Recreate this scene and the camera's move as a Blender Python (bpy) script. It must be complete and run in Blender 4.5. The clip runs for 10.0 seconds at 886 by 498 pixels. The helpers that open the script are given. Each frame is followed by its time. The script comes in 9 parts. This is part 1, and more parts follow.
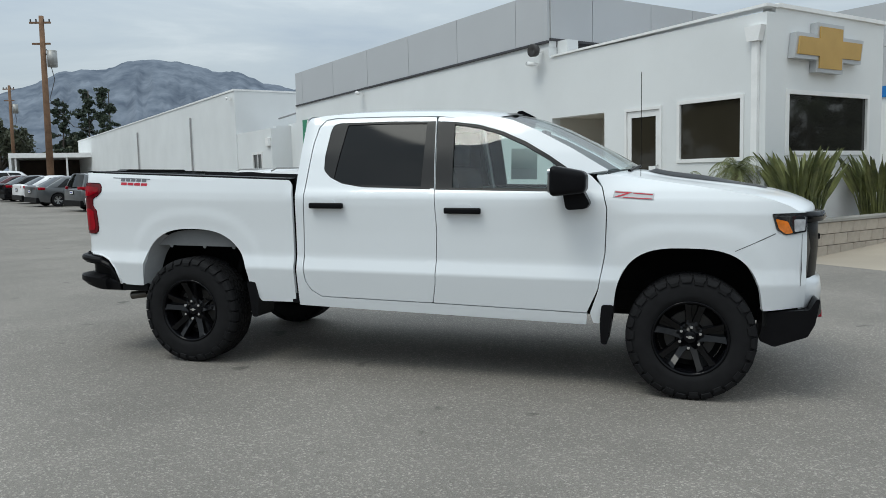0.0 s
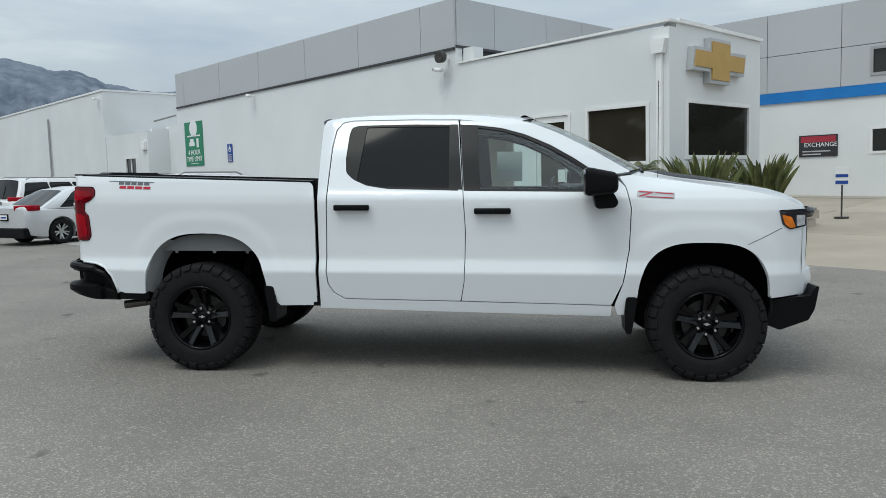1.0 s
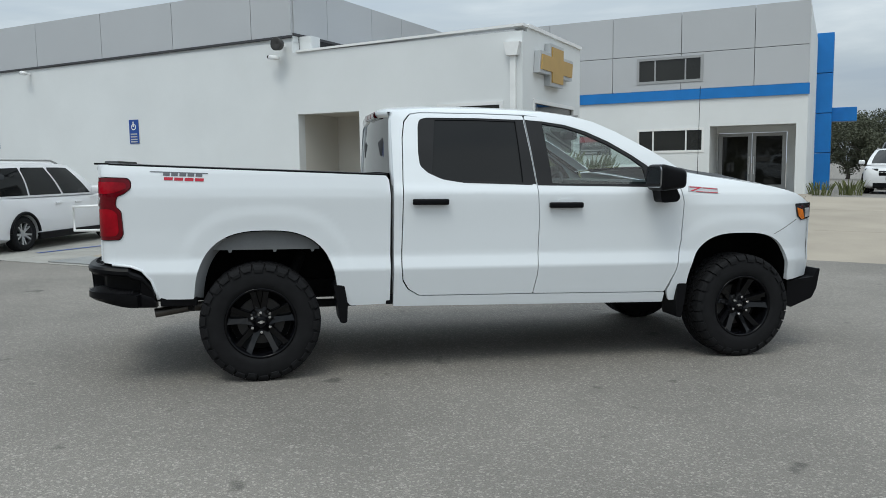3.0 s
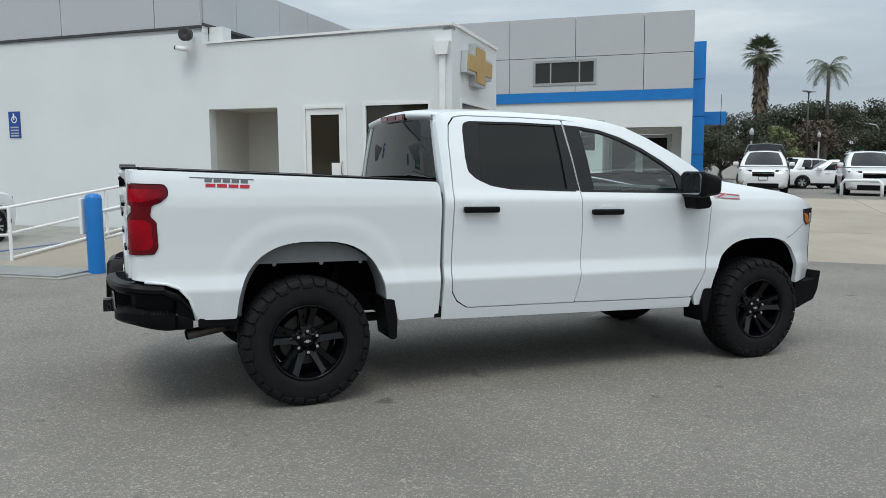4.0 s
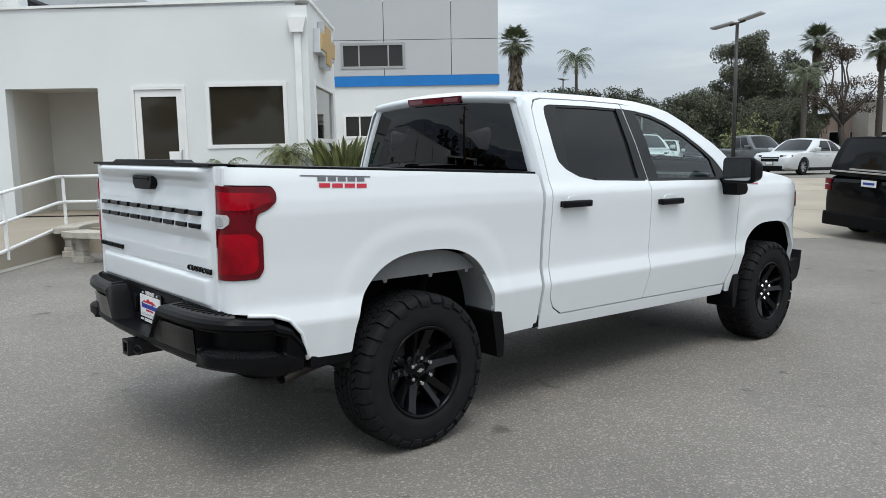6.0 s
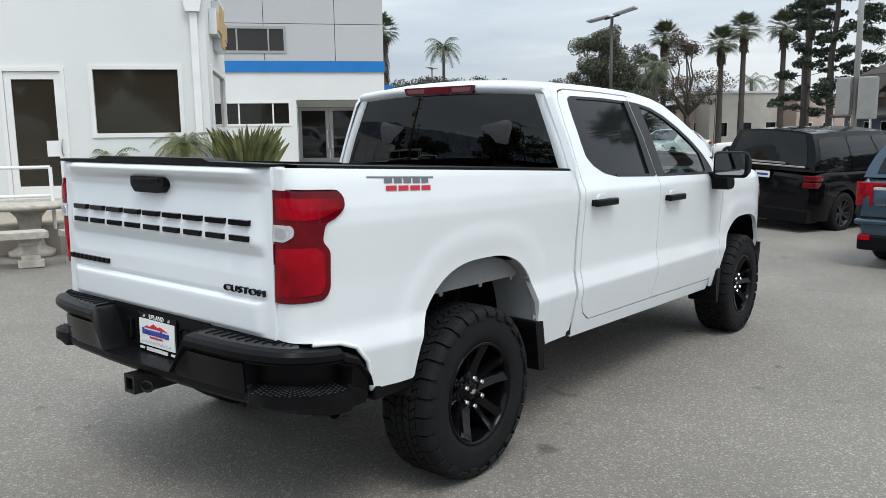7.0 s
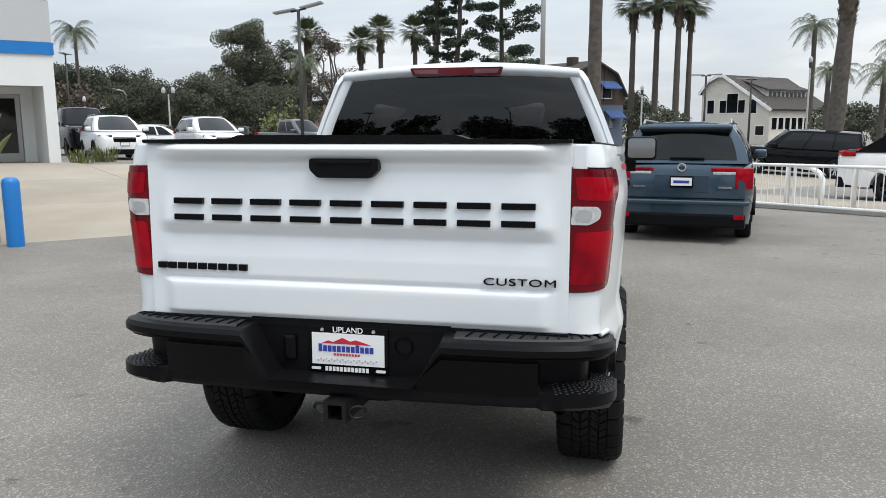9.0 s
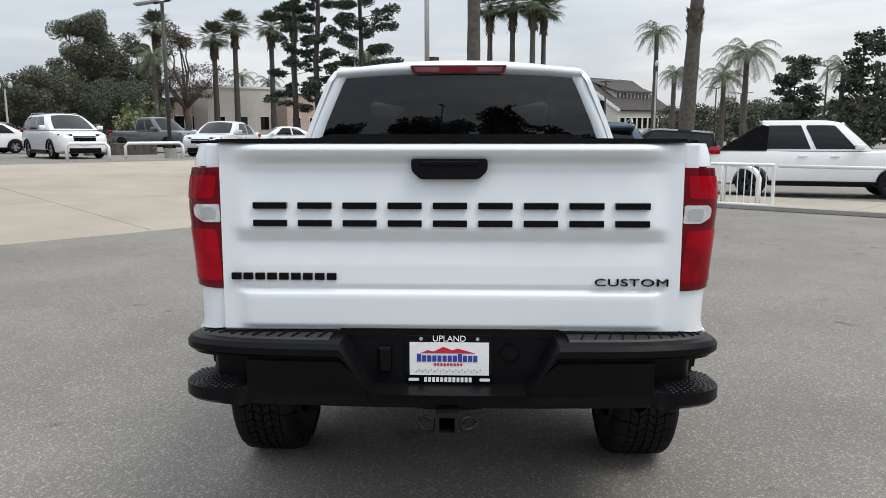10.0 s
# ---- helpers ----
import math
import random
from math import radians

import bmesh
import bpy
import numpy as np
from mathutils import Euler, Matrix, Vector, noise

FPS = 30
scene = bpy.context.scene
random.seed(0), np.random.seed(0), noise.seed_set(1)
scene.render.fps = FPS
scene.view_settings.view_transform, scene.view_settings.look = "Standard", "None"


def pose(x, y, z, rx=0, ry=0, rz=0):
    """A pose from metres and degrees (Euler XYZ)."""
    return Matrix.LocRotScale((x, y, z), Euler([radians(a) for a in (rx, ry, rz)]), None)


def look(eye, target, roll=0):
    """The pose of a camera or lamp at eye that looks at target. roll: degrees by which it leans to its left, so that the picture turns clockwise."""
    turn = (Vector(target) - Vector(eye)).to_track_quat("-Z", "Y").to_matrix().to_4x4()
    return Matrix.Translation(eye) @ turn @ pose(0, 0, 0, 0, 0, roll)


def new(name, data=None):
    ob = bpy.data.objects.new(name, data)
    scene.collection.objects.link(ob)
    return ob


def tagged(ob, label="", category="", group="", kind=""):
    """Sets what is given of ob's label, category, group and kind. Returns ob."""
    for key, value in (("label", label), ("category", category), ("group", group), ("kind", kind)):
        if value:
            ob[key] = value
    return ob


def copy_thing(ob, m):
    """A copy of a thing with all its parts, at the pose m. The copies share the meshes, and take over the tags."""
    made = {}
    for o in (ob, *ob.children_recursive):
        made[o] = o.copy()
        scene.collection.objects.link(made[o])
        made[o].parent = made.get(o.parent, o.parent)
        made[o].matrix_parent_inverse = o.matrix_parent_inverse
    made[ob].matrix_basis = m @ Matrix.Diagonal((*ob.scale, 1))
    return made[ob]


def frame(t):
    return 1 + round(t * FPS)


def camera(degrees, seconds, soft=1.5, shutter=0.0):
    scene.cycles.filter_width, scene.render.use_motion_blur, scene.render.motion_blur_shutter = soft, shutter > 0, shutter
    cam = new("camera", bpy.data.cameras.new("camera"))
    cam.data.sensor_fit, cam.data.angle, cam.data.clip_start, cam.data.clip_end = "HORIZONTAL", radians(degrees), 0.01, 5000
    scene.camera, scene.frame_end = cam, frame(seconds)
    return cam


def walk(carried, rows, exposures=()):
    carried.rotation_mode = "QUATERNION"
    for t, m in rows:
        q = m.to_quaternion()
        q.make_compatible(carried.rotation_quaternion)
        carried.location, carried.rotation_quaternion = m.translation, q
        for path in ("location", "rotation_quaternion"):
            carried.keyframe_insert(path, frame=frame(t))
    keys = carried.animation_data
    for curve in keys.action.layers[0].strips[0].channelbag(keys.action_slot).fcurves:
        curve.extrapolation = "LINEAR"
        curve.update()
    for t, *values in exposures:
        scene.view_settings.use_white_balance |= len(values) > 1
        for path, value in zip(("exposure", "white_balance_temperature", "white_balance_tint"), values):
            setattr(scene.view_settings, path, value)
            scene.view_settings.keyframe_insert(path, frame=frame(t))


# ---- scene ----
cam = camera(59.6, 10.0, 0.55)
PATH = [
    (0, (-0.034, -0.186, 1.48), (-0.603, 1.722, 1.284), -0.1),
    (0.5, (-0.619, -0.367, 1.465), (-1.01, 1.585, 1.277), -0.2),
    (1, (-1.184, -0.572, 1.462), (-1.401, 1.408, 1.277), -0.3),
    (1.5, (-1.772, -0.651, 1.448), (-1.822, 1.34, 1.263), -0.3),
    (2, (-2.401, -0.677, 1.448), (-2.284, 1.311, 1.26), -0.2),
    (2.5, (-3.025, -0.605, 1.451), (-2.742, 1.365, 1.256), 0.1),
    (4, (-4.766, 0.239, 1.515), (-3.987, 2.069, 1.309), 0.8),
    (4.5, (-5.271, 0.629, 1.525), (-4.344, 2.389, 1.318), 0.7),
    (5, (-5.65, 1.042, 1.511), (-4.592, 2.726, 1.296), 0.3),
    (6.5, (-6.355, 2.431, 1.561), (-4.934, 3.815, 1.306), -0.0),
    (7, (-6.508, 2.924, 1.574), (-4.965, 4.167, 1.304), 0.1),
    (7.5, (-6.69, 3.433, 1.559), (-5.025, 4.506, 1.276), 0.3),
    (8, (-6.958, 3.95, 1.534), (-5.18, 4.819, 1.247), 0.3),
    (8.5, (-7.188, 4.48, 1.495), (-5.317, 5.128, 1.212), 0.2),
    (9, (-7.314, 5.043, 1.501), (-5.381, 5.473, 1.22), 0.0),
    (9.5, (-7.351, 5.55, 1.504), (-5.385, 5.786, 1.223), -0.1),
    (10, (-7.328, 5.907, 1.503), (-5.349, 5.975, 1.219), 0.0),
]
SLOPE = pose(0, 0, 0, 0, 1.3, 0)  # the lot falls gently towards +x
walk(cam, [(t, SLOPE @ look(eye, target, roll)) for t, eye, target, roll in PATH],
     [(0, -0.17, 6280, 3), (2.5, -0.19, 6230, 3), (4.5, -0.10, 6320, 4), (6.5, 0.15, 6380, 6), (7.5, 0.31, 6420, 6), (8.5, 0.36, 6470, 7), (10, 0.18, 6540, 8)])

# ---- daylight: a bright overcast sky, thin sun ----
world = bpy.data.worlds.new("sky")
scene.world = world
world.use_nodes = True
wt = world.node_tree
wt.nodes.clear()
w_out = wt.nodes.new("ShaderNodeOutputWorld")
w_bg = wt.nodes.new("ShaderNodeBackground")
w_sky = wt.nodes.new("ShaderNodeTexSky")
w_sky.sky_type = "NISHITA"
w_sky.sun_disc = False
w_sky.sun_elevation = radians(42)
w_sky.sun_rotation = radians(140)
w_sky.air_density, w_sky.dust_density, w_sky.ozone_density = 1.2, 3.0, 1.0
w_co = wt.nodes.new("ShaderNodeTexCoord")
w_map = wt.nodes.new("ShaderNodeMapping")
w_map.inputs["Scale"].default_value = (1.0, 1.0, 6.0)
w_n = wt.nodes.new("ShaderNodeTexNoise")
w_n.inputs["Scale"].default_value, w_n.inputs["Detail"].default_value, w_n.inputs["Roughness"].default_value = 1.9, 7.0, 0.55
w_n.inputs["Distortion"].default_value = 0.35
w_rc = wt.nodes.new("ShaderNodeValToRGB")
w_rc.color_ramp.elements[0].position, w_rc.color_ramp.elements[0].color = 0.34, (5.3, 5.9, 6.9, 1)
w_rc.color_ramp.elements[1].position, w_rc.color_ramp.elements[1].color = 0.64, (8.4, 8.7, 9.2, 1)
w_rc.color_ramp.elements.new(0.5).color = (6.4, 6.9, 7.6, 1)
w_mix = wt.nodes.new("ShaderNodeMixRGB")
w_mix.inputs["Fac"].default_value = 0.88
wt.links.new(w_co.outputs["Generated"], w_map.inputs["Vector"])
wt.links.new(w_map.outputs["Vector"], w_n.inputs["Vector"])
wt.links.new(w_n.outputs["Fac"], w_rc.inputs["Fac"])
wt.links.new(w_sky.outputs["Color"], w_mix.inputs["Color1"])
w_sep = wt.nodes.new("ShaderNodeSeparateXYZ")
w_mr = wt.nodes.new("ShaderNodeMapRange")
w_mr.inputs["From Min"].default_value, w_mr.inputs["From Max"].default_value = 0.0, 0.8
w_mr.inputs["To Min"].default_value, w_mr.inputs["To Max"].default_value = 0.85, 2.1
w_mul = wt.nodes.new("ShaderNodeVectorMath")
w_mul.operation = "SCALE"
wt.links.new(w_co.outputs["Generated"], w_sep.inputs[0])
wt.links.new(w_sep.outputs["Z"], w_mr.inputs["Value"])
wt.links.new(w_rc.outputs["Color"], w_mul.inputs[0])
wt.links.new(w_mr.outputs["Result"], w_mul.inputs["Scale"])
wt.links.new(w_mul.outputs[0], w_mix.inputs["Color2"])
wt.links.new(w_mix.outputs["Color"], w_bg.inputs["Color"])
wt.links.new(w_bg.outputs["Background"], w_out.inputs["Surface"])
w_bg.inputs["Strength"].default_value = 0.095

sun = new("sun", bpy.data.lights.new("sun", "SUN"))
sun.data.energy, sun.data.angle, sun.data.color = 1.45, radians(25), (1.0, 0.95, 0.88)
sun.matrix_world = look((0, 0, 0), (0.28, 0.48, -1.0))

# ---- materials ----
def mat(name, col, rough=0.5, metal=0.0, var=0.08, scale=1.5, bump=0.0, bscale=80.0, coat=0.0, spec=0.5, col2=None, rnd=0.0, trans=0.0, ior=1.45):
    """A surface with two scales of tone variation and a fine relief."""
    m = bpy.data.materials.new(name)
    m.use_nodes = True
    t = m.node_tree
    b = t.nodes["Principled BSDF"]
    b.inputs["Roughness"].default_value, b.inputs["Metallic"].default_value = rough, metal
    b.inputs["Coat Weight"].default_value, b.inputs["Coat Roughness"].default_value = coat, 0.03
    b.inputs["Specular IOR Level"].default_value = spec
    b.inputs["Transmission Weight"].default_value, b.inputs["IOR"].default_value = trans, ior
    co = t.nodes.new("ShaderNodeTexCoord")
    n1 = t.nodes.new("ShaderNodeTexNoise")
    n1.inputs["Scale"].default_value, n1.inputs["Detail"].default_value = scale, 5.0
    n2 = t.nodes.new("ShaderNodeTexNoise")
    n2.inputs["Scale"].default_value, n2.inputs["Detail"].default_value = bscale, 3.0
    add = t.nodes.new("ShaderNodeMath")
    add.operation = "MULTIPLY_ADD"
    add.inputs[1].default_value = 0.3
    t.links.new(co.outputs["Object"], n1.inputs["Vector"])
    t.links.new(co.outputs["Object"], n2.inputs["Vector"])
    t.links.new(n2.outputs["Fac"], add.inputs[0])
    t.links.new(n1.outputs["Fac"], add.inputs[2])
    last = add.outputs[0]
    if rnd:
        oi = t.nodes.new("ShaderNodeObjectInfo")
        ad2 = t.nodes.new("ShaderNodeMath")
        ad2.operation = "MULTIPLY_ADD"
        ad2.inputs[1].default_value = rnd
        t.links.new(oi.outputs["Random"], ad2.inputs[0])
        t.links.new(last, ad2.inputs[2])
        last = ad2.outputs[0]
    ramp = t.nodes.new("ShaderNodeValToRGB")
    e = ramp.color_ramp.elements
    lo = [c * (1 - var) for c in col] if col2 is None else list(col2)
    hi = [min(1.0, c * (1 + var)) for c in col]
    e[0].position, e[0].color = 0.42 + rnd * 0.2, (*lo, 1)
    e[1].position, e[1].color = 0.88 + rnd * 0.5, (*hi, 1)
    t.links.new(last, ramp.inputs["Fac"])
    t.links.new(ramp.outputs["Color"], b.inputs["Base Color"])
    if bump:
        bp = t.nodes.new("ShaderNodeBump")
        bp.inputs["Strength"].default_value, bp.inputs["Distance"].default_value = bump, 0.01
        t.links.new(n2.outputs["Fac"], bp.inputs["Height"])
        t.links.new(bp.outputs["Normal"], b.inputs["Normal"])
    return m


def asphalt_mat():
    """Worn grey asphalt: aggregate specks, broad worn and stained patches, oil spots."""
    m = mat("asphalt", (0.215, 0.198, 0.176), 0.9, var=0.1, scale=0.35, bump=0.0)
    t = m.node_tree
    b = t.nodes["Principled BSDF"]
    co = t.nodes.new("ShaderNodeTexCoord")
    base = b.inputs["Base Color"].links[0].from_socket

    def noise_tex(scale, detail=3.0, rough=0.5):
        n = t.nodes.new("ShaderNodeTexNoise")
        n.inputs["Scale"].default_value, n.inputs["Detail"].default_value, n.inputs["Roughness"].default_value = scale, detail, rough
        t.links.new(co.outputs["Object"], n.inputs["Vector"])
        return n

    def ramp(src, a, ca, z, cz):
        r = t.nodes.new("ShaderNodeValToRGB")
        r.color_ramp.elements[0].position, r.color_ramp.elements[0].color = a, (ca, ca, ca, 1)
        r.color_ramp.elements[1].position, r.color_ramp.elements[1].color = z, (cz, cz, cz, 1)
        t.links.new(src, r.inputs["Fac"])
        return r.outputs["Color"]

    def mul(a, c):
        x = t.nodes.new("ShaderNodeMixRGB")
        x.blend_type = "MULTIPLY"
        x.inputs["Fac"].default_value = 1.0
        t.links.new(a, x.inputs["Color1"])
        t.links.new(c, x.inputs["Color2"])
        return x.outputs["Color"]

    vor = t.nodes.new("ShaderNodeTexVoronoi")
    vor.inputs["Scale"].default_value = 95.0
    t.links.new(co.outputs["Object"], vor.inputs["Vector"])
    sep = t.nodes.new("ShaderNodeSeparateColor")
    t.links.new(vor.outputs["Color"], sep.inputs["Color"])
    speck = ramp(sep.outputs["Red"], 0.72, 0.90, 1.0, 1.55)
    grain = ramp(noise_tex(150, 2).outputs["Fac"], 0.3, 0.70, 0.7, 1.24)
    patch = ramp(noise_tex(0.55, 6, 0.62).outputs["Fac"], 0.32, 0.84, 0.66, 1.10)
    spots = ramp(noise_tex(3.3, 2).outputs["Fac"], 0.24, 0.55, 0.31, 1.0)
    b.inputs["Roughness"].default_value = 0.85
    t.links.new(mul(mul(mul(mul(base, speck), grain), patch), spots), b.inputs["Base Color"])
    bp = t.nodes.new("ShaderNodeBump")
    bp.inputs["Strength"].default_value, bp.inputs["Distance"].default_value = 0.55, 0.006
    t.links.new(vor.outputs["Distance"], bp.inputs["Height"])
    t.links.new(bp.outputs["Normal"], b.inputs["Normal"])
    return m


M_asphalt = asphalt_mat()
M_concrete = mat("concrete", (0.33, 0.288, 0.232), 0.85, var=0.16, scale=0.7, bump=0.15, bscale=90, rnd=0.25)
M_kerb = mat("kerb_concrete", (0.30, 0.29, 0.265), 0.85, var=0.15, scale=2, bump=0.2, bscale=70)
M_stucco = mat("white_stucco", (0.715, 0.73, 0.73), 0.8, var=0.045, scale=0.6, bump=0.25, bscale=120)
# recess walls and ceiling: darker and warmer than the white stucco
M_stucco_warm = mat("darker_recess_plaster", (0.62, 0.60, 0.55), 0.85, var=0.06, scale=0.8, bump=0.2, bscale=100)
M_panel = mat("grey_metal_panel", (0.46, 0.47, 0.485), 0.42, 0.0, var=0.03, scale=0.5, spec=0.5, rnd=0.25)
M_joint = mat("dark_joint", (0.05, 0.05, 0.055), 0.7)
M_white_metal = mat("white_painted_metal", (0.82, 0.82, 0.81), 0.4, var=0.05, scale=4, bump=0.05, bscale=30)
M_white_frame = mat("white_window_frame", (0.78, 0.78, 0.77), 0.45, var=0.04, scale=3)
M_blue = mat("blue_paint", (0.015, 0.17, 0.50), 0.35, var=0.08, scale=2)
M_glass_dark = mat("tinted_window_glass", (0.018, 0.018, 0.016), 0.03, var=0.3, scale=0.4, spec=0.6)
M_glass_brown = mat("brown_tinted_glass", (0.030, 0.026, 0.018), 0.04, var=0.3, scale=0.5, spec=0.5)
M_grey_frame = mat("grey_aluminium", (0.38, 0.38, 0.38), 0.4, 0.5, var=0.05)
M_block = mat("split_face_block", (0.38, 0.335, 0.28), 0.9, var=0.16, scale=5, bump=0.7, bscale=45, rnd=0.15)
M_gold = mat("gold_sign_face", (0.52, 0.33, 0.10), 0.4, 0.25, var=0.06, scale=3)
M_silver = mat("silver_sign_rim", (0.55, 0.56, 0.57), 0.35, 0.6, var=0.04)
M_green_sign = mat("green_sign", (0.03, 0.22, 0.12), 0.45, var=0.08, scale=4)
M_blue_sign = mat("blue_sign", (0.02, 0.07, 0.30), 0.45, var=0.06, scale=4)
M_black_sign = mat("black_sign", (0.03, 0.03, 0.035), 0.5, var=0.2, scale=6)
M_red_sign = mat("red_sign_print", (0.35, 0.03, 0.05), 0.5, var=0.1, scale=6)
M_white_print = mat("white_print", (0.8, 0.8, 0.8), 0.5, var=0.03)
M_pale_print = mat("pale_print", (0.45, 0.45, 0.46), 0.5, var=0.05)
M_stone_cast = mat("cast_stone", (0.42, 0.39, 0.34), 0.9, var=0.25, scale=9, bump=0.6, bscale=60)
M_soil = mat("mulch", (0.10, 0.055, 0.035), 0.95, var=0.5, scale=30, bump=1.0, bscale=60)
M_leaf = mat("green_leaf", (0.145, 0.155, 0.055), 0.5, var=0.35, scale=4, col2=(0.050, 0.066, 0.024))
M_leaf_dark = mat("dark_foliage", (0.072, 0.078, 0.054), 0.7, var=0.4, scale=3, col2=(0.046, 0.053, 0.036), spec=0.2)
M_leaf_pine = mat("pine_foliage", (0.040, 0.056, 0.034), 0.7, var=0.4, scale=3, col2=(0.020, 0.030, 0.020))
M_leaf_palm = mat("palm_frond", (0.105, 0.122, 0.062), 0.5, var=0.35, scale=3, col2=(0.040, 0.052, 0.026))
M_leaf_olive = mat("olive_foliage", (0.092, 0.098, 0.064), 0.7, var=0.4, scale=3, col2=(0.045, 0.05, 0.03))
M_leaf_rust = mat("sparse_rust_foliage", (0.085, 0.06, 0.04), 0.7, var=0.4, scale=3, col2=(0.03, 0.025, 0.018))
M_dry = mat("dry_palm_skirt", (0.115, 0.092, 0.066), 0.9, var=0.4, scale=6)
M_bark = mat("grey_brown_bark", (0.088, 0.076, 0.066), 0.95, var=0.35, scale=6, bump=0.8, bscale=25)
M_wood_pole = mat("weathered_pole", (0.17, 0.10, 0.06), 0.9, var=0.3, scale=3, bump=0.4, bscale=30)
M_steel = mat("galvanised_steel", (0.33, 0.33, 0.32), 0.5, 0.6, var=0.1, scale=3)
M_dark_steel = mat("dark_bronze_steel", (0.055, 0.052, 0.05), 0.5, 0.3, var=0.1, scale=3)
M_grass = mat("lawn", (0.07, 0.10, 0.03), 0.9, var=0.4, scale=4, bump=1.0, bscale=60)
M_awning = mat("blue_canvas", (0.045, 0.085, 0.22), 0.8, var=0.1, scale=2)
M_roof_shingle = mat("brown_shingle", (0.058, 0.050, 0.046), 0.9, var=0.25, scale=3, bump=0.5, bscale=25)
M_house_cream = mat("cream_siding", (0.66, 0.62, 0.55), 0.8, var=0.06, scale=1)
M_house_blue = mat("blue_siding", (0.10, 0.125, 0.165), 0.8, var=0.1, scale=1)
M_house_brown = mat("brown_siding", (0.052, 0.038, 0.030), 0.85, var=0.2, scale=2)
M_house_tan = mat("tan_siding", (0.40, 0.33, 0.28), 0.85, var=0.1, scale=1)
M_pink_wall = mat("faded_pink_stucco", (0.50, 0.38, 0.33), 0.85, var=0.1, scale=1)
# pale blue-grey of the distance haze is painted into the base colour
M_mountain = mat("haze_tinted_mountain", (0.150, 0.172, 0.205), 1.0, var=0.3, scale=0.009, col2=(0.092, 0.112, 0.145), bscale=0.03, spec=0.0)

# ---- mesh helpers ----
def finish(name, bm, material, smooth=False):
    me = bpy.data.meshes.new(name)
    bm.to_mesh(me)
    bm.free()
    if smooth:
        me.shade_smooth()
    me.materials.append(material)
    return me


def part(name, bm, material, parent, label="", smooth=False):
    """Link a bmesh as one mesh object under a thing or a part."""
    ob = new(name, finish(name, bm, material, smooth))
    ob.parent = parent
    if label:
        ob["label"] = label
    return ob


def thing(name, label, category, m=None, group="", kind=""):
    ob = new(name)
    ob.empty_display_size = 0.2
    if m is not None:
        ob.matrix_world = m
    return tagged(ob, label, category, group, kind)


def single(name, bm, material, label, category, m=None, kind="", group="", smooth=False):
    ob = new(name, finish(name, bm, material, smooth))
    if m is not None:
        ob.matrix_world = m
    return tagged(ob, label, category, group, kind)


def box(bm, x0, x1, y0, y1, z0, z1, bev=0.0, m=None):
    r = bmesh.ops.create_cube(bm, size=1.0)
    vs = r["verts"]
    for v in vs:
        v.co = Vector((x0 + (v.co.x + 0.5) * (x1 - x0), y0 + (v.co.y + 0.5) * (y1 - y0), z0 + (v.co.z + 0.5) * (z1 - z0)))
    if bev:
        es = list({e for v in vs for e in v.link_edges})
        r2 = bmesh.ops.bevel(bm, geom=es, offset=bev, segments=2, profile=0.6, affect="EDGES")
        vs = r2["verts"] if not m else [v for v in r2["verts"]]
    if m is not None:
        bmesh.ops.transform(bm, matrix=m, verts=list(vs))
    return bm


def boxes(*args, bev=0.0):
    bm = bmesh.new()
    for a in args:
        box(bm, *a, bev=bev)
    return bm


def tube(bm, pts, r, seg=8, cap=True, r_end=None):
    """A round bar along a line of points."""
    pts = [Vector(p) for p in pts]
    rings = []
    side = None
    for i, p in enumerate(pts):
        d = (pts[min(i + 1, len(pts) - 1)] - pts[max(i - 1, 0)]).normalized()
        if side is None:
            side = d.orthogonal().normalized()
        side = (side - d * side.dot(d)).normalized()
        up = d.cross(side)
        k = i / max(1, len(pts) - 1)
        rr = r if r_end is None else r + (r_end - r) * k
        if isinstance(r, (list, tuple)):
            rr = r[i]
        rings.append([bm.verts.new(p + side * (rr * math.cos(a)) + up * (rr * math.sin(a))) for a in [2 * math.pi * j / seg for j in range(seg)]])
    for a, b in zip(rings, rings[1:]):
        for j in range(seg):
            bm.faces.new((a[j], a[(j + 1) % seg], b[(j + 1) % seg], b[j]))
    if cap:
        bm.faces.new(rings[0][::-1])
        bm.faces.new(rings[-1])
    return bm


def lathe(bm, prof, seg=32, axis="z", centre=(0, 0, 0)):
    """Turn a profile of (radius, height) about an axis."""
    rings = []
    c = Vector(centre)
    for r, h in prof:
        ring = []
        for j in range(seg):
            a = 2 * math.pi * j / seg
            u, v = r * math.cos(a), r * math.sin(a)
            p = {"z": (u, v, h), "y": (u, h, v), "x": (h, u, v)}[axis]
            ring.append(bm.verts.new(c + Vector(p)))
        rings.append(ring)
    for a, b in zip(rings, rings[1:]):
        for j in range(seg):
            bm.faces.new((a[j], a[(j + 1) % seg], b[(j + 1) % seg], b[j]))
    return bm


def prism(bm, outline, y0, y1, axis="y"):
    """A flat outline pushed through between two planes. Outline: (a, b) pairs in the other two axes."""
    def p(a, b, k):
        return {"y": (a, k, b), "z": (a, b, k), "x": (k, a, b)}[axis]
    v0 = [bm.verts.new(p(a, b, y0)) for a, b in outline]
    v1 = [bm.verts.new(p(a, b, y1)) for a, b in outline]
    n = len(outline)
    bm.faces.new(v0)
    bm.faces.new(v1[::-1])
    for i in range(n):
        bm.faces.new((v0[i], v1[i], v1[(i + 1) % n], v0[(i + 1) % n]))
    bmesh.ops.recalc_face_normals(bm, faces=bm.faces[:])
    return bm


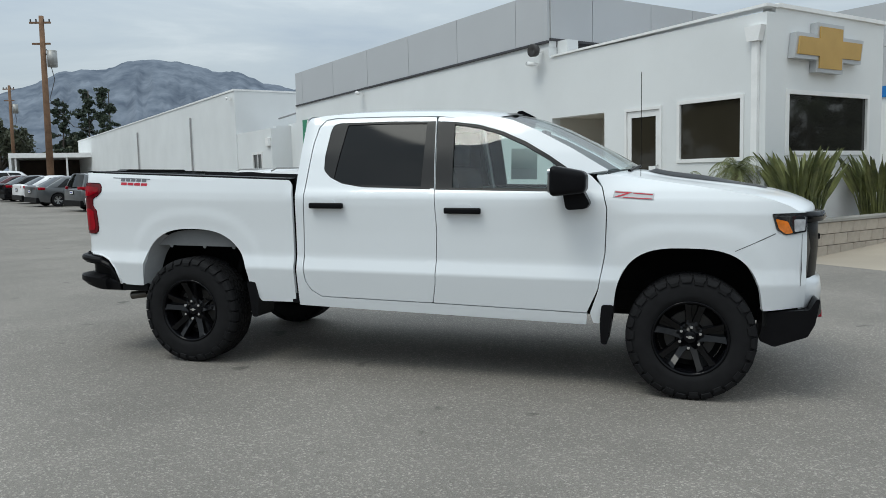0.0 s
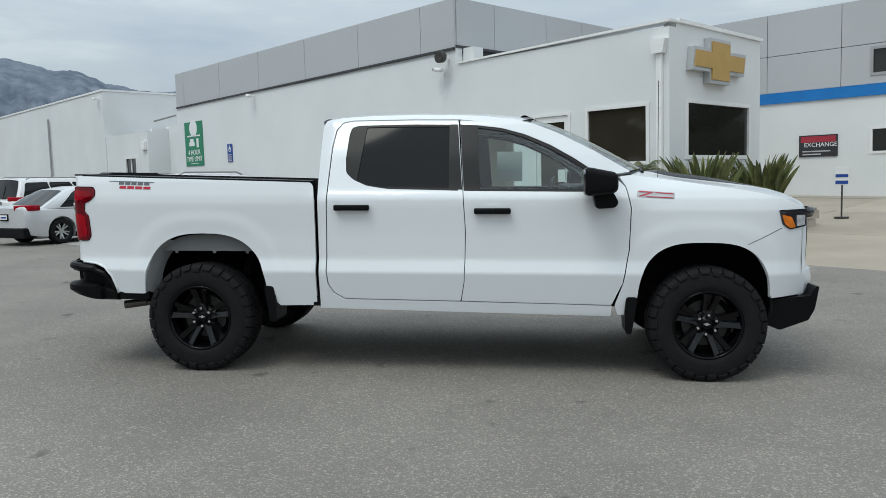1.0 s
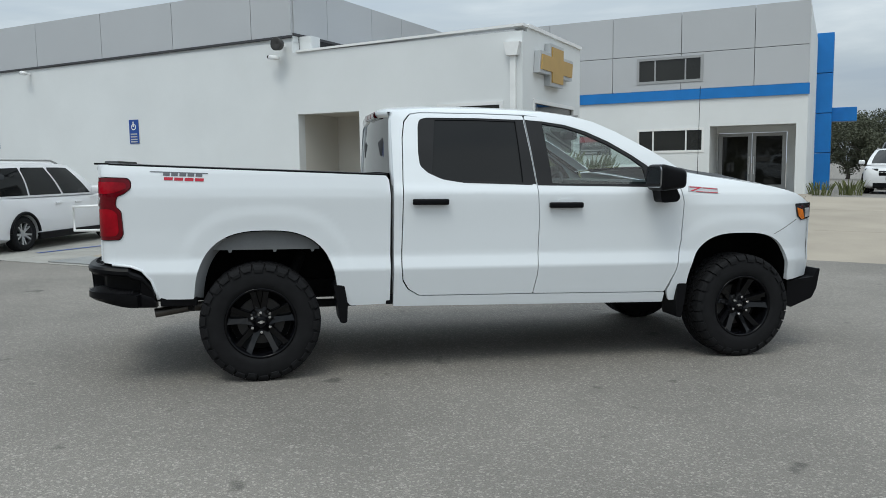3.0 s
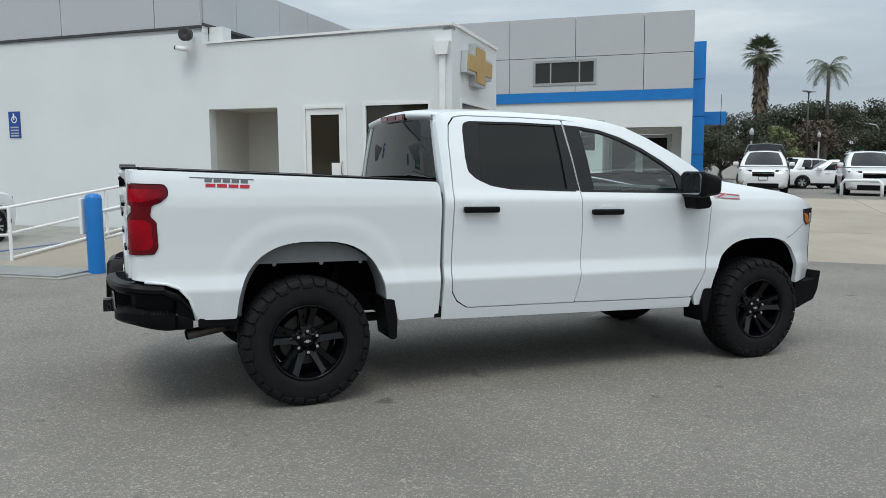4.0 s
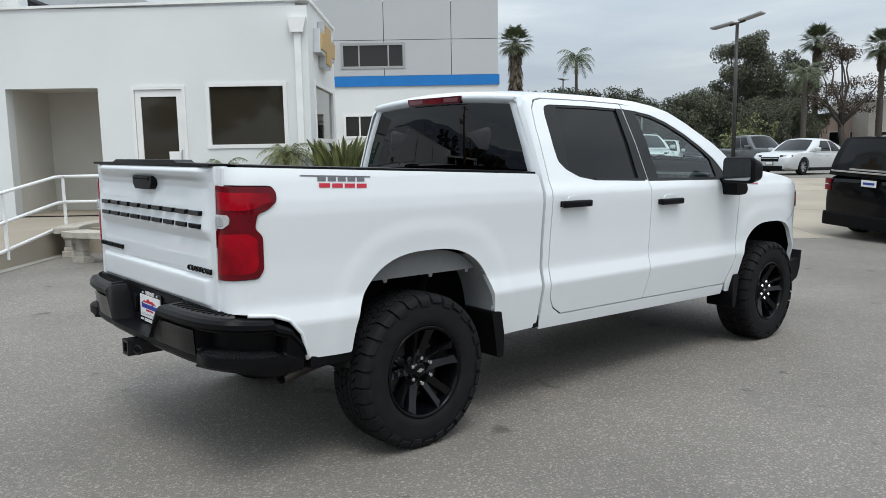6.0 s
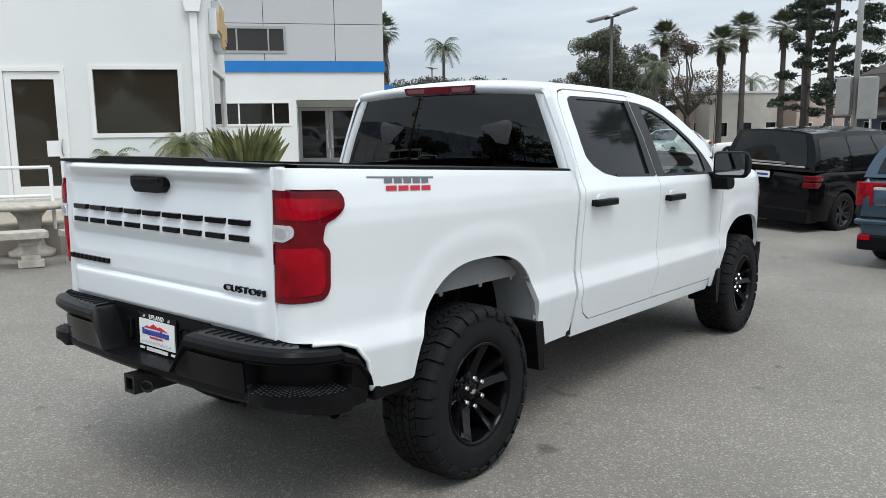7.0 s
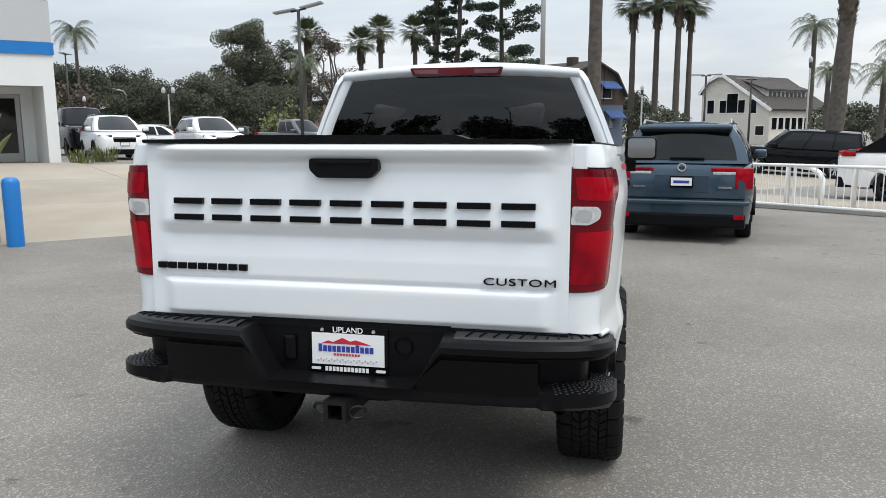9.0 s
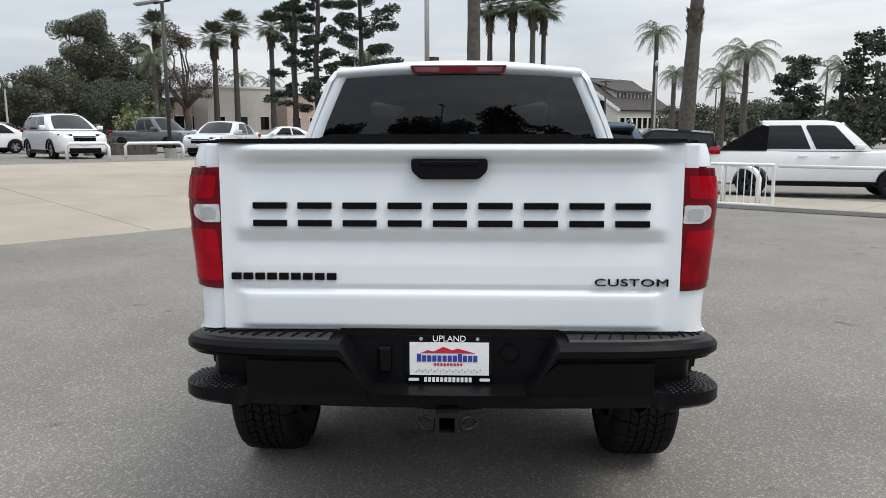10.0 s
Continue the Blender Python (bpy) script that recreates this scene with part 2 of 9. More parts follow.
def lettering(text, size, material, parent, m, extrude=0.003, name="lettering", spacing=1.0):
    cu = bpy.data.curves.new(name, "FONT")
    cu.body, cu.size, cu.extrude, cu.align_x, cu.align_y = text, size, extrude, "CENTER", "CENTER"
    cu.space_character = spacing
    tmp = bpy.data.objects.new(name, cu)
    scene.collection.objects.link(tmp)
    bpy.context.view_layer.update()
    me = bpy.data.meshes.new_from_object(tmp.evaluated_get(bpy.context.evaluated_depsgraph_get()))
    bpy.data.objects.remove(tmp)
    me.materials.clear()
    me.materials.append(material)
    ob = new(name, me)
    ob.parent = parent
    ob.matrix_local = m
    return ob


def wall_sheet(a0, a1, z0, z1, y0, y1, holes=(), swap=False):
    """A wall of thickness y0..y1 over a0..a1 and z0..z1, with openings (a0, a1, z0, z1) right through. swap: the wall runs along y."""
    bm = bmesh.new()
    xs = sorted({a0, a1, *[h[0] for h in holes], *[h[1] for h in holes]})
    zs = sorted({z0, z1, *[h[2] for h in holes], *[h[3] for h in holes]})

    def pt(a, y, z):
        return bm.verts.new((y, a, z) if swap else (a, y, z))

    def solid(i, j):
        if i < 0 or j < 0 or i >= len(xs) - 1 or j >= len(zs) - 1:
            return False
        cx, cz = (xs[i] + xs[i + 1]) / 2, (zs[j] + zs[j + 1]) / 2
        return not any(h[0] < cx < h[1] and h[2] < cz < h[3] for h in holes)

    for i in range(len(xs) - 1):
        for j in range(len(zs) - 1):
            if not solid(i, j):
                continue
            x, X, z, Z = xs[i], xs[i + 1], zs[j], zs[j + 1]
            for y in (y0, y1):
                bm.faces.new([pt(x, y, z), pt(X, y, z), pt(X, y, Z), pt(x, y, Z)])
            if not solid(i - 1, j):
                bm.faces.new([pt(x, y0, z), pt(x, y1, z), pt(x, y1, Z), pt(x, y0, Z)])
            if not solid(i + 1, j):
                bm.faces.new([pt(X, y0, z), pt(X, y1, z), pt(X, y1, Z), pt(X, y0, Z)])
            if not solid(i, j - 1):
                bm.faces.new([pt(x, y0, z), pt(X, y0, z), pt(X, y1, z), pt(x, y1, z)])
            if not solid(i, j + 1):
                bm.faces.new([pt(x, y0, Z), pt(X, y0, Z), pt(X, y1, Z), pt(x, y1, Z)])
    bmesh.ops.remove_doubles(bm, verts=bm.verts[:], dist=1e-4)
    bmesh.ops.recalc_face_normals(bm, faces=bm.faces[:])
    return bm


# ---- the plan: s runs along the showroom's front, d away from the lot ----
PLAN = pose(0, 0, 0, 0, 0, -40)
PLAN_INV = PLAN.inverted()


def sd_of(x, y):
    v = PLAN_INV @ Vector((x, y, 0))
    return v.x, v.y


def ground_z(x, y):
    """The lot falls towards +x and lies level behind; the drive rises past the edge of the asphalt."""
    s, d = sd_of(x, y)
    rise = 0.062 * (min(max(d, 11.2), 23.5) - 11.2) * min(1.0, max(0.0, (s + 40) / 20))
    return float(np.interp(x, (-160, -32, -15, -4.5, 160), (3.4, 0.62, 0.12, 0.102, -3.63))) + rise


def on_ground(x, y, yaw=0.0):
    """A pose on the ground, leaning with it."""
    e = 0.6
    gx = (ground_z(x + e, y) - ground_z(x - e, y)) / (2 * e)
    gy = (ground_z(x, y + e) - ground_z(x, y - e)) / (2 * e)
    up = Vector((-gx, -gy, 1)).normalized()
    fwd = Vector((math.cos(radians(yaw)), math.sin(radians(yaw)), 0))
    fwd = (fwd - up * fwd.dot(up)).normalized()
    left = up.cross(fwd)
    m = Matrix((fwd, left, up)).transposed().to_4x4()
    return Matrix.Translation((x, y, ground_z(x, y))) @ m


def spot(s, d, z=0.0, turn=0.0):
    """An upright pose at a place of the plan."""
    return PLAN @ pose(s, d, z, 0, 0, turn)


# ---- ground: one sheet to the horizon ----
def build_ground():
    ticks = [-3500, -2000, -1000, -500, -250, -160, -120, -90, -70] + list(range(-56, 76, 2)) + [90, 110, 135, 160, 250, 500, 1000, 2000, 3500]
    bm = bmesh.new()
    rows = []
    for sy in ticks:
        rows.append([])
        for sx in ticks:
            p = PLAN @ Vector((sx, sy + 0.0, 0))
            rows[-1].append(bm.verts.new((p.x, p.y, ground_z(p.x, p.y) - (0.008 if sy > 11.2 else 0))))
    for a, b in zip(rows, rows[1:]):
        for i in range(len(a) - 1):
            bm.faces.new((a[i], a[i + 1], b[i + 1], b[i]))
    # the kink of the drive lies on a row of its own
    g = single("ground", bm, M_asphalt, "worn grey asphalt car lot with small dark spots", "ground", kind="structure", smooth=True)
    return g


ground = build_ground()


def slab_mesh(s0, s1, d0, d1, lift=0.012):
    bm = bmesh.new()
    n, k = 3, 3
    grid = []
    for j in range(k + 1):
        row = []
        for i in range(n + 1):
            s, d = s0 + (s1 - s0) * i / n, d0 + (d1 - d0) * j / k
            p = PLAN @ Vector((s, d, 0))
            row.append(bm.verts.new((p.x, p.y, ground_z(p.x, p.y) + lift)))
        grid.append(row)
    for a, b in zip(grid, grid[1:]):
        for i in range(n):
            bm.faces.new((a[i], a[i + 1], b[i + 1], b[i]))
    r = bmesh.ops.extrude_face_region(bm, geom=bm.faces[:])
    for v in [g for g in r["geom"] if isinstance(g, bmesh.types.BMVert)]:
        v.co.z -= 0.08
    bmesh.ops.recalc_face_normals(bm, faces=bm.faces[:])
    return bm


apron = thing("concrete_apron", "tan broom-finished concrete drive beside the showroom", "driveway", kind="structure")
gap = 0.008
sl = -7.95
while sl < 16:
    dl = 11.22
    while dl < 23.3:
        part("slab", slab_mesh(sl + gap, sl + 4.6 - gap, dl + gap, min(dl + 4.2, 23.4) - gap), M_concrete, apron)
        dl += 4.2
    sl += 4.6
for (a, b_) in ((-14.0, -7.95), (-7.95, -3.2)):
    lo = 16.6 if a < -8 else 23.4
    part("slab", slab_mesh(a + gap, b_ - gap, lo + gap, 26.0), M_concrete, apron)

# ---- showroom: long white wall, box with the sign, grey fascia ----
FZ = -0.6
showroom = thing("showroom_building", "white stucco car showroom with a grey metal parapet", "building", spot(-8.15, 12.06), kind="")
SH = pose(8.15, -12.06, 0)  # part coordinates are plan coordinates


def sh(name, bm, material, label="", parent=None, smooth=False):
    o = part(name, bm, material, parent or showroom, label, smooth)
    if parent is None:
        o.matrix_local = SH
    return o


D0 = 12.06
WIN1 = (-10.03, -8.60, 1.69, 2.82)
DOOR = (-11.42, -10.43, 0.62, 2.81)
REC = (-13.70, -12.02, 0.45, 2.80)
sh("wall", wall_sheet(-13.8, -8.15, FZ, 4.205, D0, D0 + 0.25, (WIN1, DOOR, REC)), M_stucco, "white stucco front wall")
sh("wall", wall_sheet(-28.8, -13.8, FZ, 4.46, D0, D0 + 0.25, ()), M_stucco, "long blank white stucco wall")
WIN2 = (12.68, 15.38, 1.77, 2.88)
sh("wall", wall_sheet(D0 + 0.25, 15.90, FZ, 4.30, -8.15, -8.40, (WIN2,), swap=True), M_stucco, "white stucco end wall")
sh("wall", boxes((-28.8, -8.4, 15.65, 15.90, FZ, 4.25)), M_stucco)
sh("wall", boxes((-28.8, -28.55, 12.31, 15.65, FZ, 4.45)), M_stucco)
sh("roof", boxes((-28.5, -8.4, 12.31, 15.65, 3.85, 4.05)), M_panel, "flat roof")
# sloping cap on the box's parapet
bm = bmesh.new()
prism(bm, [(-13.68, 4.20), (-8.12, 4.29), (-8.12, 4.34), (-13.68, 4.245)], D0 - 0.04, D0 + 0.30)
sh("parapet_cap", bm, M_white_metal)
sh("parapet_cap", boxes((-8.45, -8.11, D0 + 0.3, 15.95, 4.30, 4.37)), M_white_metal)
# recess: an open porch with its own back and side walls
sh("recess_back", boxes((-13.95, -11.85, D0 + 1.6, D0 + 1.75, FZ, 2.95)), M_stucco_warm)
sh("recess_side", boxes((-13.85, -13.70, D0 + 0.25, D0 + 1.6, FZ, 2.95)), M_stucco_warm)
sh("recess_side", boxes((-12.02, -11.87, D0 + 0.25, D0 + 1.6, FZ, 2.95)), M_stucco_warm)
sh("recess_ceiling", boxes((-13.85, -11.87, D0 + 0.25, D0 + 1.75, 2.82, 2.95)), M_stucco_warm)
sh("recess_floor", boxes((-13.70, -12.02, D0 + 0.0, D0 + 1.6, 0.30, 0.45)), M_concrete)


def window_in_wall(parent, a0, a1, z0, z1, y, glass, frame_m, bars=(), fw=0.05, swap=False, m=None, rail=None):
    """A framed window set in an opening; y: the wall's outer face."""
    win = part("window", wall_sheet(a0 - 0.03, a1 + 0.03, z0 - 0.03, z1 + 0.03, y - 0.025, y + 0.06,
                                    ((a0 + fw, a1 - fw, z0 + fw, z1 - fw),), swap), frame_m, parent)
    if m is not None:
        win.matrix_local = m
    pa = (a0 + fw - 0.004, a1 - fw + 0.004, y + 0.03, y + 0.045, z0 + fw - 0.004, z1 - fw + 0.004)
    if swap:
        pa = (pa[2], pa[3], pa[0], pa[1], pa[4], pa[5])
    part("pane", boxes(pa), glass, win)
    for b in bars:
        q = (b - 0.025, b + 0.025, y - 0.01, y + 0.028, z0 + fw, z1 - fw)
        if swap:
            q = (q[2], q[3], q[0], q[1], q[4], q[5])
        part("mullion", boxes(q), frame_m, win)
    return win


window_in_wall(showroom, *WIN1, D0, M_glass_brown, M_white_frame, m=SH, fw=0.04)
# the end wall faces +s, so its window is set from that side
w2 = part("window", wall_sheet(WIN2[0] - 0.03, WIN2[1] + 0.03, WIN2[2] - 0.03, WIN2[3] + 0.03, -8.18, -8.125,
                               ((WIN2[0] + 0.05, WIN2[1] - 0.05, WIN2[2] + 0.05, WIN2[3] - 0.05),), True), M_white_frame, showroom)
w2.matrix_local = SH
part("pane", boxes((-8.19, -8.175, WIN2[0] + 0.04, WIN2[1] - 0.04, WIN2[2] + 0.04, WIN2[3] - 0.04)), M_glass_dark, w2)
# side door, aluminium with a large pane
door = sh("door", wall_sheet(DOOR[0], DOOR[1], DOOR[2], DOOR[3], D0 - 0.03, D0 + 0.08, ((DOOR[0] + 0.06, DOOR[1] - 0.06, DOOR[2], DOOR[3] - 0.06),)), M_white_frame, "white framed glass door with a paper notice")
part("leaf", wall_sheet(DOOR[0] + 0.065, DOOR[1] - 0.065, DOOR[2] + 0.02, DOOR[3] - 0.065, D0 + 0.0, D0 + 0.05,
                        ((DOOR[0] + 0.17, DOOR[1] - 0.17, DOOR[2] + 0.25, DOOR[3] - 0.19),)), M_white_frame, door)
part("pane", boxes((DOOR[0] + 0.165, DOOR[1] - 0.165, D0 + 0.02, D0 + 0.035, DOOR[2] + 0.24, DOOR[3] - 0.18)), M_glass_brown, door)
part("notice", boxes((DOOR[1] - 0.36, DOOR[1] - 0.14, D0 + 0.008, D0 + 0.018, 1.36, 1.62)), M_white_print, door, "white paper notice")
bm = tube(bmesh.new(), [(DOOR[1] - 0.11, D0 - 0.0, 1.38), (DOOR[1] - 0.11, D0 - 0.06, 1.40), (DOOR[1] - 0.11, D0 - 0.06, 1.62), (DOOR[1] - 0.11, D0, 1.64)], 0.012)
part("handle", bm, M_grey_frame, door, "chrome pull handle", True)
# scupper box and downspout
bm = bmesh.new()
prism(bm, [(-8.50, 3.98), (-8.16, 3.98), (-8.22, 3.72), (-8.44, 3.72)], D0 - 0.14, D0 - 0.002)
ds = sh("downspout", bm, M_white_metal, "white scupper box and downspout")
part("pipe", boxes((-8.39, -8.27, D0 - 0.08, D0 - 0.002, 0.3, 3.72), bev=0.008), M_white_metal, ds)

# grey fascia above the long wall: panels with dark joints, its line rising slightly towards the box
def fas_b(s_):
    return 4.60 + 0.010 * (s_ + 14.0)


def fas_t(s_):
    return 5.74 + 0.005 * (s_ + 14.0)


def fascia_run(a, b, y0, y1, lo, hi):
    return prism(bmesh.new(), [(a, lo(a)), (b, lo(b)), (b, hi(b)), (a, hi(a))], y0, y1)


sh("fascia_backing", fascia_run(-28.65, -13.92, D0 + 0.05, D0 + 0.28, fas_b, lambda v: fas_t(v) - 0.02), M_joint)
sh("fascia_drip", fascia_run(-28.70, -13.80, D0 - 0.05, D0 + 0.02, lambda v: fas_b(v) - 0.05, fas_b), M_joint)
sh("wall_head", fascia_run(-28.8, -13.80, D0 + 0.022, D0 + 0.24, lambda v: 4.44, lambda v: fas_b(v) - 0.004), M_stucco)
edges = [-28.68, -28.02, -25.3, -22.7, -20.07, -17.5, -14.97, -13.80]
for a, b_ in zip(edges, edges[1:]):
    sh("fascia_panel", fascia_run(a + 0.008, b_ - 0.008, D0 - 0.03, D0 + 0.05, fas_b, fas_t), M_panel)
# its return runs back over the box
dr = [12.115, 13.45, 15.50, 17.10, 18.6, 20.6, 22.6, 24.6, 27.0]
for a, b_ in zip(dr, dr[1:]):
    sh("fascia_panel", boxes((-13.86, -13.78, a + 0.008, b_ - 0.008, 4.66, 5.76)), M_panel)
sh("fascia_backing", boxes((-14.05, -13.86, 12.35, 27.0, 4.0, 5.72)), M_joint)
sh("fascia_drip", boxes((-13.86, -13.76, 12.09, 15.6, 4.60, 4.655)), M_joint)
sh("wall", boxes((-14.04, -13.79, 15.95, 27.0, FZ, 4.655)), M_stucco)
# trim under the corner of the fascia
sh("corner_cap", boxes((-13.79, -13.45, D0 + 0.26, D0 + 0.60, 4.20, 4.598)), M_stucco)


# sign with a gold face in a silver rim: a slanted cross shape
def cross_outline(w, h, grow=0.0):
    a, b, g = w / 2, h / 2, grow
    sl_ = 0.12
    o = [(-a - g, -b * 0.42 - g), (-a * 0.36 - g, -b * 0.42 - g), (-a * 0.36 - g, -b - g), (a * 0.36 + g, -b - g), (a * 0.36 + g, -b * 0.42 - g), (a + g, -b * 0.42 - g),
         (a + g, b * 0.42 + g), (a * 0.36 + g, b * 0.42 + g), (a * 0.36 + g, b + g), (-a * 0.36 - g, b + g), (-a * 0.36 - g, b * 0.42 + g), (-a - g, b * 0.42 + g)]
    return [(x + z * sl_ * (1.6 if abs(x) > a * 0.6 else 0.25), z) for x, z in o]


sign = thing("wall_sign", "gold cross-shaped emblem sign with a silver rim on the wall", "sign", PLAN @ pose(-8.15, 13.79, 3.67))
bm = bmesh.new()
prism(bm, cross_outline(2.02, 0.74, 0.07), 0.005, 0.14, axis="x")
part("rim", bm, M_silver, sign)
bm = bmesh.new()
prism(bm, cross_outline(2.02, 0.74), 0.13, 0.165, axis="x")
part("face", bm, M_gold, sign)

# ---- office tower behind, grey panels over white, blue band ----
TD, TZ = 26.0, 0.30
tower = thing("office_building", "two-storey office with grey panels and a blue band", "building", spot(-8, TD))
TW = pose(8, -TD, 0)


def tw(name, bm, material, label="", parent=None):
    o = part(name, bm, material, parent or tower, label)
    if parent is None:
        o.matrix_local = TW
    return o


UPW = (-9.07, -6.83, 4.41, 5.26)
LOW = (-9.05, -6.76, 1.95, 2.75)
ENT = (-6.54, -3.79, 0.3, 2.81)
tw("wall", wall_sheet(-16, -3.45, TZ - 0.6, 3.76, TD, TD + 0.25, (LOW, ENT)), M_stucco, "white stucco lower wall")
tw("band", boxes((-16, -3.42, TD - 0.06, TD + 0.2, 3.76, 4.12)), M_blue, "bright blue metal band")
tw("backing", wall_sheet(-16, -3.5, 4.12, 6.70, TD + 0.04, TD + 0.25, (UPW,)), M_joint)
cols = [-16, -12.4, -9.98, -7.55, -5.14, -3.45]
for a, b_ in zip(cols, cols[1:]):
    for z0, z1 in ((4.13, 5.37), (5.39, 6.79)):
        h = [x for x in (UPW,) if x[0] < b_ and x[1] > a]
        if h and z0 < 4.4:
            hh = (max(a + 0.01, UPW[0]), min(b_ - 0.01, UPW[1]), UPW[2], UPW[3])
            tw("panel", wall_sheet(a + 0.01, b_ - 0.01, z0, z1, TD - 0.03, TD + 0.04, (hh,)), M_panel)
        else:
            tw("panel", boxes((a + 0.01, b_ - 0.01, TD - 0.03, TD + 0.04, z0, z1)), M_panel)
tw("wall", boxes((-3.75, -3.45, TD + 0.25, 38, TZ - 0.6, 6.72)), M_stucco)
tw("wall", boxes((-16, -15.7, TD + 0.25, 38, TZ - 0.6, 6.72)), M_stucco)
tw("roof", boxes((-15.7, -3.75, TD + 0.25, 38, 6.2, 6.4)), M_panel)
window_in_wall(tower, *UPW, TD - 0.03, M_glass_dark, M_grey_frame, bars=(-8.45, -7.4), m=TW, fw=0.06)
window_in_wall(tower, *LOW, TD, M_glass_dark, M_white_frame, bars=(-8.5, -7.35), m=TW, fw=0.05)
# entrance porch with a double glass door
tw("porch_wall", boxes((ENT[0] - 0.15, ENT[0], TD + 0.25, TD + 2.2, 0.0, 3.0)), M_stucco)
tw("porch_wall", boxes((ENT[1], ENT[1] + 0.15, TD + 0.25, TD + 2.2, 0.0, 3.0)), M_stucco)
tw("porch_ceiling", boxes((ENT[0] - 0.15, ENT[1] + 0.15, TD + 0.25, TD + 2.2, 2.84, 3.0)), M_stucco)
tw("porch_floor", boxes((ENT[0], ENT[1], TD - 0.3, TD + 2.2, 0.2, 0.42)), M_concrete)
tw("porch_back", wall_sheet(ENT[0], ENT[1], 0.42, 2.84, TD + 1.9, TD + 2.1, ((-6.5, -4.15, 0.42, 2.62),)), M_stucco)
for a in (-6.48, -5.32):
    dl_ = tw("door", wall_sheet(a, a + 1.14, 0.44, 2.6, TD + 1.92, TD + 1.98, ((a + 0.13, a + 1.01, 0.72, 2.48),)), M_grey_frame, "glazed entrance door with a grey frame")
    part("pane", boxes((a + 0.12, a + 1.02, TD + 1.94, TD + 1.955, 0.71, 2.49)), M_glass_dark, dl_)
    hx = a + (1.07 if a < -6 else 0.07)
    part("handle", tube(bmesh.new(), [(hx, TD + 1.87, 1.1), (hx, TD + 1.87, 1.75)], 0.02), M_white_metal, dl_)
tw("sidelight", boxes((-4.15, -3.82, TD + 1.93, TD + 1.97, 0.5, 2.6)), M_glass_dark)
# tall blue portal beside the tower
portal = thing("entry_portal", "tall bright blue metal entry portal beside the office", "portal", spot(-3.15, 35.8))
for z0 in (0.2, 1.9, 3.6, 5.3):
    part("panel", boxes((-0.33, 0.33, -0.9, 0.9, z0 + 0.01, z0 + 1.68), bev=0.01), M_blue, portal)
part("arm", boxes((0.33, 1.3, -0.3, 0.5, 3.25, 3.85), bev=0.02), M_blue, portal)

# black and red notice board on the tower wall
nb = thing("notice_board", "black and red poster board on the white wall", "sign", spot(-10.66, TD - 0.01, 2.25))
part("board", boxes((-0.62, 0.62, -0.03, 0.0, -0.36, 0.36)), M_black_sign, nb)
part("print", boxes((-0.56, 0.56, -0.036, -0.031, 0.12, 0.32)), M_red_sign, nb)
part("print", boxes((-0.50, 0.1, -0.036, -0.031, -0.30, -0.26)), M_pale_print, nb)
part("print", boxes((-0.50, 0.4, -0.036, -0.031, -0.20, -0.16)), M_pale_print, nb)
lettering("EXCHANGE", 0.2, M_white_print, nb, pose(0.08, -0.034, 0.03, 90, 0, 0))

# ---- warehouse and low annex further along ----
WS, WD = -35.75, 11.95
ware = thing("warehouse", "long white rendered warehouse with thin drain pipes", "building", spot(WS, WD))
WM = pose(-WS, -WD, 0)


def wr(name, bm, material, label=""):
    o = part(name, bm, material, ware, label)
    o.matrix_local = WM
    return o


WH = 5.76
wr("wall", boxes((-82, WS, WD, WD + 0.3, -0.5, WH)), M_stucco, "long white front wall")
wr("wall", boxes((WS - 0.3, WS, WD + 0.3, 26, -0.5, WH)), M_stucco, "white end wall")
wr("wall", boxes((-82, -81.7, WD + 0.3, 26, -0.5, WH)), M_stucco)
wr("roof", boxes((-81.7, WS - 0.3, WD + 0.3, 26, WH - 0.5, WH - 0.3)), M_panel)
wr("parapet_cap", boxes((-82, WS + 0.03, WD - 0.04, WD + 0.33, WH, WH + 0.08)), M_white_metal)
wr("parapet_cap", boxes((WS - 0.33, WS + 0.03, WD + 0.33, 26, WH, WH + 0.08)), M_white_metal)
for sx in (-43.0, -56.0):
    wr("drain_pipe", tube(bmesh.new(), [(sx, WD - 0.08, 0.6), (sx, WD - 0.08, WH - 0.7)], 0.05), M_grey_frame)
annex = thing("annex", "low white rendered annex with a small window", "building", spot(-33, 12.0))
AM = pose(33, -12.0, 0)
for nm, bm, mt in (("wall", wall_sheet(WS, -31.4, -0.5, 3.75, 12.0, 12.2, ((-33.75, -32.55, 1.85, 2.78),)), M_stucco),
                   ("wall", boxes((-31.6, -28.8, 12.9, 13.1, -0.5, 3.95)), M_stucco), ("wall", boxes((-31.6, -31.4, 12.2, 12.9, -0.5, 3.85)), M_stucco),
                   ("roof", boxes((WS, -28.8, 13.1, 16, 3.6, 3.72)), M_panel),
                   ("wall", boxes((-28.85, -28.8, 13.1, 16, -0.5, 3.9)), M_stucco),
                   ("scupper", boxes((-31.85, -31.5, 11.88, 12.0, 3.0, 3.35), bev=0.02), M_white_metal)):
    o = part(nm, bm, mt, annex)
    o.matrix_local = AM
window_in_wall(annex, -33.75, -32.55, 1.85, 2.78, 12.0, M_glass_dark, M_white_frame, bars=(-33.15,), m=AM, fw=0.08)


# ---- mountain range behind ----
CREST_AZ = [78, 95, 105, 114.5, 117.3, 119.1, 121.1, 122.3, 124.9, 126.5, 128.3, 129.7, 132.1, 134.5, 136.4, 140, 148, 158]
CREST_EL = [3.5, 4.6, 6.0, 6.4, 6.6, 7.0, 7.75, 7.75, 8.35, 8.5, 8.25, 7.75, 7.55, 6.4, 6.0, 5.6, 4.8, 3.4]


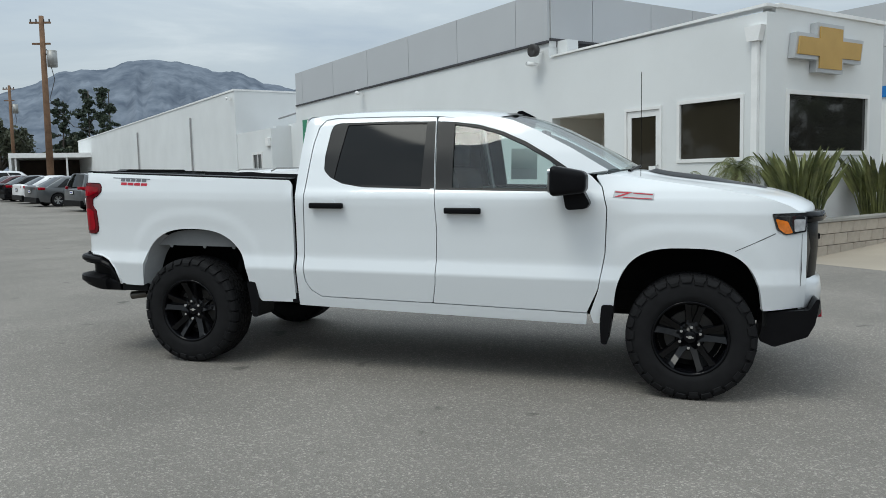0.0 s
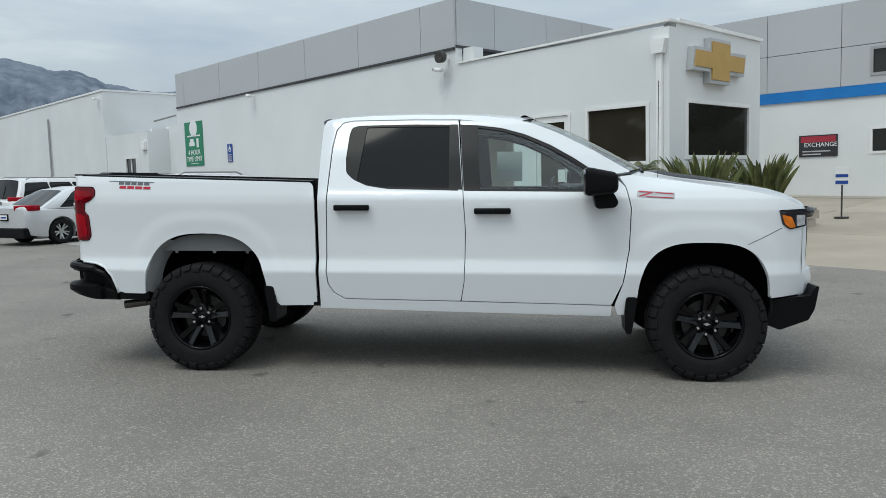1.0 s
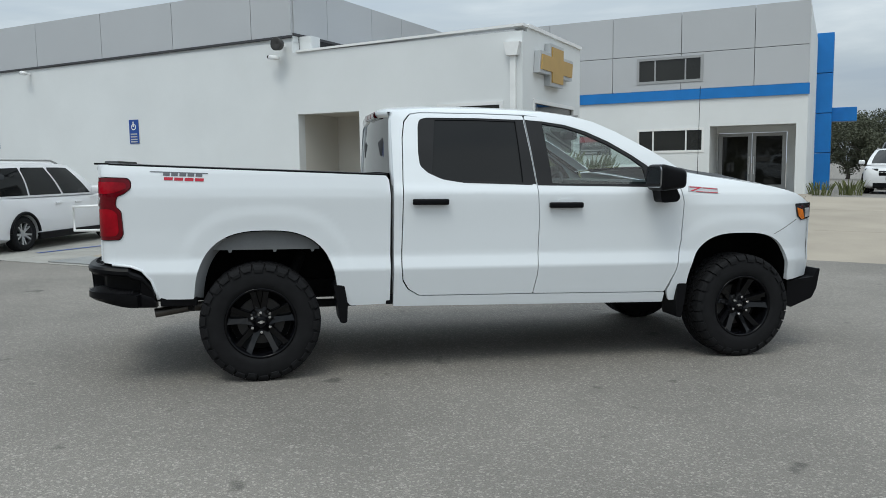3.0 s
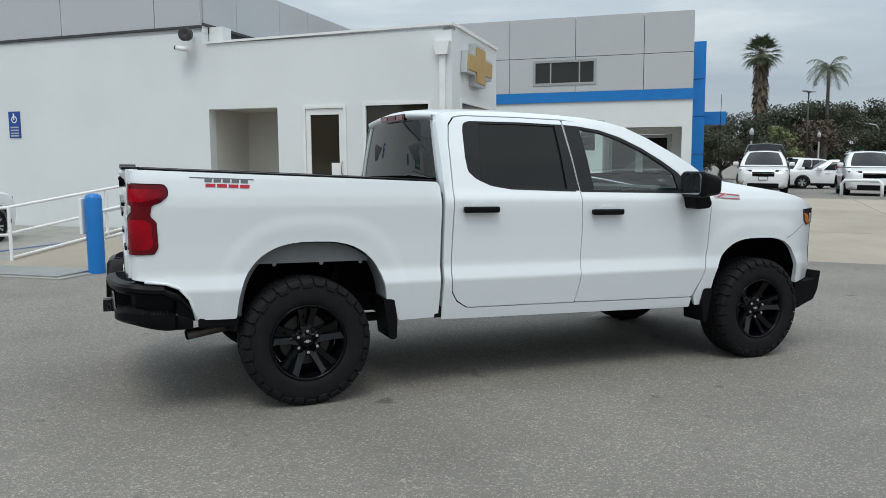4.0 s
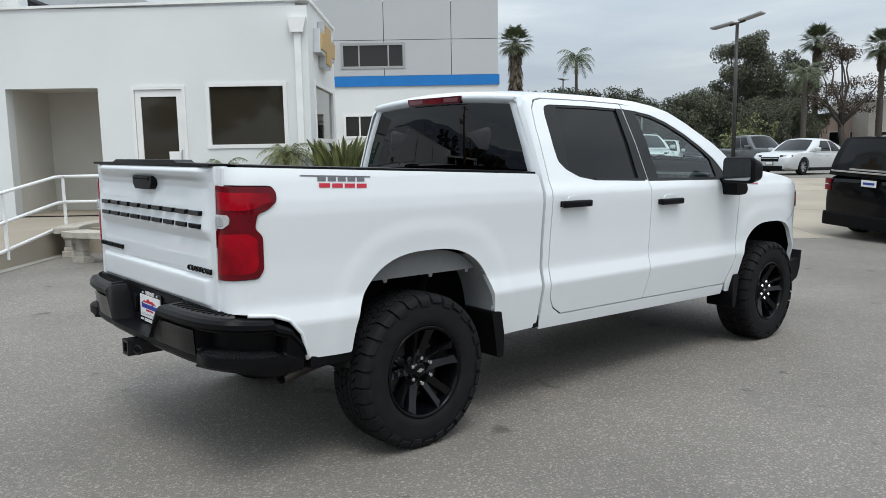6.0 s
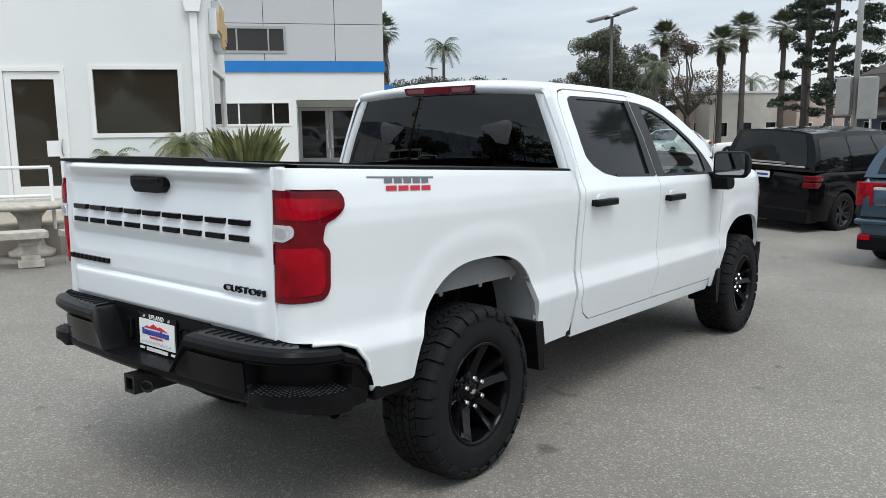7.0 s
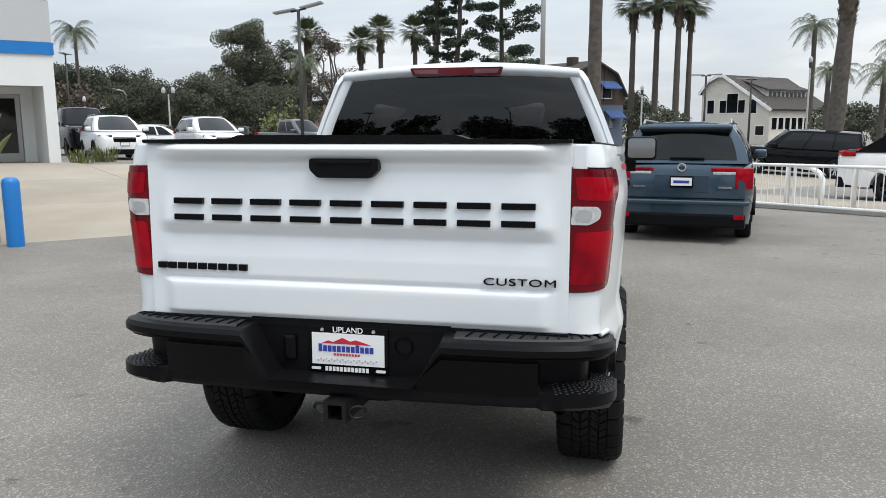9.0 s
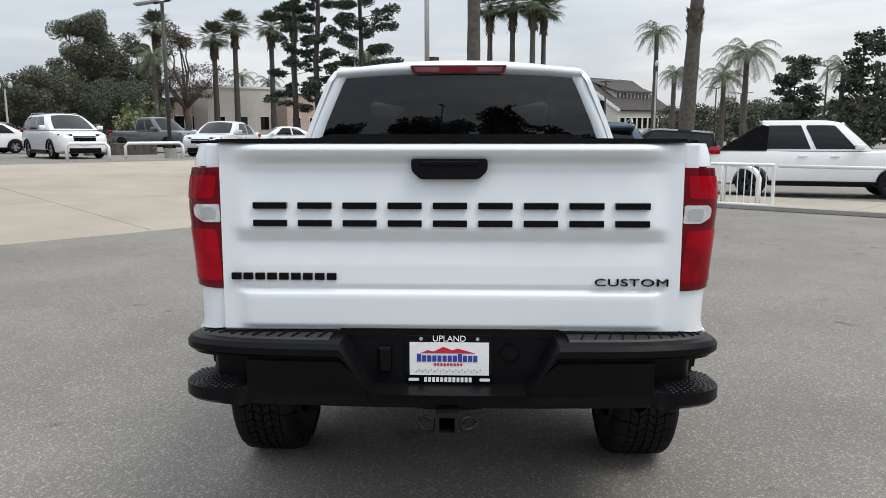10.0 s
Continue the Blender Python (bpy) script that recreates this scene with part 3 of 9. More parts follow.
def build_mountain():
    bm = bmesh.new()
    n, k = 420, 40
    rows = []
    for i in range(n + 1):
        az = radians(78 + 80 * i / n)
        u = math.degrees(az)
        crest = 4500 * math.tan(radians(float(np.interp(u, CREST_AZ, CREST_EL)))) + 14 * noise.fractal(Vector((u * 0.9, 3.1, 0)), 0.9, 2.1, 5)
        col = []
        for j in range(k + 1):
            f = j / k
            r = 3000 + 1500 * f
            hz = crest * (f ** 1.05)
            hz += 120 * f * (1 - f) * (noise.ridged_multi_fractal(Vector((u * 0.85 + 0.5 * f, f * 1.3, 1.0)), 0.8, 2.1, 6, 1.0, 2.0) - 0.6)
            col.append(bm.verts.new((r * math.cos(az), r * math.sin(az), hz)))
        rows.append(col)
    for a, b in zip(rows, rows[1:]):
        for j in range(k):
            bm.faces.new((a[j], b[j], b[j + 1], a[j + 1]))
    return single("backdrop", bm, M_mountain, "mountain range under low cloud, distance haze painted in blue-grey", "mountain", kind="structure", smooth=True)


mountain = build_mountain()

# ---- the white pickup ----
def glass_mat(name, tint, gloss=0.04):
    """Thin tinted car glass: tinted see-through under a clear reflection."""
    m = bpy.data.materials.new(name)
    m.use_nodes = True
    t = m.node_tree
    t.nodes.clear()
    out = t.nodes.new("ShaderNodeOutputMaterial")
    tr = t.nodes.new("ShaderNodeBsdfTransparent")
    tr.inputs["Color"].default_value = (*tint, 1)
    gl = t.nodes.new("ShaderNodeBsdfGlossy")
    gl.inputs["Roughness"].default_value = 0.01
    lw = t.nodes.new("ShaderNodeLayerWeight")
    lw.inputs["Blend"].default_value = 0.5
    pw = t.nodes.new("ShaderNodeMath")
    pw.operation = "POWER"
    pw.inputs[1].default_value = 4.5
    fr = t.nodes.new("ShaderNodeMath")
    fr.operation = "MULTIPLY_ADD"
    fr.inputs[1].default_value, fr.inputs[2].default_value = 0.9, gloss
    t.links.new(lw.outputs["Facing"], pw.inputs[0])
    t.links.new(pw.outputs[0], fr.inputs[0])
    mx = t.nodes.new("ShaderNodeMixShader")
    t.links.new(fr.outputs[0], mx.inputs["Fac"])
    t.links.new(tr.outputs[0], mx.inputs[1])
    t.links.new(gl.outputs[0], mx.inputs[2])
    t.links.new(mx.outputs[0], out.inputs["Surface"])
    return m


M_paint = mat("white_car_paint", (0.755, 0.785, 0.81), 0.28, var=0.006, scale=0.8, coat=0.7, bscale=300)
M_black_plastic = mat("black_moulded_plastic", (0.0055, 0.0055, 0.0065), 0.36, var=0.15, scale=8, bump=0.06, bscale=350, spec=0.12)
M_black_gloss = mat("gloss_black_paint", (0.003, 0.003, 0.004), 0.12, var=0.1, scale=5, spec=0.18)
M_wheel_gloss = mat("gloss_black_wheel", (0.004, 0.004, 0.005), 0.10, var=0.1, scale=5, spec=0.30)
M_pad = mat("black_step_pad", (0.022, 0.022, 0.024), 0.55, var=0.15, scale=8)
M_black_satin = mat("satin_black_trim", (0.010, 0.010, 0.011), 0.36, spec=0.3, var=0.1, scale=6)
M_rubber = mat("tyre_rubber", (0.0115, 0.0115, 0.0125), 0.70, spec=0.15, var=0.2, scale=14, bump=0.15, bscale=200)
M_mirror = mat("dark_mirror_glass", (0.28, 0.29, 0.30), 0.04, 1.0, var=0.02)
M_chrome = mat("chrome", (0.75, 0.75, 0.76), 0.12, 1.0, var=0.02)
M_under = mat("underbody_black", (0.008, 0.008, 0.008), 0.9, spec=0.2, var=0.3, scale=6)
M_primer = mat("grey_inner_fender", (0.30, 0.31, 0.32), 0.55, var=0.12, scale=5)
M_inner = mat("dark_grey_inner_panel", (0.15, 0.155, 0.16), 0.6, var=0.12, scale=5)
M_liner_grey = mat("dark_felt_liner", (0.085, 0.085, 0.088), 0.9, var=0.2, scale=20)
M_lamp_red = mat("red_lamp_lens", (0.32, 0.0015, 0.010), 0.12, var=0.25, scale=5, coat=0.06, spec=0.2, col2=(0.15, 0.001, 0.006), bscale=22)
M_lamp_deep = mat("deep_red_lens", (0.12, 0.001, 0.006), 0.10, var=0.35, scale=7, coat=0.15, spec=0.25)
M_lamp_maroon = mat("maroon_lens", (0.075, 0.003, 0.008), 0.12, var=0.2, coat=0.2)
M_rose = mat("rose_lens", (0.17, 0.055, 0.065), 0.12, var=0.15, coat=0.3)
M_lamp_clear = mat("clear_lamp_lens", (0.62, 0.62, 0.64), 0.1, 0.3, var=0.25, scale=30, coat=0.8)
M_amber = mat("amber_lens", (0.75, 0.20, 0.02), 0.1, var=0.25, scale=25, coat=0.8)
M_head_dark = mat("smoked_lamp_lens", (0.02, 0.02, 0.022), 0.06, var=0.3, scale=8, coat=0.8)
M_decal_grey = mat("grey_decal", (0.13, 0.135, 0.15), 0.4, var=0.03)
M_decal_red = mat("red_decal", (0.50, 0.02, 0.045), 0.4, var=0.05)
M_decal_silver = mat("silver_decal", (0.50, 0.51, 0.53), 0.4, var=0.05)
M_plate_blue = mat("plate_blue_print", (0.03, 0.05, 0.30), 0.45)
M_seat = mat("black_cloth_seat", (0.035, 0.035, 0.038), 0.9, var=0.2, scale=20)
M_dash = mat("dark_dashboard", (0.03, 0.03, 0.032), 0.6, var=0.1)
M_headliner = mat("grey_headliner", (0.30, 0.30, 0.30), 0.9, var=0.05)
G_clear = glass_mat("clear_car_glass", (0.78, 0.87, 0.85), 0.07)
G_tint = mat("privacy_car_glass", (0.014, 0.015, 0.016), 0.04, var=0.1, spec=0.2)
G_rear = glass_mat("tinted_rear_glass", (0.009, 0.0095, 0.0105), 0.05)
M_exhaust = mat("exhaust_steel", (0.12, 0.11, 0.10), 0.4, 0.8, var=0.2, scale=10)

pickup = thing("pickup_truck", "white four-door pickup truck with black wheels and bumper", "pickup truck", SLOPE @ pose(-3.655, 5.975, 0))

DOOR_Z = ([0.38, 0.46, 0.56, 0.765, 0.865, 1.05, 1.26, 1.315, 1.375, 1.62, 1.86, 1.92, 1.97], [0.88, 0.915, 0.938, 0.979, 0.951, 0.958, 0.972, 0.970, 0.938, 0.845, 0.735, 0.690, 0.60])
BED_Z = ([0.38, 0.46, 0.56, 0.765, 0.865, 1.05, 1.27, 1.33, 1.44, 1.50, 2.0], [0.90, 0.922, 0.942, 0.980, 0.956, 0.965, 0.984, 0.980, 0.962, 0.940, 0.75])
FEN_Z = ([0.38, 0.46, 0.56, 0.765, 0.865, 1.05, 1.22, 1.30, 1.38, 1.46, 1.60, 2.0], [0.90, 0.925, 0.945, 0.985, 0.972, 0.978, 0.980, 0.966, 0.930, 0.865, 0.75, 0.4])
ARCHES = ((0.045, 0.485, 0.50, 0.550, 2.7), (3.715, 0.465, 0.45, 0.545, 3.0))


def table(z, tab):
    return sum(float(np.interp(z + o, *tab)) for o in (-0.012, -0.006, 0, 0.006, 0.012)) / 5


def sstep(a, b, x):
    t = min(1.0, max(0.0, (x - a) / (b - a)))
    return t * t * (3 - 2 * t)


def half_width(x, z):
    """The body's half width at a place along its side."""
    kb, kf = sstep(1.02, 0.80, x), sstep(3.05, 3.45, x)
    w = table(z, DOOR_Z)
    if kb:
        w = w * (1 - kb) + table(z, BED_Z) * kb
    if kf:
        w = w * (1 - kf) + table(z, FEN_Z) * kf
    for cx, rx, cz, rz, ex in ARCHES:
        if abs(x - cx) < 0.75:
            q = (abs((x - cx) / rx) ** ex + abs(max(0.0, z - cz) / rz) ** ex) ** (1 / ex)
            w += (0.007 * sstep(1.34, 1.17, q) - 0.002 * sstep(1.16, 1.02, q)) * sstep(1.36, 1.2, z)
    if x < -0.35:
        w -= 0.056 * (min(-0.35 - x, 0.62) / 0.55) ** 1.7
    if x > 3.95:
        w -= 0.20 * ((x - 3.95) / 0.55) ** 2
    return w


CORNER = -0.94


def skin(u, z, off=0.0):
    """A place on the right-hand skin. Past the rear corner the skin wraps round to the tailgate."""
    if u >= CORNER:
        return Vector((u, -half_width(u, z) - off, z))
    r, t = 0.09, CORNER - u
    w = half_width(CORNER, z)
    a = min(t / r, math.pi / 2)
    x, y = CORNER - (r + off) * math.sin(a), w - r * (1 - math.cos(a)) + off * math.cos(a)
    y -= max(0.0, t - r * math.pi / 2)
    return Vector((x, -y, z))


def rounded(pts, r=0.02, n=4):
    """A closed outline with its corners eased."""
    out = []
    k = len(pts)
    for i in range(k):
        p, a, b = (Vector(pts[i]).to_2d(), Vector(pts[i - 1]).to_2d(), Vector(pts[(i + 1) % k]).to_2d())
        la, lb = (a - p).length, (b - p).length
        if la < 1e-6 or lb < 1e-6:
            continue
        c = min(r, 0.45 * la, 0.45 * lb)
        s, e = p + (a - p) / la * c, p + (b - p) / lb * c
        for j in range(n + 1):
            t = j / n
            out.append(tuple((1 - t) ** 2 * s + 2 * t * (1 - t) * p + t * t * e))
    return out


def arch(i, z0, n=28):
    """The wheel opening's edge, from its rear foot to its front foot at height z0."""
    cx, rx, cz, rz, ex = ARCHES[i]
    a0 = math.acos(min(1, ((z0 - cz) / rz)) ** (ex / 2)) if z0 > cz else math.pi / 2
    pts = []
    for j in range(n + 1):
        a = -a0 + 2 * a0 * j / n
        pts.append((cx + rx * math.copysign(abs(math.sin(a)) ** (2 / ex), a), cz + rz * abs(math.cos(a)) ** (2 / ex)))
    return pts


def panel(name, outline, material, parent, label="", holes=(), off=0.0, thick=0.03, side=-1, step=0.06, fn=None):
    """A body panel: an outline in the side view, laid on the skin, with a turned-in edge and true normals."""
    fn = fn or skin
    bm = bmesh.new()
    for loop in (outline, *holes):
        vs = [bm.verts.new((x, 0, z)) for x, z in loop]
        for i in range(len(vs)):
            bm.edges.new((vs[i - 1], vs[i]))
    bmesh.ops.triangle_fill(bm, use_beauty=True, use_dissolve=False, edges=bm.edges[:], normal=(0, -1, 0))
    xs, zs = [p[0] for p in outline], [p[1] for p in outline]
    for lo, hi, ax in ((min(xs), max(xs), 0), (min(zs), max(zs), 2)):
        v = math.ceil(lo / step) * step
        while v < hi:
            co, no = [0, 0, 0], [0, 0, 0]
            co[ax], no[ax] = v, 1
            bmesh.ops.bisect_plane(bm, geom=bm.verts[:] + bm.edges[:] + bm.faces[:], plane_co=co, plane_no=no, dist=1e-5)
            v += step
    bmesh.ops.recalc_face_normals(bm, faces=bm.faces[:])
    if bm.faces and bm.faces[:][0].normal.y > 0:
        bmesh.ops.reverse_faces(bm, faces=bm.faces[:])
    flat = {}
    for v in bm.verts:
        flat[v.index] = None
    bm.verts.index_update()
    norms = []
    e = 0.004
    coords = [v.co.copy() for v in bm.verts]
    for c in coords:
        px, pz = fn(c.x + e, c.z, off) - fn(c.x - e, c.z, off), fn(c.x, c.z + e, off) - fn(c.x, c.z - e, off)
        n = px.cross(pz).normalized()
        norms.append(n)
    edge_loops = [(ed.verts[0].index, ed.verts[1].index) for ed in bm.edges if len(ed.link_faces) == 1]
    for v, c in zip(bm.verts, coords):
        v.co = fn(c.x, c.z, off)
    nv = len(coords)
    bm.verts.ensure_lookup_table()
    outer = set(range(nv))
    if thick:
        rim = {i for pr in edge_loops for i in pr}
        inner = {}
        for i in rim:
            inner[i] = bm.verts.new(bm.verts[i].co - norms[i] * thick)
            bm.verts.ensure_lookup_table()
        faces_of = {}
        for a, b in edge_loops:
            va, vb = bm.verts[a], bm.verts[b]
            ed = bm.edges.get((va, vb))
            f = ed.link_faces[0]
            order = [v.index for v in f.verts]
            ia, ib = order.index(a), order.index(b)
            if (ia + 1) % len(order) == ib:
                bm.faces.new((vb, va, inner[a], inner[b]))
            else:
                bm.faces.new((va, vb, inner[b], inner[a]))
    if side > 0:
        for v in bm.verts:
            v.co.y = -v.co.y
        bmesh.ops.reverse_faces(bm, faces=bm.faces[:])
        norms = [Vector((n.x, -n.y, n.z)) for n in norms]
    bm.normal_update()
    bm.verts.index_update()
    me = bpy.data.meshes.new(name)
    bm.to_mesh(me)
    bm.free()
    me.shade_smooth()
    ln = []
    for p in me.polygons:
        is_outer = all(v < nv for v in p.vertices)
        for li in p.loop_indices:
            vi = me.loops[li].vertex_index
            ln.append(norms[vi] if is_outer else p.normal.copy())
    me.normals_split_custom_set(ln)
    me.materials.append(material)
    ob = new(name, me)
    ob.parent = parent
    if label:
        ob["label"] = label
    return ob


# outlines in the side view: x forward from the rear axle, z up
TOP_BED = [(-1.128, 1.487), (-0.96, 1.484), (0.30, 1.446), (0.875, 1.428)]
LAMP = rounded([(-1.125, 1.405), (-0.845, 1.398), (-0.825, 1.375), (-0.825, 1.335), (-0.865, 1.300), (-0.915, 1.280), (-0.926, 1.215), (-0.890, 1.178), (-0.882, 1.03), (-0.905, 0.992), (-1.125, 0.985)], 0.018, 3)
NOTCH = [(-1.128, 1.410), (-0.842, 1.403), (-0.820, 1.377), (-0.820, 1.333), (-0.862, 1.296), (-0.911, 1.276), (-0.921, 1.216), (-0.886, 1.180), (-0.878, 1.028), (-0.902, 0.987), (-1.128, 0.980)]
BED_FRONT = [(0.895, 1.40), (0.904, 1.29), (0.904, 0.51), (0.62, 0.505), (0.575, 0.56)]
BED_REAR = [(-0.665, 0.585), (-0.675, 0.63), (-0.705, 0.72), (-0.765, 0.790), (-0.84, 0.818), (-0.96, 0.830), (-1.128, 0.842)]
FRONT_SEAM = [(3.085, 0.535), (3.150, 0.70), (3.192, 0.94), (3.200, 1.24), (3.165, 1.385), (3.09, 1.462)]
RAIL = [(0.955, 1.893), (1.05, 1.912), (1.30, 1.928), (1.60, 1.932), (1.90, 1.928), (2.15, 1.915), (2.35, 1.890), (2.52, 1.850), (2.70, 1.775), (2.95, 1.645), (3.20, 1.496)]
DOOR_TOP = [(3.06, 1.474), (2.86, 1.598), (2.66, 1.715), (2.48, 1.800), (2.30, 1.850), (2.10, 1.876), (1.965, 1.884)]
REAR_DOOR = [(1.955, 1.884), (1.60, 1.889), (1.16, 1.886), (1.085, 1.872), (1.04, 1.82), (1.018, 1.70), (1.003, 1.38), (0.990, 0.78), (1.000, 0.68), (1.04, 0.615), (1.12, 0.566), (1.985, 0.556), (2.010, 0.70), (2.016, 0.87), (2.020, 1.08), (2.004, 1.33)]
FRONT_DOOR = [(1.967, 1.884), (2.010, 1.33), (2.026, 1.08), (2.022, 0.87), (2.016, 0.70), (1.991, 0.556), (3.075, 0.538)] + [(x - 0.004, z) for x, z in FRONT_SEAM[1:]] + DOOR_TOP[0:-1]
REAR_WIN = [(1.925, 1.852), (1.60, 1.858), (1.20, 1.853), (1.15, 1.838), (1.135, 1.79), (1.122, 1.60), (1.130, 1.50), (1.185, 1.448), (1.29, 1.402), (1.43, 1.380), (1.968, 1.364)]
FRONT_WIN = [(1.980, 1.852), (2.10, 1.845), (2.28, 1.822), (2.45, 1.774), (2.63, 1.696), (2.80, 1.598), (2.925, 1.515), (2.985, 1.455), (3.035, 1.392), (3.02, 1.352), (2.016, 1.362)]
REAR_PANE = [(1.900, 1.838), (1.60, 1.842), (1.265, 1.838), (1.215, 1.44), (1.30, 1.408), (1.44, 1.388), (1.905, 1.376)]
FRONT_PANE = [(2.095, 1.828), (2.28, 1.800), (2.44, 1.752), (2.62, 1.672), (2.79, 1.574), (2.885, 1.505), (2.905, 1.375), (2.125, 1.372)]
HOOD_EDGE = [(3.20, 1.470), (3.40, 1.445), (3.60, 1.416), (3.80, 1.388), (3.95, 1.366), (4.10, 1.338), (4.22, 1.308), (4.32, 1.270), (4.38, 1.235)]
HEAD = rounded([(4.215, 1.222), (4.43, 1.228), (4.43, 1.105), (4.30, 1.085), (4.245, 1.120)], 0.012, 3)

for side in (-1, 1):
    bed_outline = TOP_BED + BED_FRONT + arch(0, 0.585)[::-1] + BED_REAR + NOTCH[::-1]
    bed = panel("bed_side", rounded(bed_outline, 0.012, 2), M_paint, pickup, "white bed side panel with a flared wheel arch", side=side, step=0.03)
    lamp = panel("tail_lamp", LAMP, M_lamp_deep, pickup, "red tail lamp with a clear reversing light", off=0.010, side=side, step=0.02)
    panel("upper_lens", rounded([(-1.10, 1.378), (-0.862, 1.372), (-0.848, 1.350), (-0.852, 1.332), (-0.93, 1.302), (-0.985, 1.296), (-1.10, 1.300)], 0.014, 3), M_lamp_red, lamp, off=0.0125, thick=0.003, side=side, step=0.02)
    panel("lower_lens", rounded([(-1.10, 1.190), (-0.955, 1.196), (-0.914, 1.166), (-0.908, 1.045), (-0.926, 1.016), (-1.10, 1.010)], 0.016, 3), M_lamp_red, lamp, off=0.0125, thick=0.003, side=side, step=0.02)
    panel("reversing_lens", rounded([(-1.118, 1.278), (-1.040, 1.278), (-1.028, 1.262), (-1.030, 1.236), (-1.060, 1.216), (-1.118, 1.216)], 0.008), M_lamp_clear, lamp, off=0.016, thick=0.006, side=side, step=0.02)
    panel("bulb_ring", rounded([(-1.105, 1.268), (-1.055, 1.268), (-1.055, 1.228), (-1.105, 1.228)], 0.02), M_silver, lamp, off=0.0175, thick=0.002, side=side, step=0.02)
    panel("lens_edge", [(-1.122, 1.205), (-1.112, 1.205), (-1.112, 0.992), (-1.122, 0.992)], M_lamp_deep, lamp, off=0.0135, thick=0.003, side=side)
    cab_outline = [(3.072, 0.452), (0.93, 0.488), (0.93, 1.42), (0.935, 1.84)] + RAIL + DOOR_TOP[:-1] + [(1.965, 1.892), (1.60, 1.897), (1.155, 1.894), (1.078, 1.880), (1.032, 1.825), (1.010, 1.70), (0.995, 1.38), (0.982, 0.78),
                   (0.992, 0.675), (1.034, 0.608), (1.118, 0.558), (1.99, 0.548), (3.078, 0.530)]
    panel("cab_frame", rounded(cab_outline, 0.008, 2), M_paint, pickup, "white cab pillars, roof rail and sill", side=side, step=0.04)
    panel("seam_backing", [(0.96, 0.50), (0.96, 1.30), (3.18, 1.30), (3.18, 0.95), (3.06, 0.50)], M_under, pickup, off=-0.02, thick=0.0, side=side)
    panel("seam_backing", [(0.99, 1.30), (0.99, 1.74), (1.06, 1.885), (1.10, 1.895), (1.10, 1.30)], M_under, pickup, off=-0.02, thick=0.0, side=side)
    panel("seam_backing", [(1.10, 1.868), (1.10, 1.897), (2.10, 1.885), (2.36, 1.845), (2.66, 1.725), (3.10, 1.475), (3.10, 1.43), (2.66, 1.70), (2.36, 1.83), (2.0, 1.868)], M_under, pickup, off=-0.02, thick=0.0, side=side)
    rdoor = panel("rear_door", rounded(REAR_DOOR, 0.010, 2), M_paint, pickup, "white rear door with a dark privacy window", holes=(rounded(REAR_WIN, 0.02, 3),), side=side, step=0.03)
    fdoor = panel("front_door", rounded(FRONT_DOOR, 0.010, 2), M_paint, pickup, "white front door with a clear window", holes=(rounded(FRONT_WIN, 0.015, 3),), side=side, step=0.03)
    for dr_, hole, pane, g in ((rdoor, REAR_WIN, REAR_PANE, G_tint), (fdoor, FRONT_WIN, FRONT_PANE, G_clear)):
        panel("window_seal", rounded(hole, 0.02, 3), M_black_satin, dr_, "black window surround", holes=(rounded(pane, 0.015, 3),), off=-0.004, thick=0.02, side=side)
        panel("window_pane", rounded(pane, 0.015, 3), g, dr_, off=-0.012, thick=0.0, side=side)
        belt_ = [(1.44, 1.396), (1.97, 1.382), (1.97, 1.366), (1.44, 1.380)] if hole is REAR_WIN else [(2.016, 1.378), (3.02, 1.368), (3.015, 1.354), (2.016, 1.364)]
        panel("belt_strip", belt_, M_black_satin, dr_, off=0.003, thick=0.008, side=side)
    panel("pillar_trim", [(1.890, 1.853), (1.953, 1.853), (1.998, 1.372), (1.900, 1.378)], M_black_satin, rdoor, "black window pillar", off=0.003, thick=0.006, side=side)
    panel("pillar_trim", [(1.970, 1.853), (2.100, 1.834), (2.130, 1.372), (2.010, 1.364)], M_black_satin, fdoor, "black window pillar", off=0.003, thick=0.006, side=side)
    for dr_, hx in ((rdoor, 1.19), (fdoor, 2.22)):
        zz = 1.243 if hx < 2 else 1.218
        panel("handle_cup", rounded([(hx - 0.06, zz + 0.045), (hx + 0.06, zz + 0.045), (hx + 0.07, zz - 0.02), (hx - 0.07, zz - 0.02)], 0.03), M_paint, dr_, off=0.005, thick=0.01, side=side)
        y0 = -(half_width(hx, zz) + 0.02)
        bm = bmesh.new()
        box(bm, hx - 0.132, hx + 0.132, y0 - 0.026, y0 + 0.004, zz - 0.021, zz + 0.021, 0.011)
        box(bm, hx - 0.125, hx - 0.07, y0 - 0.01, y0 + 0.03, zz - 0.018, zz + 0.018, 0.006)
        box(bm, hx + 0.04, hx + 0.125, y0 - 0.01, y0 + 0.03, zz - 0.018, zz + 0.018, 0.006)
        if side > 0:
            bmesh.ops.scale(bm, vec=(1, -1, 1), verts=bm.verts[:])
            bmesh.ops.reverse_faces(bm, faces=bm.faces[:])
        part("door_handle", bm, M_black_plastic, dr_, "black door handle", True)
    fen_outline = [(3.120, 0.465), (3.098, 0.535)] + [(x + 0.003, z) for x, z in FRONT_SEAM[1:-1]] + [(3.12, 1.462)] + HOOD_EDGE + [(4.425, 1.232), (4.43, 1.20), (4.44, 0.98), (4.44, 0.62), (4.19, 0.60)] + arch(1, 0.60)[::-1] + [(3.235, 0.52), (3.225, 0.47)]
    fender = panel("front_fender", rounded(fen_outline, 0.010, 2), M_paint, pickup, "white front fender", side=side, step=0.03)
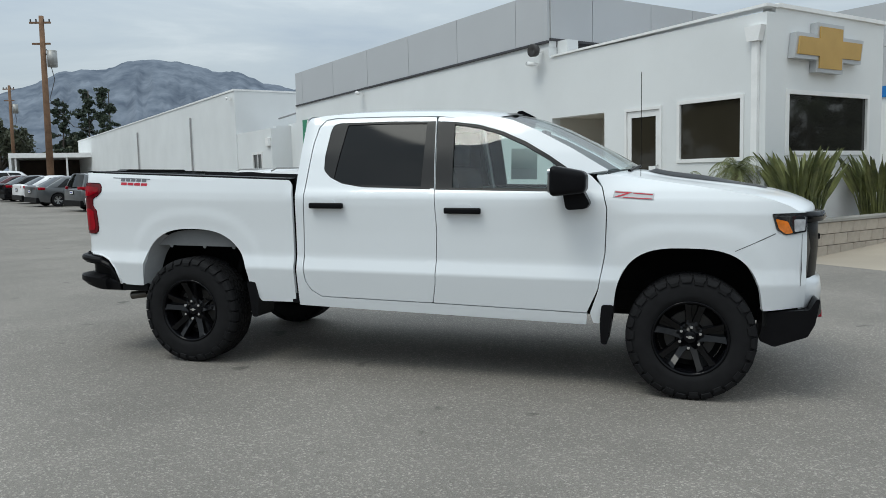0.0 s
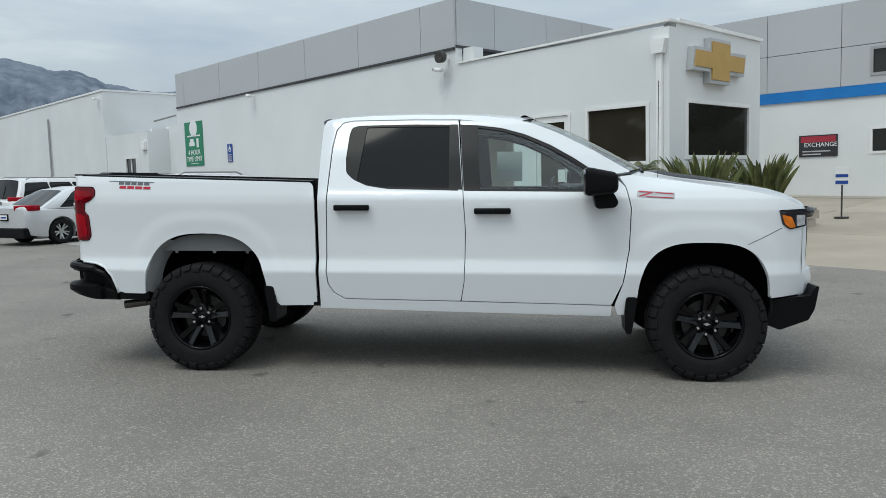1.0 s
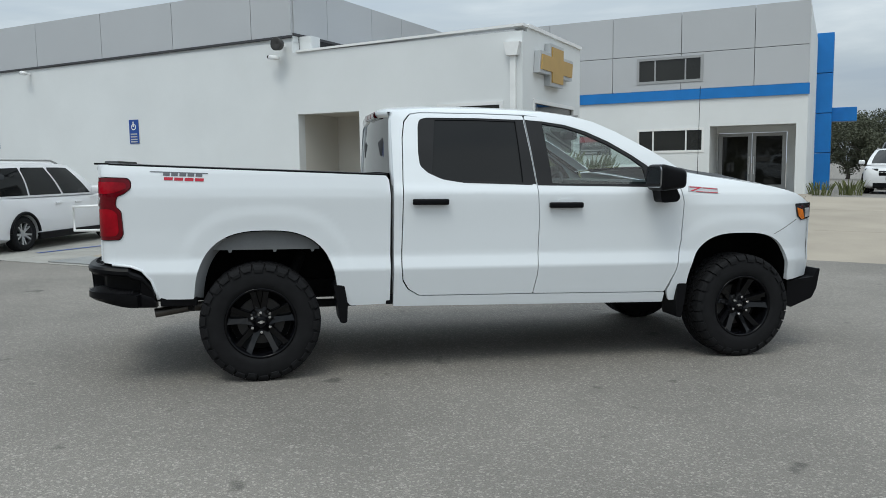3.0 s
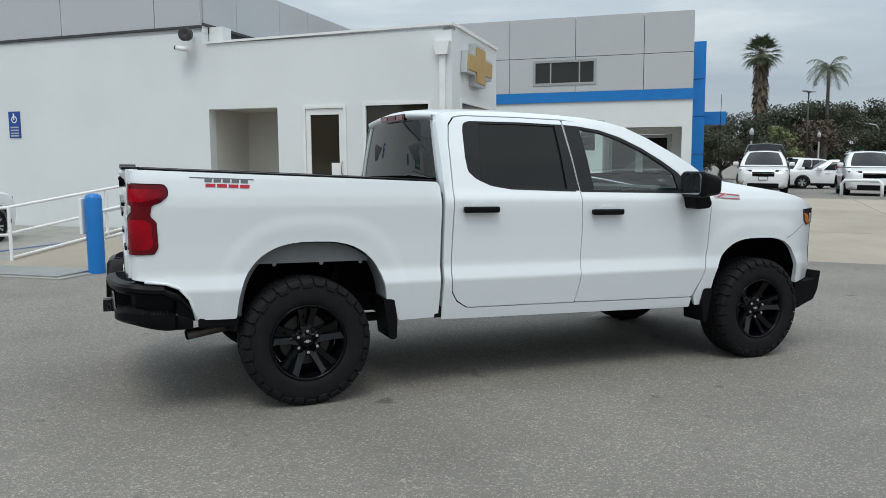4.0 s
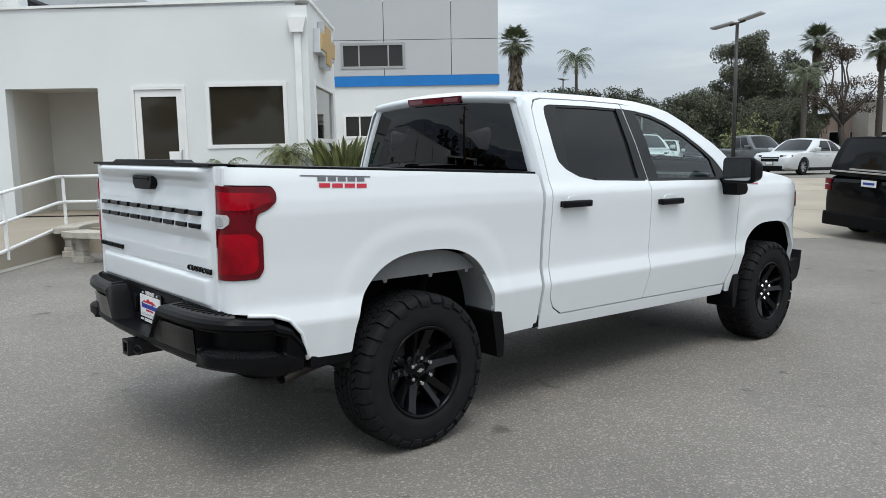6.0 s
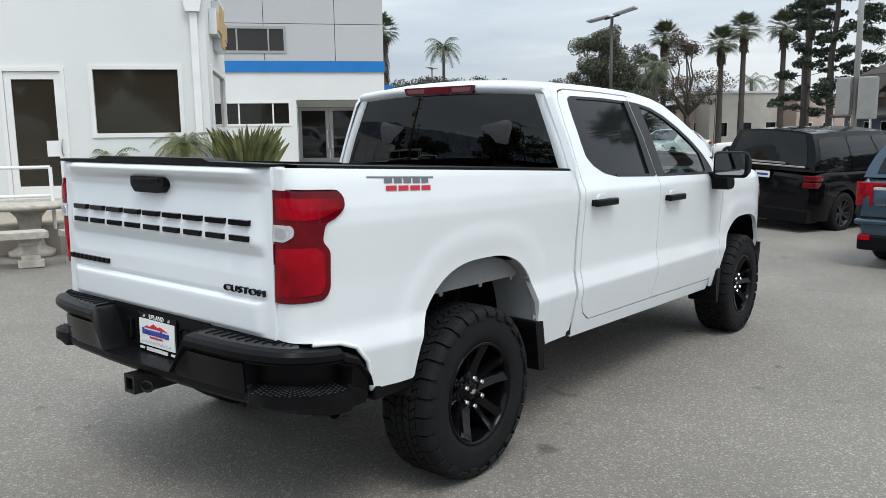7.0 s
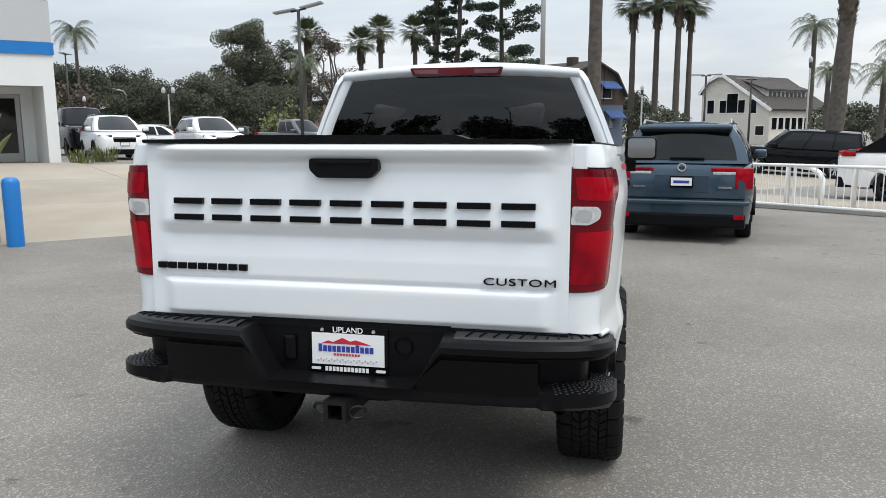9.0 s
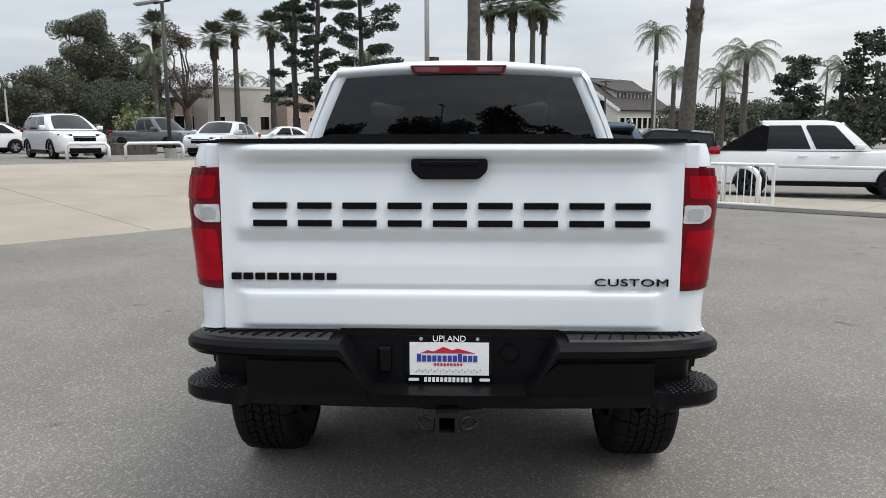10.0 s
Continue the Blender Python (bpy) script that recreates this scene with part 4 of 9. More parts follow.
    panel("fender_seam", [(4.240, 1.098), (4.00, 0.985), (4.00, 0.981), (4.242, 1.094)], M_under, fender, off=0.0012, thick=0.0, side=side)
    hl = panel("headlamp", HEAD, M_head_dark, pickup, "smoked headlamp with an amber marker", off=0.008, thick=0.02, side=side, step=0.03)
    panel("amber_lens", rounded([(4.235, 1.19), (4.31, 1.172), (4.345, 1.10), (4.30, 1.094), (4.258, 1.125)], 0.01), M_amber, hl, off=0.012, thick=0.004, side=side, step=0.03)
    panel("clear_lens", rounded([(4.35, 1.185), (4.42, 1.185), (4.42, 1.115), (4.355, 1.105)], 0.01), M_lamp_clear, hl, off=0.012, thick=0.004, side=side, step=0.03)
    # two-tone stripes and strokes of the decals, as plain bars
    dec = panel("bed_decal", [(-0.70, 1.448), (-0.33, 1.437), (-0.33, 1.431), (-0.70, 1.442)], M_decal_grey, bed, "grey and red graphic decal", off=0.0025, thick=0.0, side=side)
    for i in range(5):
        x0 = -0.615 + i * 0.052
        panel("decal_block", [(x0, 1.440 - i * 0.0015), (x0 + 0.042, 1.439 - i * 0.0015), (x0 + 0.040, 1.418 - i * 0.0015), (x0 - 0.002, 1.419 - i * 0.0015)], M_decal_grey, bed, off=0.0032, thick=0.0, side=side)
    for i in range(4):
        x0 = -0.61 + i * 0.066
        panel("decal_block", [(x0, 1.409 - i * 0.002), (x0 + 0.056, 1.408 - i * 0.002), (x0 + 0.054, 1.388 - i * 0.002), (x0 - 0.002, 1.389 - i * 0.002)], M_decal_red, bed, off=0.0032, thick=0.0, side=side)
    panel("fender_badge", rounded([(3.245, 1.364), (3.50, 1.345), (3.495, 1.304), (3.235, 1.318)], 0.006), M_decal_silver, fender, "silver and red badge strip", off=0.003, thick=0.003, side=side)
    panel("badge_stroke", [(3.25, 1.358), (3.36, 1.351), (3.275, 1.322), (3.245, 1.323), (3.325, 1.347), (3.25, 1.351)], M_decal_red, fender, off=0.0065, thick=0.0, side=side)
    panel("badge_stroke", [(3.365, 1.350), (3.49, 1.341), (3.489, 1.335), (3.365, 1.344)], M_decal_red, fender, off=0.0065, thick=0.0, side=side)
    panel("badge_stroke", [(3.30, 1.322), (3.488, 1.312), (3.487, 1.307), (3.30, 1.317)], M_decal_red, fender, off=0.0065, thick=0.0, side=side)
    # dark wheel-arch liners and the pale inner panel of the bed
    for i, (cx, rx, cz, rz, ex) in enumerate(ARCHES):
        bm = bmesh.new()
        pts = arch(i, 0.50, 24)
        rows_ = []
        for k, yy in enumerate((0.93, 0.86, 0.60, 0.45)):
            g = 1.0 if k == 0 else 1.10
            rows_.append([bm.verts.new((cx + (x - cx) * g, side * yy, cz + (z - cz) * g if z > cz else z)) for x, z in pts])
        for a, b in zip(rows_, rows_[1:]):
            for j in range(len(a) - 1):
                bm.faces.new((a[j], a[j + 1], b[j + 1], b[j]))
        bm.faces.new(rows_[-1])
        part("wheel_liner", bm, M_under, pickup, "black wheel-arch liner", True)
    apts = arch(0, 0.60, 24)
    inner = [p for p in apts if p[1] > 0.905]
    bm = bmesh.new()
    low = 0.912
    o = [(x, z - 0.012) for x, z in inner]
    n_sc = 4
    foot = []
    for k in range(n_sc * 4 + 1):
        x = o[-1][0] + (o[0][0] - o[-1][0]) * k / (n_sc * 4)
        foot.append((x, low))
    prism(bm, o + foot, side * 0.905, side * 0.895)
    for tx_ in (-0.20, 0.10, 0.36):
        prism(bm, [(tx_ - 0.016, low + 0.004), (tx_ + 0.016, low + 0.004), (tx_ + 0.008, low - 0.018), (tx_ - 0.008, low - 0.018)], side * 0.904, side * 0.896)
    part("inner_panel", bm, M_inner, pickup, "pale grey inner bed panel with small tabs")
    bm = bmesh.new()
    rear_in = [p for p in apts if p[0] < -0.20]
    v0 = [bm.verts.new((x, side * 0.955, z)) for x, z in rear_in]
    v1 = [bm.verts.new((x + 0.05, side * 0.80, z - 0.03)) for x, z in rear_in]
    for j in range(len(v0) - 1):
        bm.faces.new((v0[j], v0[j + 1], v1[j + 1], v1[j]))
    part("arch_return", bm, M_primer, pickup, "pale grey arch return flange", True)
    bm = bmesh.new()
    fr_in = [p for p in apts if p[0] > 0.30]
    v0 = [bm.verts.new((x, side * 0.955, z)) for x, z in fr_in]
    v1 = [bm.verts.new((x + 0.015, side * 0.70, z - 0.01)) for x, z in fr_in]
    for j in range(len(v0) - 1):
        bm.faces.new((v0[j], v0[j + 1], v1[j + 1], v1[j]))
    part("arch_return", bm, M_primer, pickup, "pale grey arch return flange", True)
    # mud flaps
    bm = bmesh.new()
    prism(bm, rounded([(0.50, 0.66), (0.575, 0.66), (0.60, 0.52), (0.595, 0.385), (0.545, 0.385), (0.53, 0.50)], 0.02), side * 0.965, side * 0.72)
    part("mud_flap", bm, M_black_plastic, pickup, "black mud flap")
    bm = bmesh.new()
    prism(bm, rounded([(3.175, 0.60), (3.255, 0.60), (3.235, 0.45), (3.215, 0.33), (3.175, 0.335), (3.165, 0.48)], 0.02), side * 0.965, side * 0.74)
    part("mud_flap", bm, M_black_plastic, pickup, "black mud flap")
    part("frame_cover", boxes((-0.66, -0.42, side * 0.90 - 0.03, side * 0.90 + 0.03, 0.535, 0.60), bev=0.01), M_black_plastic, pickup)
    part("bed_foot", boxes((0.875, 0.925, side * 0.915 - 0.02, side * 0.915 + 0.02, 0.505, 0.58), bev=0.004), M_black_plastic, pickup)
    # door mirror
    bm = bmesh.new()
    box(bm, 2.855, 3.085, 0.995, 1.26, 1.325, 1.53, 0.0)
    for v in bm.verts:
        if v.co.x > 2.95:
            v.co.z = 1.42 + (v.co.z - 1.43) * 0.66
            v.co.y = 1.115 + (v.co.y - 1.125) * 0.74
    bmesh.ops.bevel(bm, geom=bm.edges[:], offset=0.042, segments=4, profile=0.55, affect="EDGES")
    if side < 0:
        bmesh.ops.scale(bm, vec=(1, -1, 1), verts=bm.verts[:])
        bmesh.ops.reverse_faces(bm, faces=bm.faces[:])
    mir = part("door_mirror", bm, M_black_plastic, pickup, "black door mirror", True)
    bm = bmesh.new()
    prism(bm, rounded([(side * 1.022, 1.352), (side * 1.236, 1.352), (side * 1.236, 1.508), (side * 1.022, 1.508)], 0.03, 4), 2.846, 2.858, axis="x")
    part("mirror_glass", bm, M_mirror, mir)
    bm = bmesh.new()
    prism(bm, rounded([(2.945, 1.235), (3.075, 1.245), (3.10, 1.28), (3.05, 1.37), (2.92, 1.37)], 0.03), side * 0.93, side * 1.09)
    part("arm", bm, M_black_plastic, mir)


def strip_grid(name, rows, material, parent, label="", smooth=True, off=0.0):
    """A surface through rows of points."""
    bm = bmesh.new()
    vs = [[bm.verts.new(p) for p in r] for r in rows]
    for a, b in zip(vs, vs[1:]):
        for i in range(len(a) - 1):
            bm.faces.new((a[i], a[i + 1], b[i + 1], b[i]))
    bmesh.ops.recalc_face_normals(bm, faces=bm.faces[:])
    return part(name, bm, material, parent, label, smooth)


def rail_at(x):
    return float(np.interp(x, [p[0] for p in RAIL], [p[1] for p in RAIL]))


# roof
rows_ = []
for x in [0.955, 0.975, 1.0, 1.1, 1.25, 1.45, 1.7, 1.95, 2.15, 2.3, 2.42]:
    z = rail_at(x)
    w = half_width(x, z)
    fwd = 0.10 * sstep(2.0, 2.42, x)
    back = 0.035 * sstep(1.2, 0.95, x)
    rows_.append([(x + (fwd - back) * (1 - v * v), v * w, z + 0.050 * (1 - abs(v) ** 2.2) - (0.012 if x < 0.96 else 0)) for v in [i / 10 - 1 for i in range(21)]])
strip_grid("roof", rows_, M_paint, pickup, "white roof panel")
# windscreen
rows_ = []
for x in [2.42, 2.55, 2.7, 2.85, 3.0, 3.1, 3.19]:
    z = rail_at(x)
    w = half_width(x, z) - 0.004
    k = (x - 2.42) / 0.77
    rows_.append([(x + (0.10 + 0.08 * k) * (1 - v * v), v * w, z - 0.004 + (0.050 - 0.02 * k) * (1 - abs(v) ** 2.2)) for v in [i / 10 - 1 for i in range(21)]])
strip_grid("windscreen", rows_, G_clear, pickup, "clear windscreen")
part("sun_shade_band", boxes((2.43, 2.50, -0.5, 0.5, 1.905, 1.915)), M_headliner, pickup)


# bonnet with a raised centre
def hood_pt(x, v, lift=0.0):
    ze = float(np.interp(x, [p[0] for p in HOOD_EDGE], [p[1] for p in HOOD_EDGE]))
    w = half_width(x, ze) - 0.006
    crown = 0.036 + 0.014 * sstep(3.6, 4.2, x)
    z = ze + crown * (1 - abs(v) ** 2.6) + 0.008 * sstep(0.66, 0.54, abs(v)) * sstep(4.36, 4.1, x) * sstep(3.2, 3.35, x)
    fwd = 0.16 * sstep(3.9, 4.38, x) * (1 - v * v) + 0.16 * sstep(3.6, 3.2, x) * (1 - v * v)
    return (x + fwd, v * w, z + lift)


HX = [3.20, 3.25, 3.3, 3.35, 3.4, 3.5, 3.6, 3.7, 3.8, 3.9, 4.0, 4.1, 4.2, 4.28, 4.34, 4.38]
VV = [i / 24 - 1 for i in range(49)]
hood_rows = [[hood_pt(x, v) for v in VV] for x in HX]
for fx_, fz_ in ((0.022, -0.012), (0.036, -0.034), (0.040, -0.060), (0.030, -0.078)):
    hood_rows.append([(p[0] + fx_, p[1] * (1 - 0.1 * fx_), p[2] + fz_) for p in hood_rows[len(HX) - 1]])
strip_grid("bonnet", hood_rows, M_paint, pickup, "white bonnet with a raised centre")
scoop = [[hood_pt(x, v, 0.003 + 0.026 * sstep(0.50, 0.43, abs(v)) * sstep(3.36, 3.44, x) * sstep(4.16, 3.78, x)) for v in [k / 16 - 0.5 for k in range(17)]] for x in [3.36 + 0.04 * k for k in range(21)]]
strip_grid("bonnet_insert", scoop, M_black_satin, pickup, "raised black insert on the bonnet")
bm = tube(bmesh.new(), [(3.32, -0.62, 1.492), (3.37, -0.1, 1.528)], 0.012)
part("wiper", bm, M_black_plastic, pickup)
strip_grid("cowl", [[(3.175 + 0.175 * (1 - v * v), v * 0.85, 1.486 + 0.028 * (1 - abs(v) ** 2.2)) for v in VV[::4]], [(3.235 + 0.16 * (1 - v * v), v * 0.87, 1.458 + 0.034 * (1 - abs(v) ** 2.6)) for v in VV[::4]]], M_black_plastic, pickup, "black cowl panel")


# front end: grille, bumper
def fascia(name, zs, material, label, inset=0.0, wscale=1.0):
    rows_ = []
    for z, xf in zs:
        w = half_width(4.40, min(z, 1.2)) * wscale
        rows_.append([(4.40 - inset + (xf - 4.40) * (1 - abs(v) ** 4.5), v * w, z) for v in VV[::2]])
    return strip_grid(name, rows_, material, pickup, label)


fascia("grille", [(1.235, 4.53), (1.20, 4.59), (1.0, 4.60), (0.75, 4.585)], M_black_plastic, "black grille", 0.02, 0.93)
for z_ in (0.90, 0.955, 1.01, 1.13, 1.18):
    fascia("grille_slat", [(z_ - 0.012, 4.55), (z_, 4.59), (z_ + 0.012, 4.55)], M_black_gloss, "", 0.02, 0.80)
for sg in (-1, 1):
    rows_ = []
    for z_, x_ in ((1.095, 4.50), (1.02, 4.52), (0.985, 4.525), (0.93, 4.515), (0.76, 4.50)):
        w_ = half_width(4.40, z_)
        rows_.append([(4.405 + (x_ - 4.405) * (1 - abs(v) ** 4.5), sg * v * w_, z_) for v in (0.80, 0.84, 0.88, 0.92, 0.96, 0.985, 1.0)])
    strip_grid("corner_panel", rows_, M_black_satin, pickup, "black panel between grille and lamp")
fascia("lamp_band", [(1.232, 4.56), (1.226, 4.605), (1.185, 4.62), (1.165, 4.60)], M_black_gloss, "gloss black band over the grille", 0.0, 1.0)
fascia("front_bumper", [(0.80, 4.54), (0.785, 4.59), (0.71, 4.605), (0.60, 4.60), (0.59, 4.56)], M_paint, "white front bumper", 0.0, 1.0)
fascia("bumper_valance", [(0.605, 4.56), (0.64, 4.625), (0.54, 4.64), (0.42, 4.56), (0.375, 4.45)], M_black_plastic, "black lower bumper", 0.02, 1.0)
for sg in (-1, 1):
    bm = bmesh.new()
    prism(bm, rounded([(4.17, 0.40), (4.19, 0.575), (4.25, 0.592), (4.46, 0.612), (4.50, 0.685), (4.52, 0.680), (4.495, 0.52), (4.455, 0.44), (4.26, 0.365)], 0.012, 2), min(sg * 0.60, sg * 0.885), max(sg * 0.60, sg * 0.885))
    part("valance_end", bm, M_black_plastic, pickup, "black bumper end cap")
    bm = tube(bmesh.new(), [(4.52, sg * 0.45, 0.53), (4.600, sg * 0.45, 0.54), (4.600, sg * 0.45, 0.51), (4.52, sg * 0.45, 0.50)], 0.010)
    part("tow_hook", bm, M_decal_red, pickup, "red tow hook")
part("grille_bar", boxes((4.40, 4.575, -0.45, 0.45, 1.03, 1.07), bev=0.01), M_black_plastic, pickup)

# rear window wall of the cab
rows_ = []
for z, x in ((1.40, 0.930), (1.50, 0.930), (1.60, 0.932), (1.70, 0.936), (1.80, 0.942), (1.870, 0.948)):
    rows_.append([(x - 0.03 * (1 - v * v), v * (half_width(0.96, z) - 0.085), z) for v in VV[::4]])
strip_grid("rear_window", rows_, G_rear, pickup, "dark tinted rear cab window")
for sg in (-1, 1):
    rows_ = []
    for z, x in ((1.36, 0.930), (1.50, 0.930), (1.60, 0.932), (1.70, 0.936), (1.80, 0.942), (1.885, 0.950)):
        w = half_width(0.96, z)
        rows_.append([(x + 0.012, sg * (w - 0.004), z), (x - 0.006, sg * (w - 0.03), z), (x - 0.012, sg * (w - 0.085), z), (x + 0.01, sg * (w - 0.095), z)])
    strip_grid("rear_pillar", rows_, M_paint, pickup, "white rear cab pillar")
rows_ = []
for z, dx in ((1.935, 0.0), (1.918, -0.035), (1.895, -0.030), (1.868, 0.004), (1.862, 0.03)):
    rows_.append([(0.955 - 0.035 * (1 - v * v) + dx, v * (half_width(0.96, min(z, 1.90)) - 0.01), z - 0.03 * abs(v) ** 2.2) for v in VV[::2]])
strip_grid("roof_spoiler", rows_, M_paint, pickup, "white lip over the rear window")
bm = bmesh.new()
prism(bm, rounded([(-0.28, 1.918), (0.28, 1.918), (0.262, 1.872), (-0.262, 1.872)], 0.012), 0.885, 0.95, axis="x")
hb = part("high_brake_lamp", bm, M_lamp_maroon, pickup, "long dark red high brake lamp")
bm = bmesh.new()
prism(bm, [(-0.09, 1.910), (0.09, 1.910), (0.085, 1.880), (-0.085, 1.880)], 0.881, 0.884, axis="x")
part("centre_lens", bm, M_lamp_deep, hb)
for sg in (-1, 1):
    bm = bmesh.new()
    prism(bm, [(sg * 0.11, 1.908), (sg * 0.255, 1.908), (sg * 0.245, 1.882), (sg * 0.11, 1.882)], 0.881, 0.884, axis="x")
    part("side_lens", bm, M_rose, hb)

# bed: inner walls, floor, rail caps
part("bed_floor", boxes((-1.0, 0.88, -0.80, 0.80, 0.90, 0.94)), M_under, pickup, "dark bed floor")
for sg in (-1, 1):
    part("bed_inner_wall", boxes((-1.0, 0.88, min(sg * 0.80, sg * 0.84), max(sg * 0.80, sg * 0.84), 0.94, 1.43)), M_black_satin, pickup)
    rows_ = []
    for x, z in ((-0.97, 1.485), (-0.4, 1.468), (0.30, 1.448), (0.875, 1.430)):
        w = half_width(max(x, -0.94), z) - (0.02 if x < -0.9 else 0)
        rows_.append([(x, sg * (w - 0.012), z - 0.004), (x, sg * (w - 0.014), z + 0.010), (x, sg * (w - 0.11), z + 0.014), (x, sg * (w - 0.125), z - 0.05)])
    strip_grid("rail_cap", rows_, M_black_plastic, pickup, "black bed rail cap", smooth=False)
part("bed_front_wall", boxes((0.86, 0.90, -0.85, 0.85, 0.5, 1.44)), M_black_satin, pickup)
part("cab_back", boxes((0.935, 0.965, -0.86, 0.86, 0.5, 1.43)), M_paint, pickup)

# tailgate
GATE = ([0.845, 0.86, 0.955, 0.972, 0.979, 0.986, 1.000, 1.07, 1.150, 1.192, 1.206, 1.30, 1.39, 1.418, 1.445, 1.465, 1.482, 1.490], [-1.045, -1.060, -1.064, -1.062, -1.050, -1.040, -1.052, -1.050, -1.039, -1.061, -1.063, -1.051, -1.042, -1.048, -1.074, -1.086, -1.074, -1.045])


def gate_x(y, z):
    x = sum(float(np.interp(z + o, *GATE)) for o in (-0.003, 0, 0.003)) / 3
    side_k = sstep(0.70, 0.755, abs(y) + 0.10 * max(0.0, 1.2 - z) * 0.4)
    flat = -1.045
    if z >= 1.42:
        side_k = 0.9 * sstep(0.62, 0.785, abs(y))
    x = x * (1 - side_k) + flat * side_k
    return x


rows_ = []
for z in [0.840 + 0.0054 * i for i in range(121)]:
    rows_.append([(gate_x(y, z), y, z) for y in [-0.788 + 0.01576 * i for i in range(101)]])
rows_ = [[(-0.98, p[1], rows_[0][0][2]) for p in rows_[0]]] + rows_ + [[(-0.98, p[1], 1.490) for p in rows_[0]]]
gate = strip_grid("tailgate", rows_, M_paint, pickup, "white tailgate with dark raised characters")
for sg in (-1, 1):
    part("gate_end", boxes((-1.04, -0.98, min(sg * 0.780, sg * 0.788), max(sg * 0.780, sg * 0.788), 0.855, 1.488)), M_paint, gate)
    bm = bmesh.new()
    bm.faces.new([bm.verts.new((p[0], sg * 0.7879, p[2])) for p in [r[0] for r in rows_]])
    part("gate_end", bm, M_paint, gate)
    part("bed_corner", boxes((-1.032, -0.985, min(sg * 0.792, sg * 0.84), max(sg * 0.792, sg * 0.84), 1.30, 1.484), bev=0.006), M_paint, pickup)
    part("gate_gap", boxes((-0.99, -0.975, min(sg * 0.785, sg * 0.83), max(sg * 0.785, sg * 0.83), 0.855, 1.48)), M_under, pickup)
bm = bmesh.new()
prism(bm, rounded([(-0.79, 1.488), (0.79, 1.488), (0.79, 1.500), (0.44, 1.503), (0.40, 1.516), (-0.40, 1.516), (-0.44, 1.503), (-0.79, 1.500)], 0.006), -1.07, -0.98, axis="x")
part("gate_cap", bm, M_black_plastic, gate, "black tailgate top cap")
bm = bmesh.new()
prism(bm, rounded([(-0.128, 1.434), (0.128, 1.434), (0.128, 1.395), (0.098, 1.366), (-0.098, 1.366), (-0.128, 1.395)], 0.012), -1.078, -1.03, axis="x")
gh = part("gate_handle", bm, M_black_plastic, gate, "black tailgate handle")
part("handle_lip", boxes((-1.084, -1.06, -0.10, 0.10, 1.412, 1.428), bev=0.004), M_black_gloss, gh)
# nine raised dark characters, drawn as plain pairs of bars; the model badge as plain bars
for i in range(9):
    yc_ = 0.612 - i * 0.1535
    for zc_ in (1.216, 1.276):
        part("raised_mark", boxes((-1.073, -1.05, yc_ - 0.058, yc_ + 0.058, zc_ - 0.011, zc_ + 0.011), bev=0.002), M_black_gloss, gate)
for i in range(9):
    y_ = 0.755 - i * 0.0415
    part("badge_bar", boxes((-1.062, -1.04, y_ - 0.033, y_, 1.018, 1.042), bev=0.002), M_black_gloss, gate)
lettering("CUSTOM", 0.036, M_black_gloss, gate, Matrix(((0, 0, -1, -1.055), (-1.66, 0, 0, -0.622), (0, 1, 0, 1.013), (0, 0, 0, 1))), 0.006, "badge_lettering", 1.08)

# rear bumper: a swept section with a rolled upper edge, a dropped centre and corner step pockets
PLAN_PTS = [(-0.692, 0.955), (-0.80, 0.952), (-0.93, 0.950), (-1.018, 0.934), (-1.088, 0.882), (-1.132, 0.775), (-1.158, 0.62), (-1.168, 0.42), (-1.174, 0.30), (-1.178, 0.0)]
T_BUMP = 0.845


def bumper_path():
    half = [Vector(p) for p in PLAN_PTS]
    dense = []
    for i in range(len(half) - 1):
        p0, p1, p2, p3 = half[max(i - 1, 0)], half[i], half[i + 1], half[min(i + 2, len(half) - 1)]
        n = max(3, int((p2 - p1).length / 0.009))
        for j in range(n):
            t = j / n
            dense.append(0.5 * ((2 * p1) + (p2 - p0) * t + (2 * p0 - 5 * p1 + 4 * p2 - p3) * t * t + (3 * p1 - p0 - 3 * p2 + p3) * t ** 3))
    dense.append(half[-1])
    return dense


def ease(a, b, x):
    t = min(1.0, max(0.0, (x - a) / (b - a)))
    return 0.75 * t + 0.25 * t * t * (3 - 2 * t)


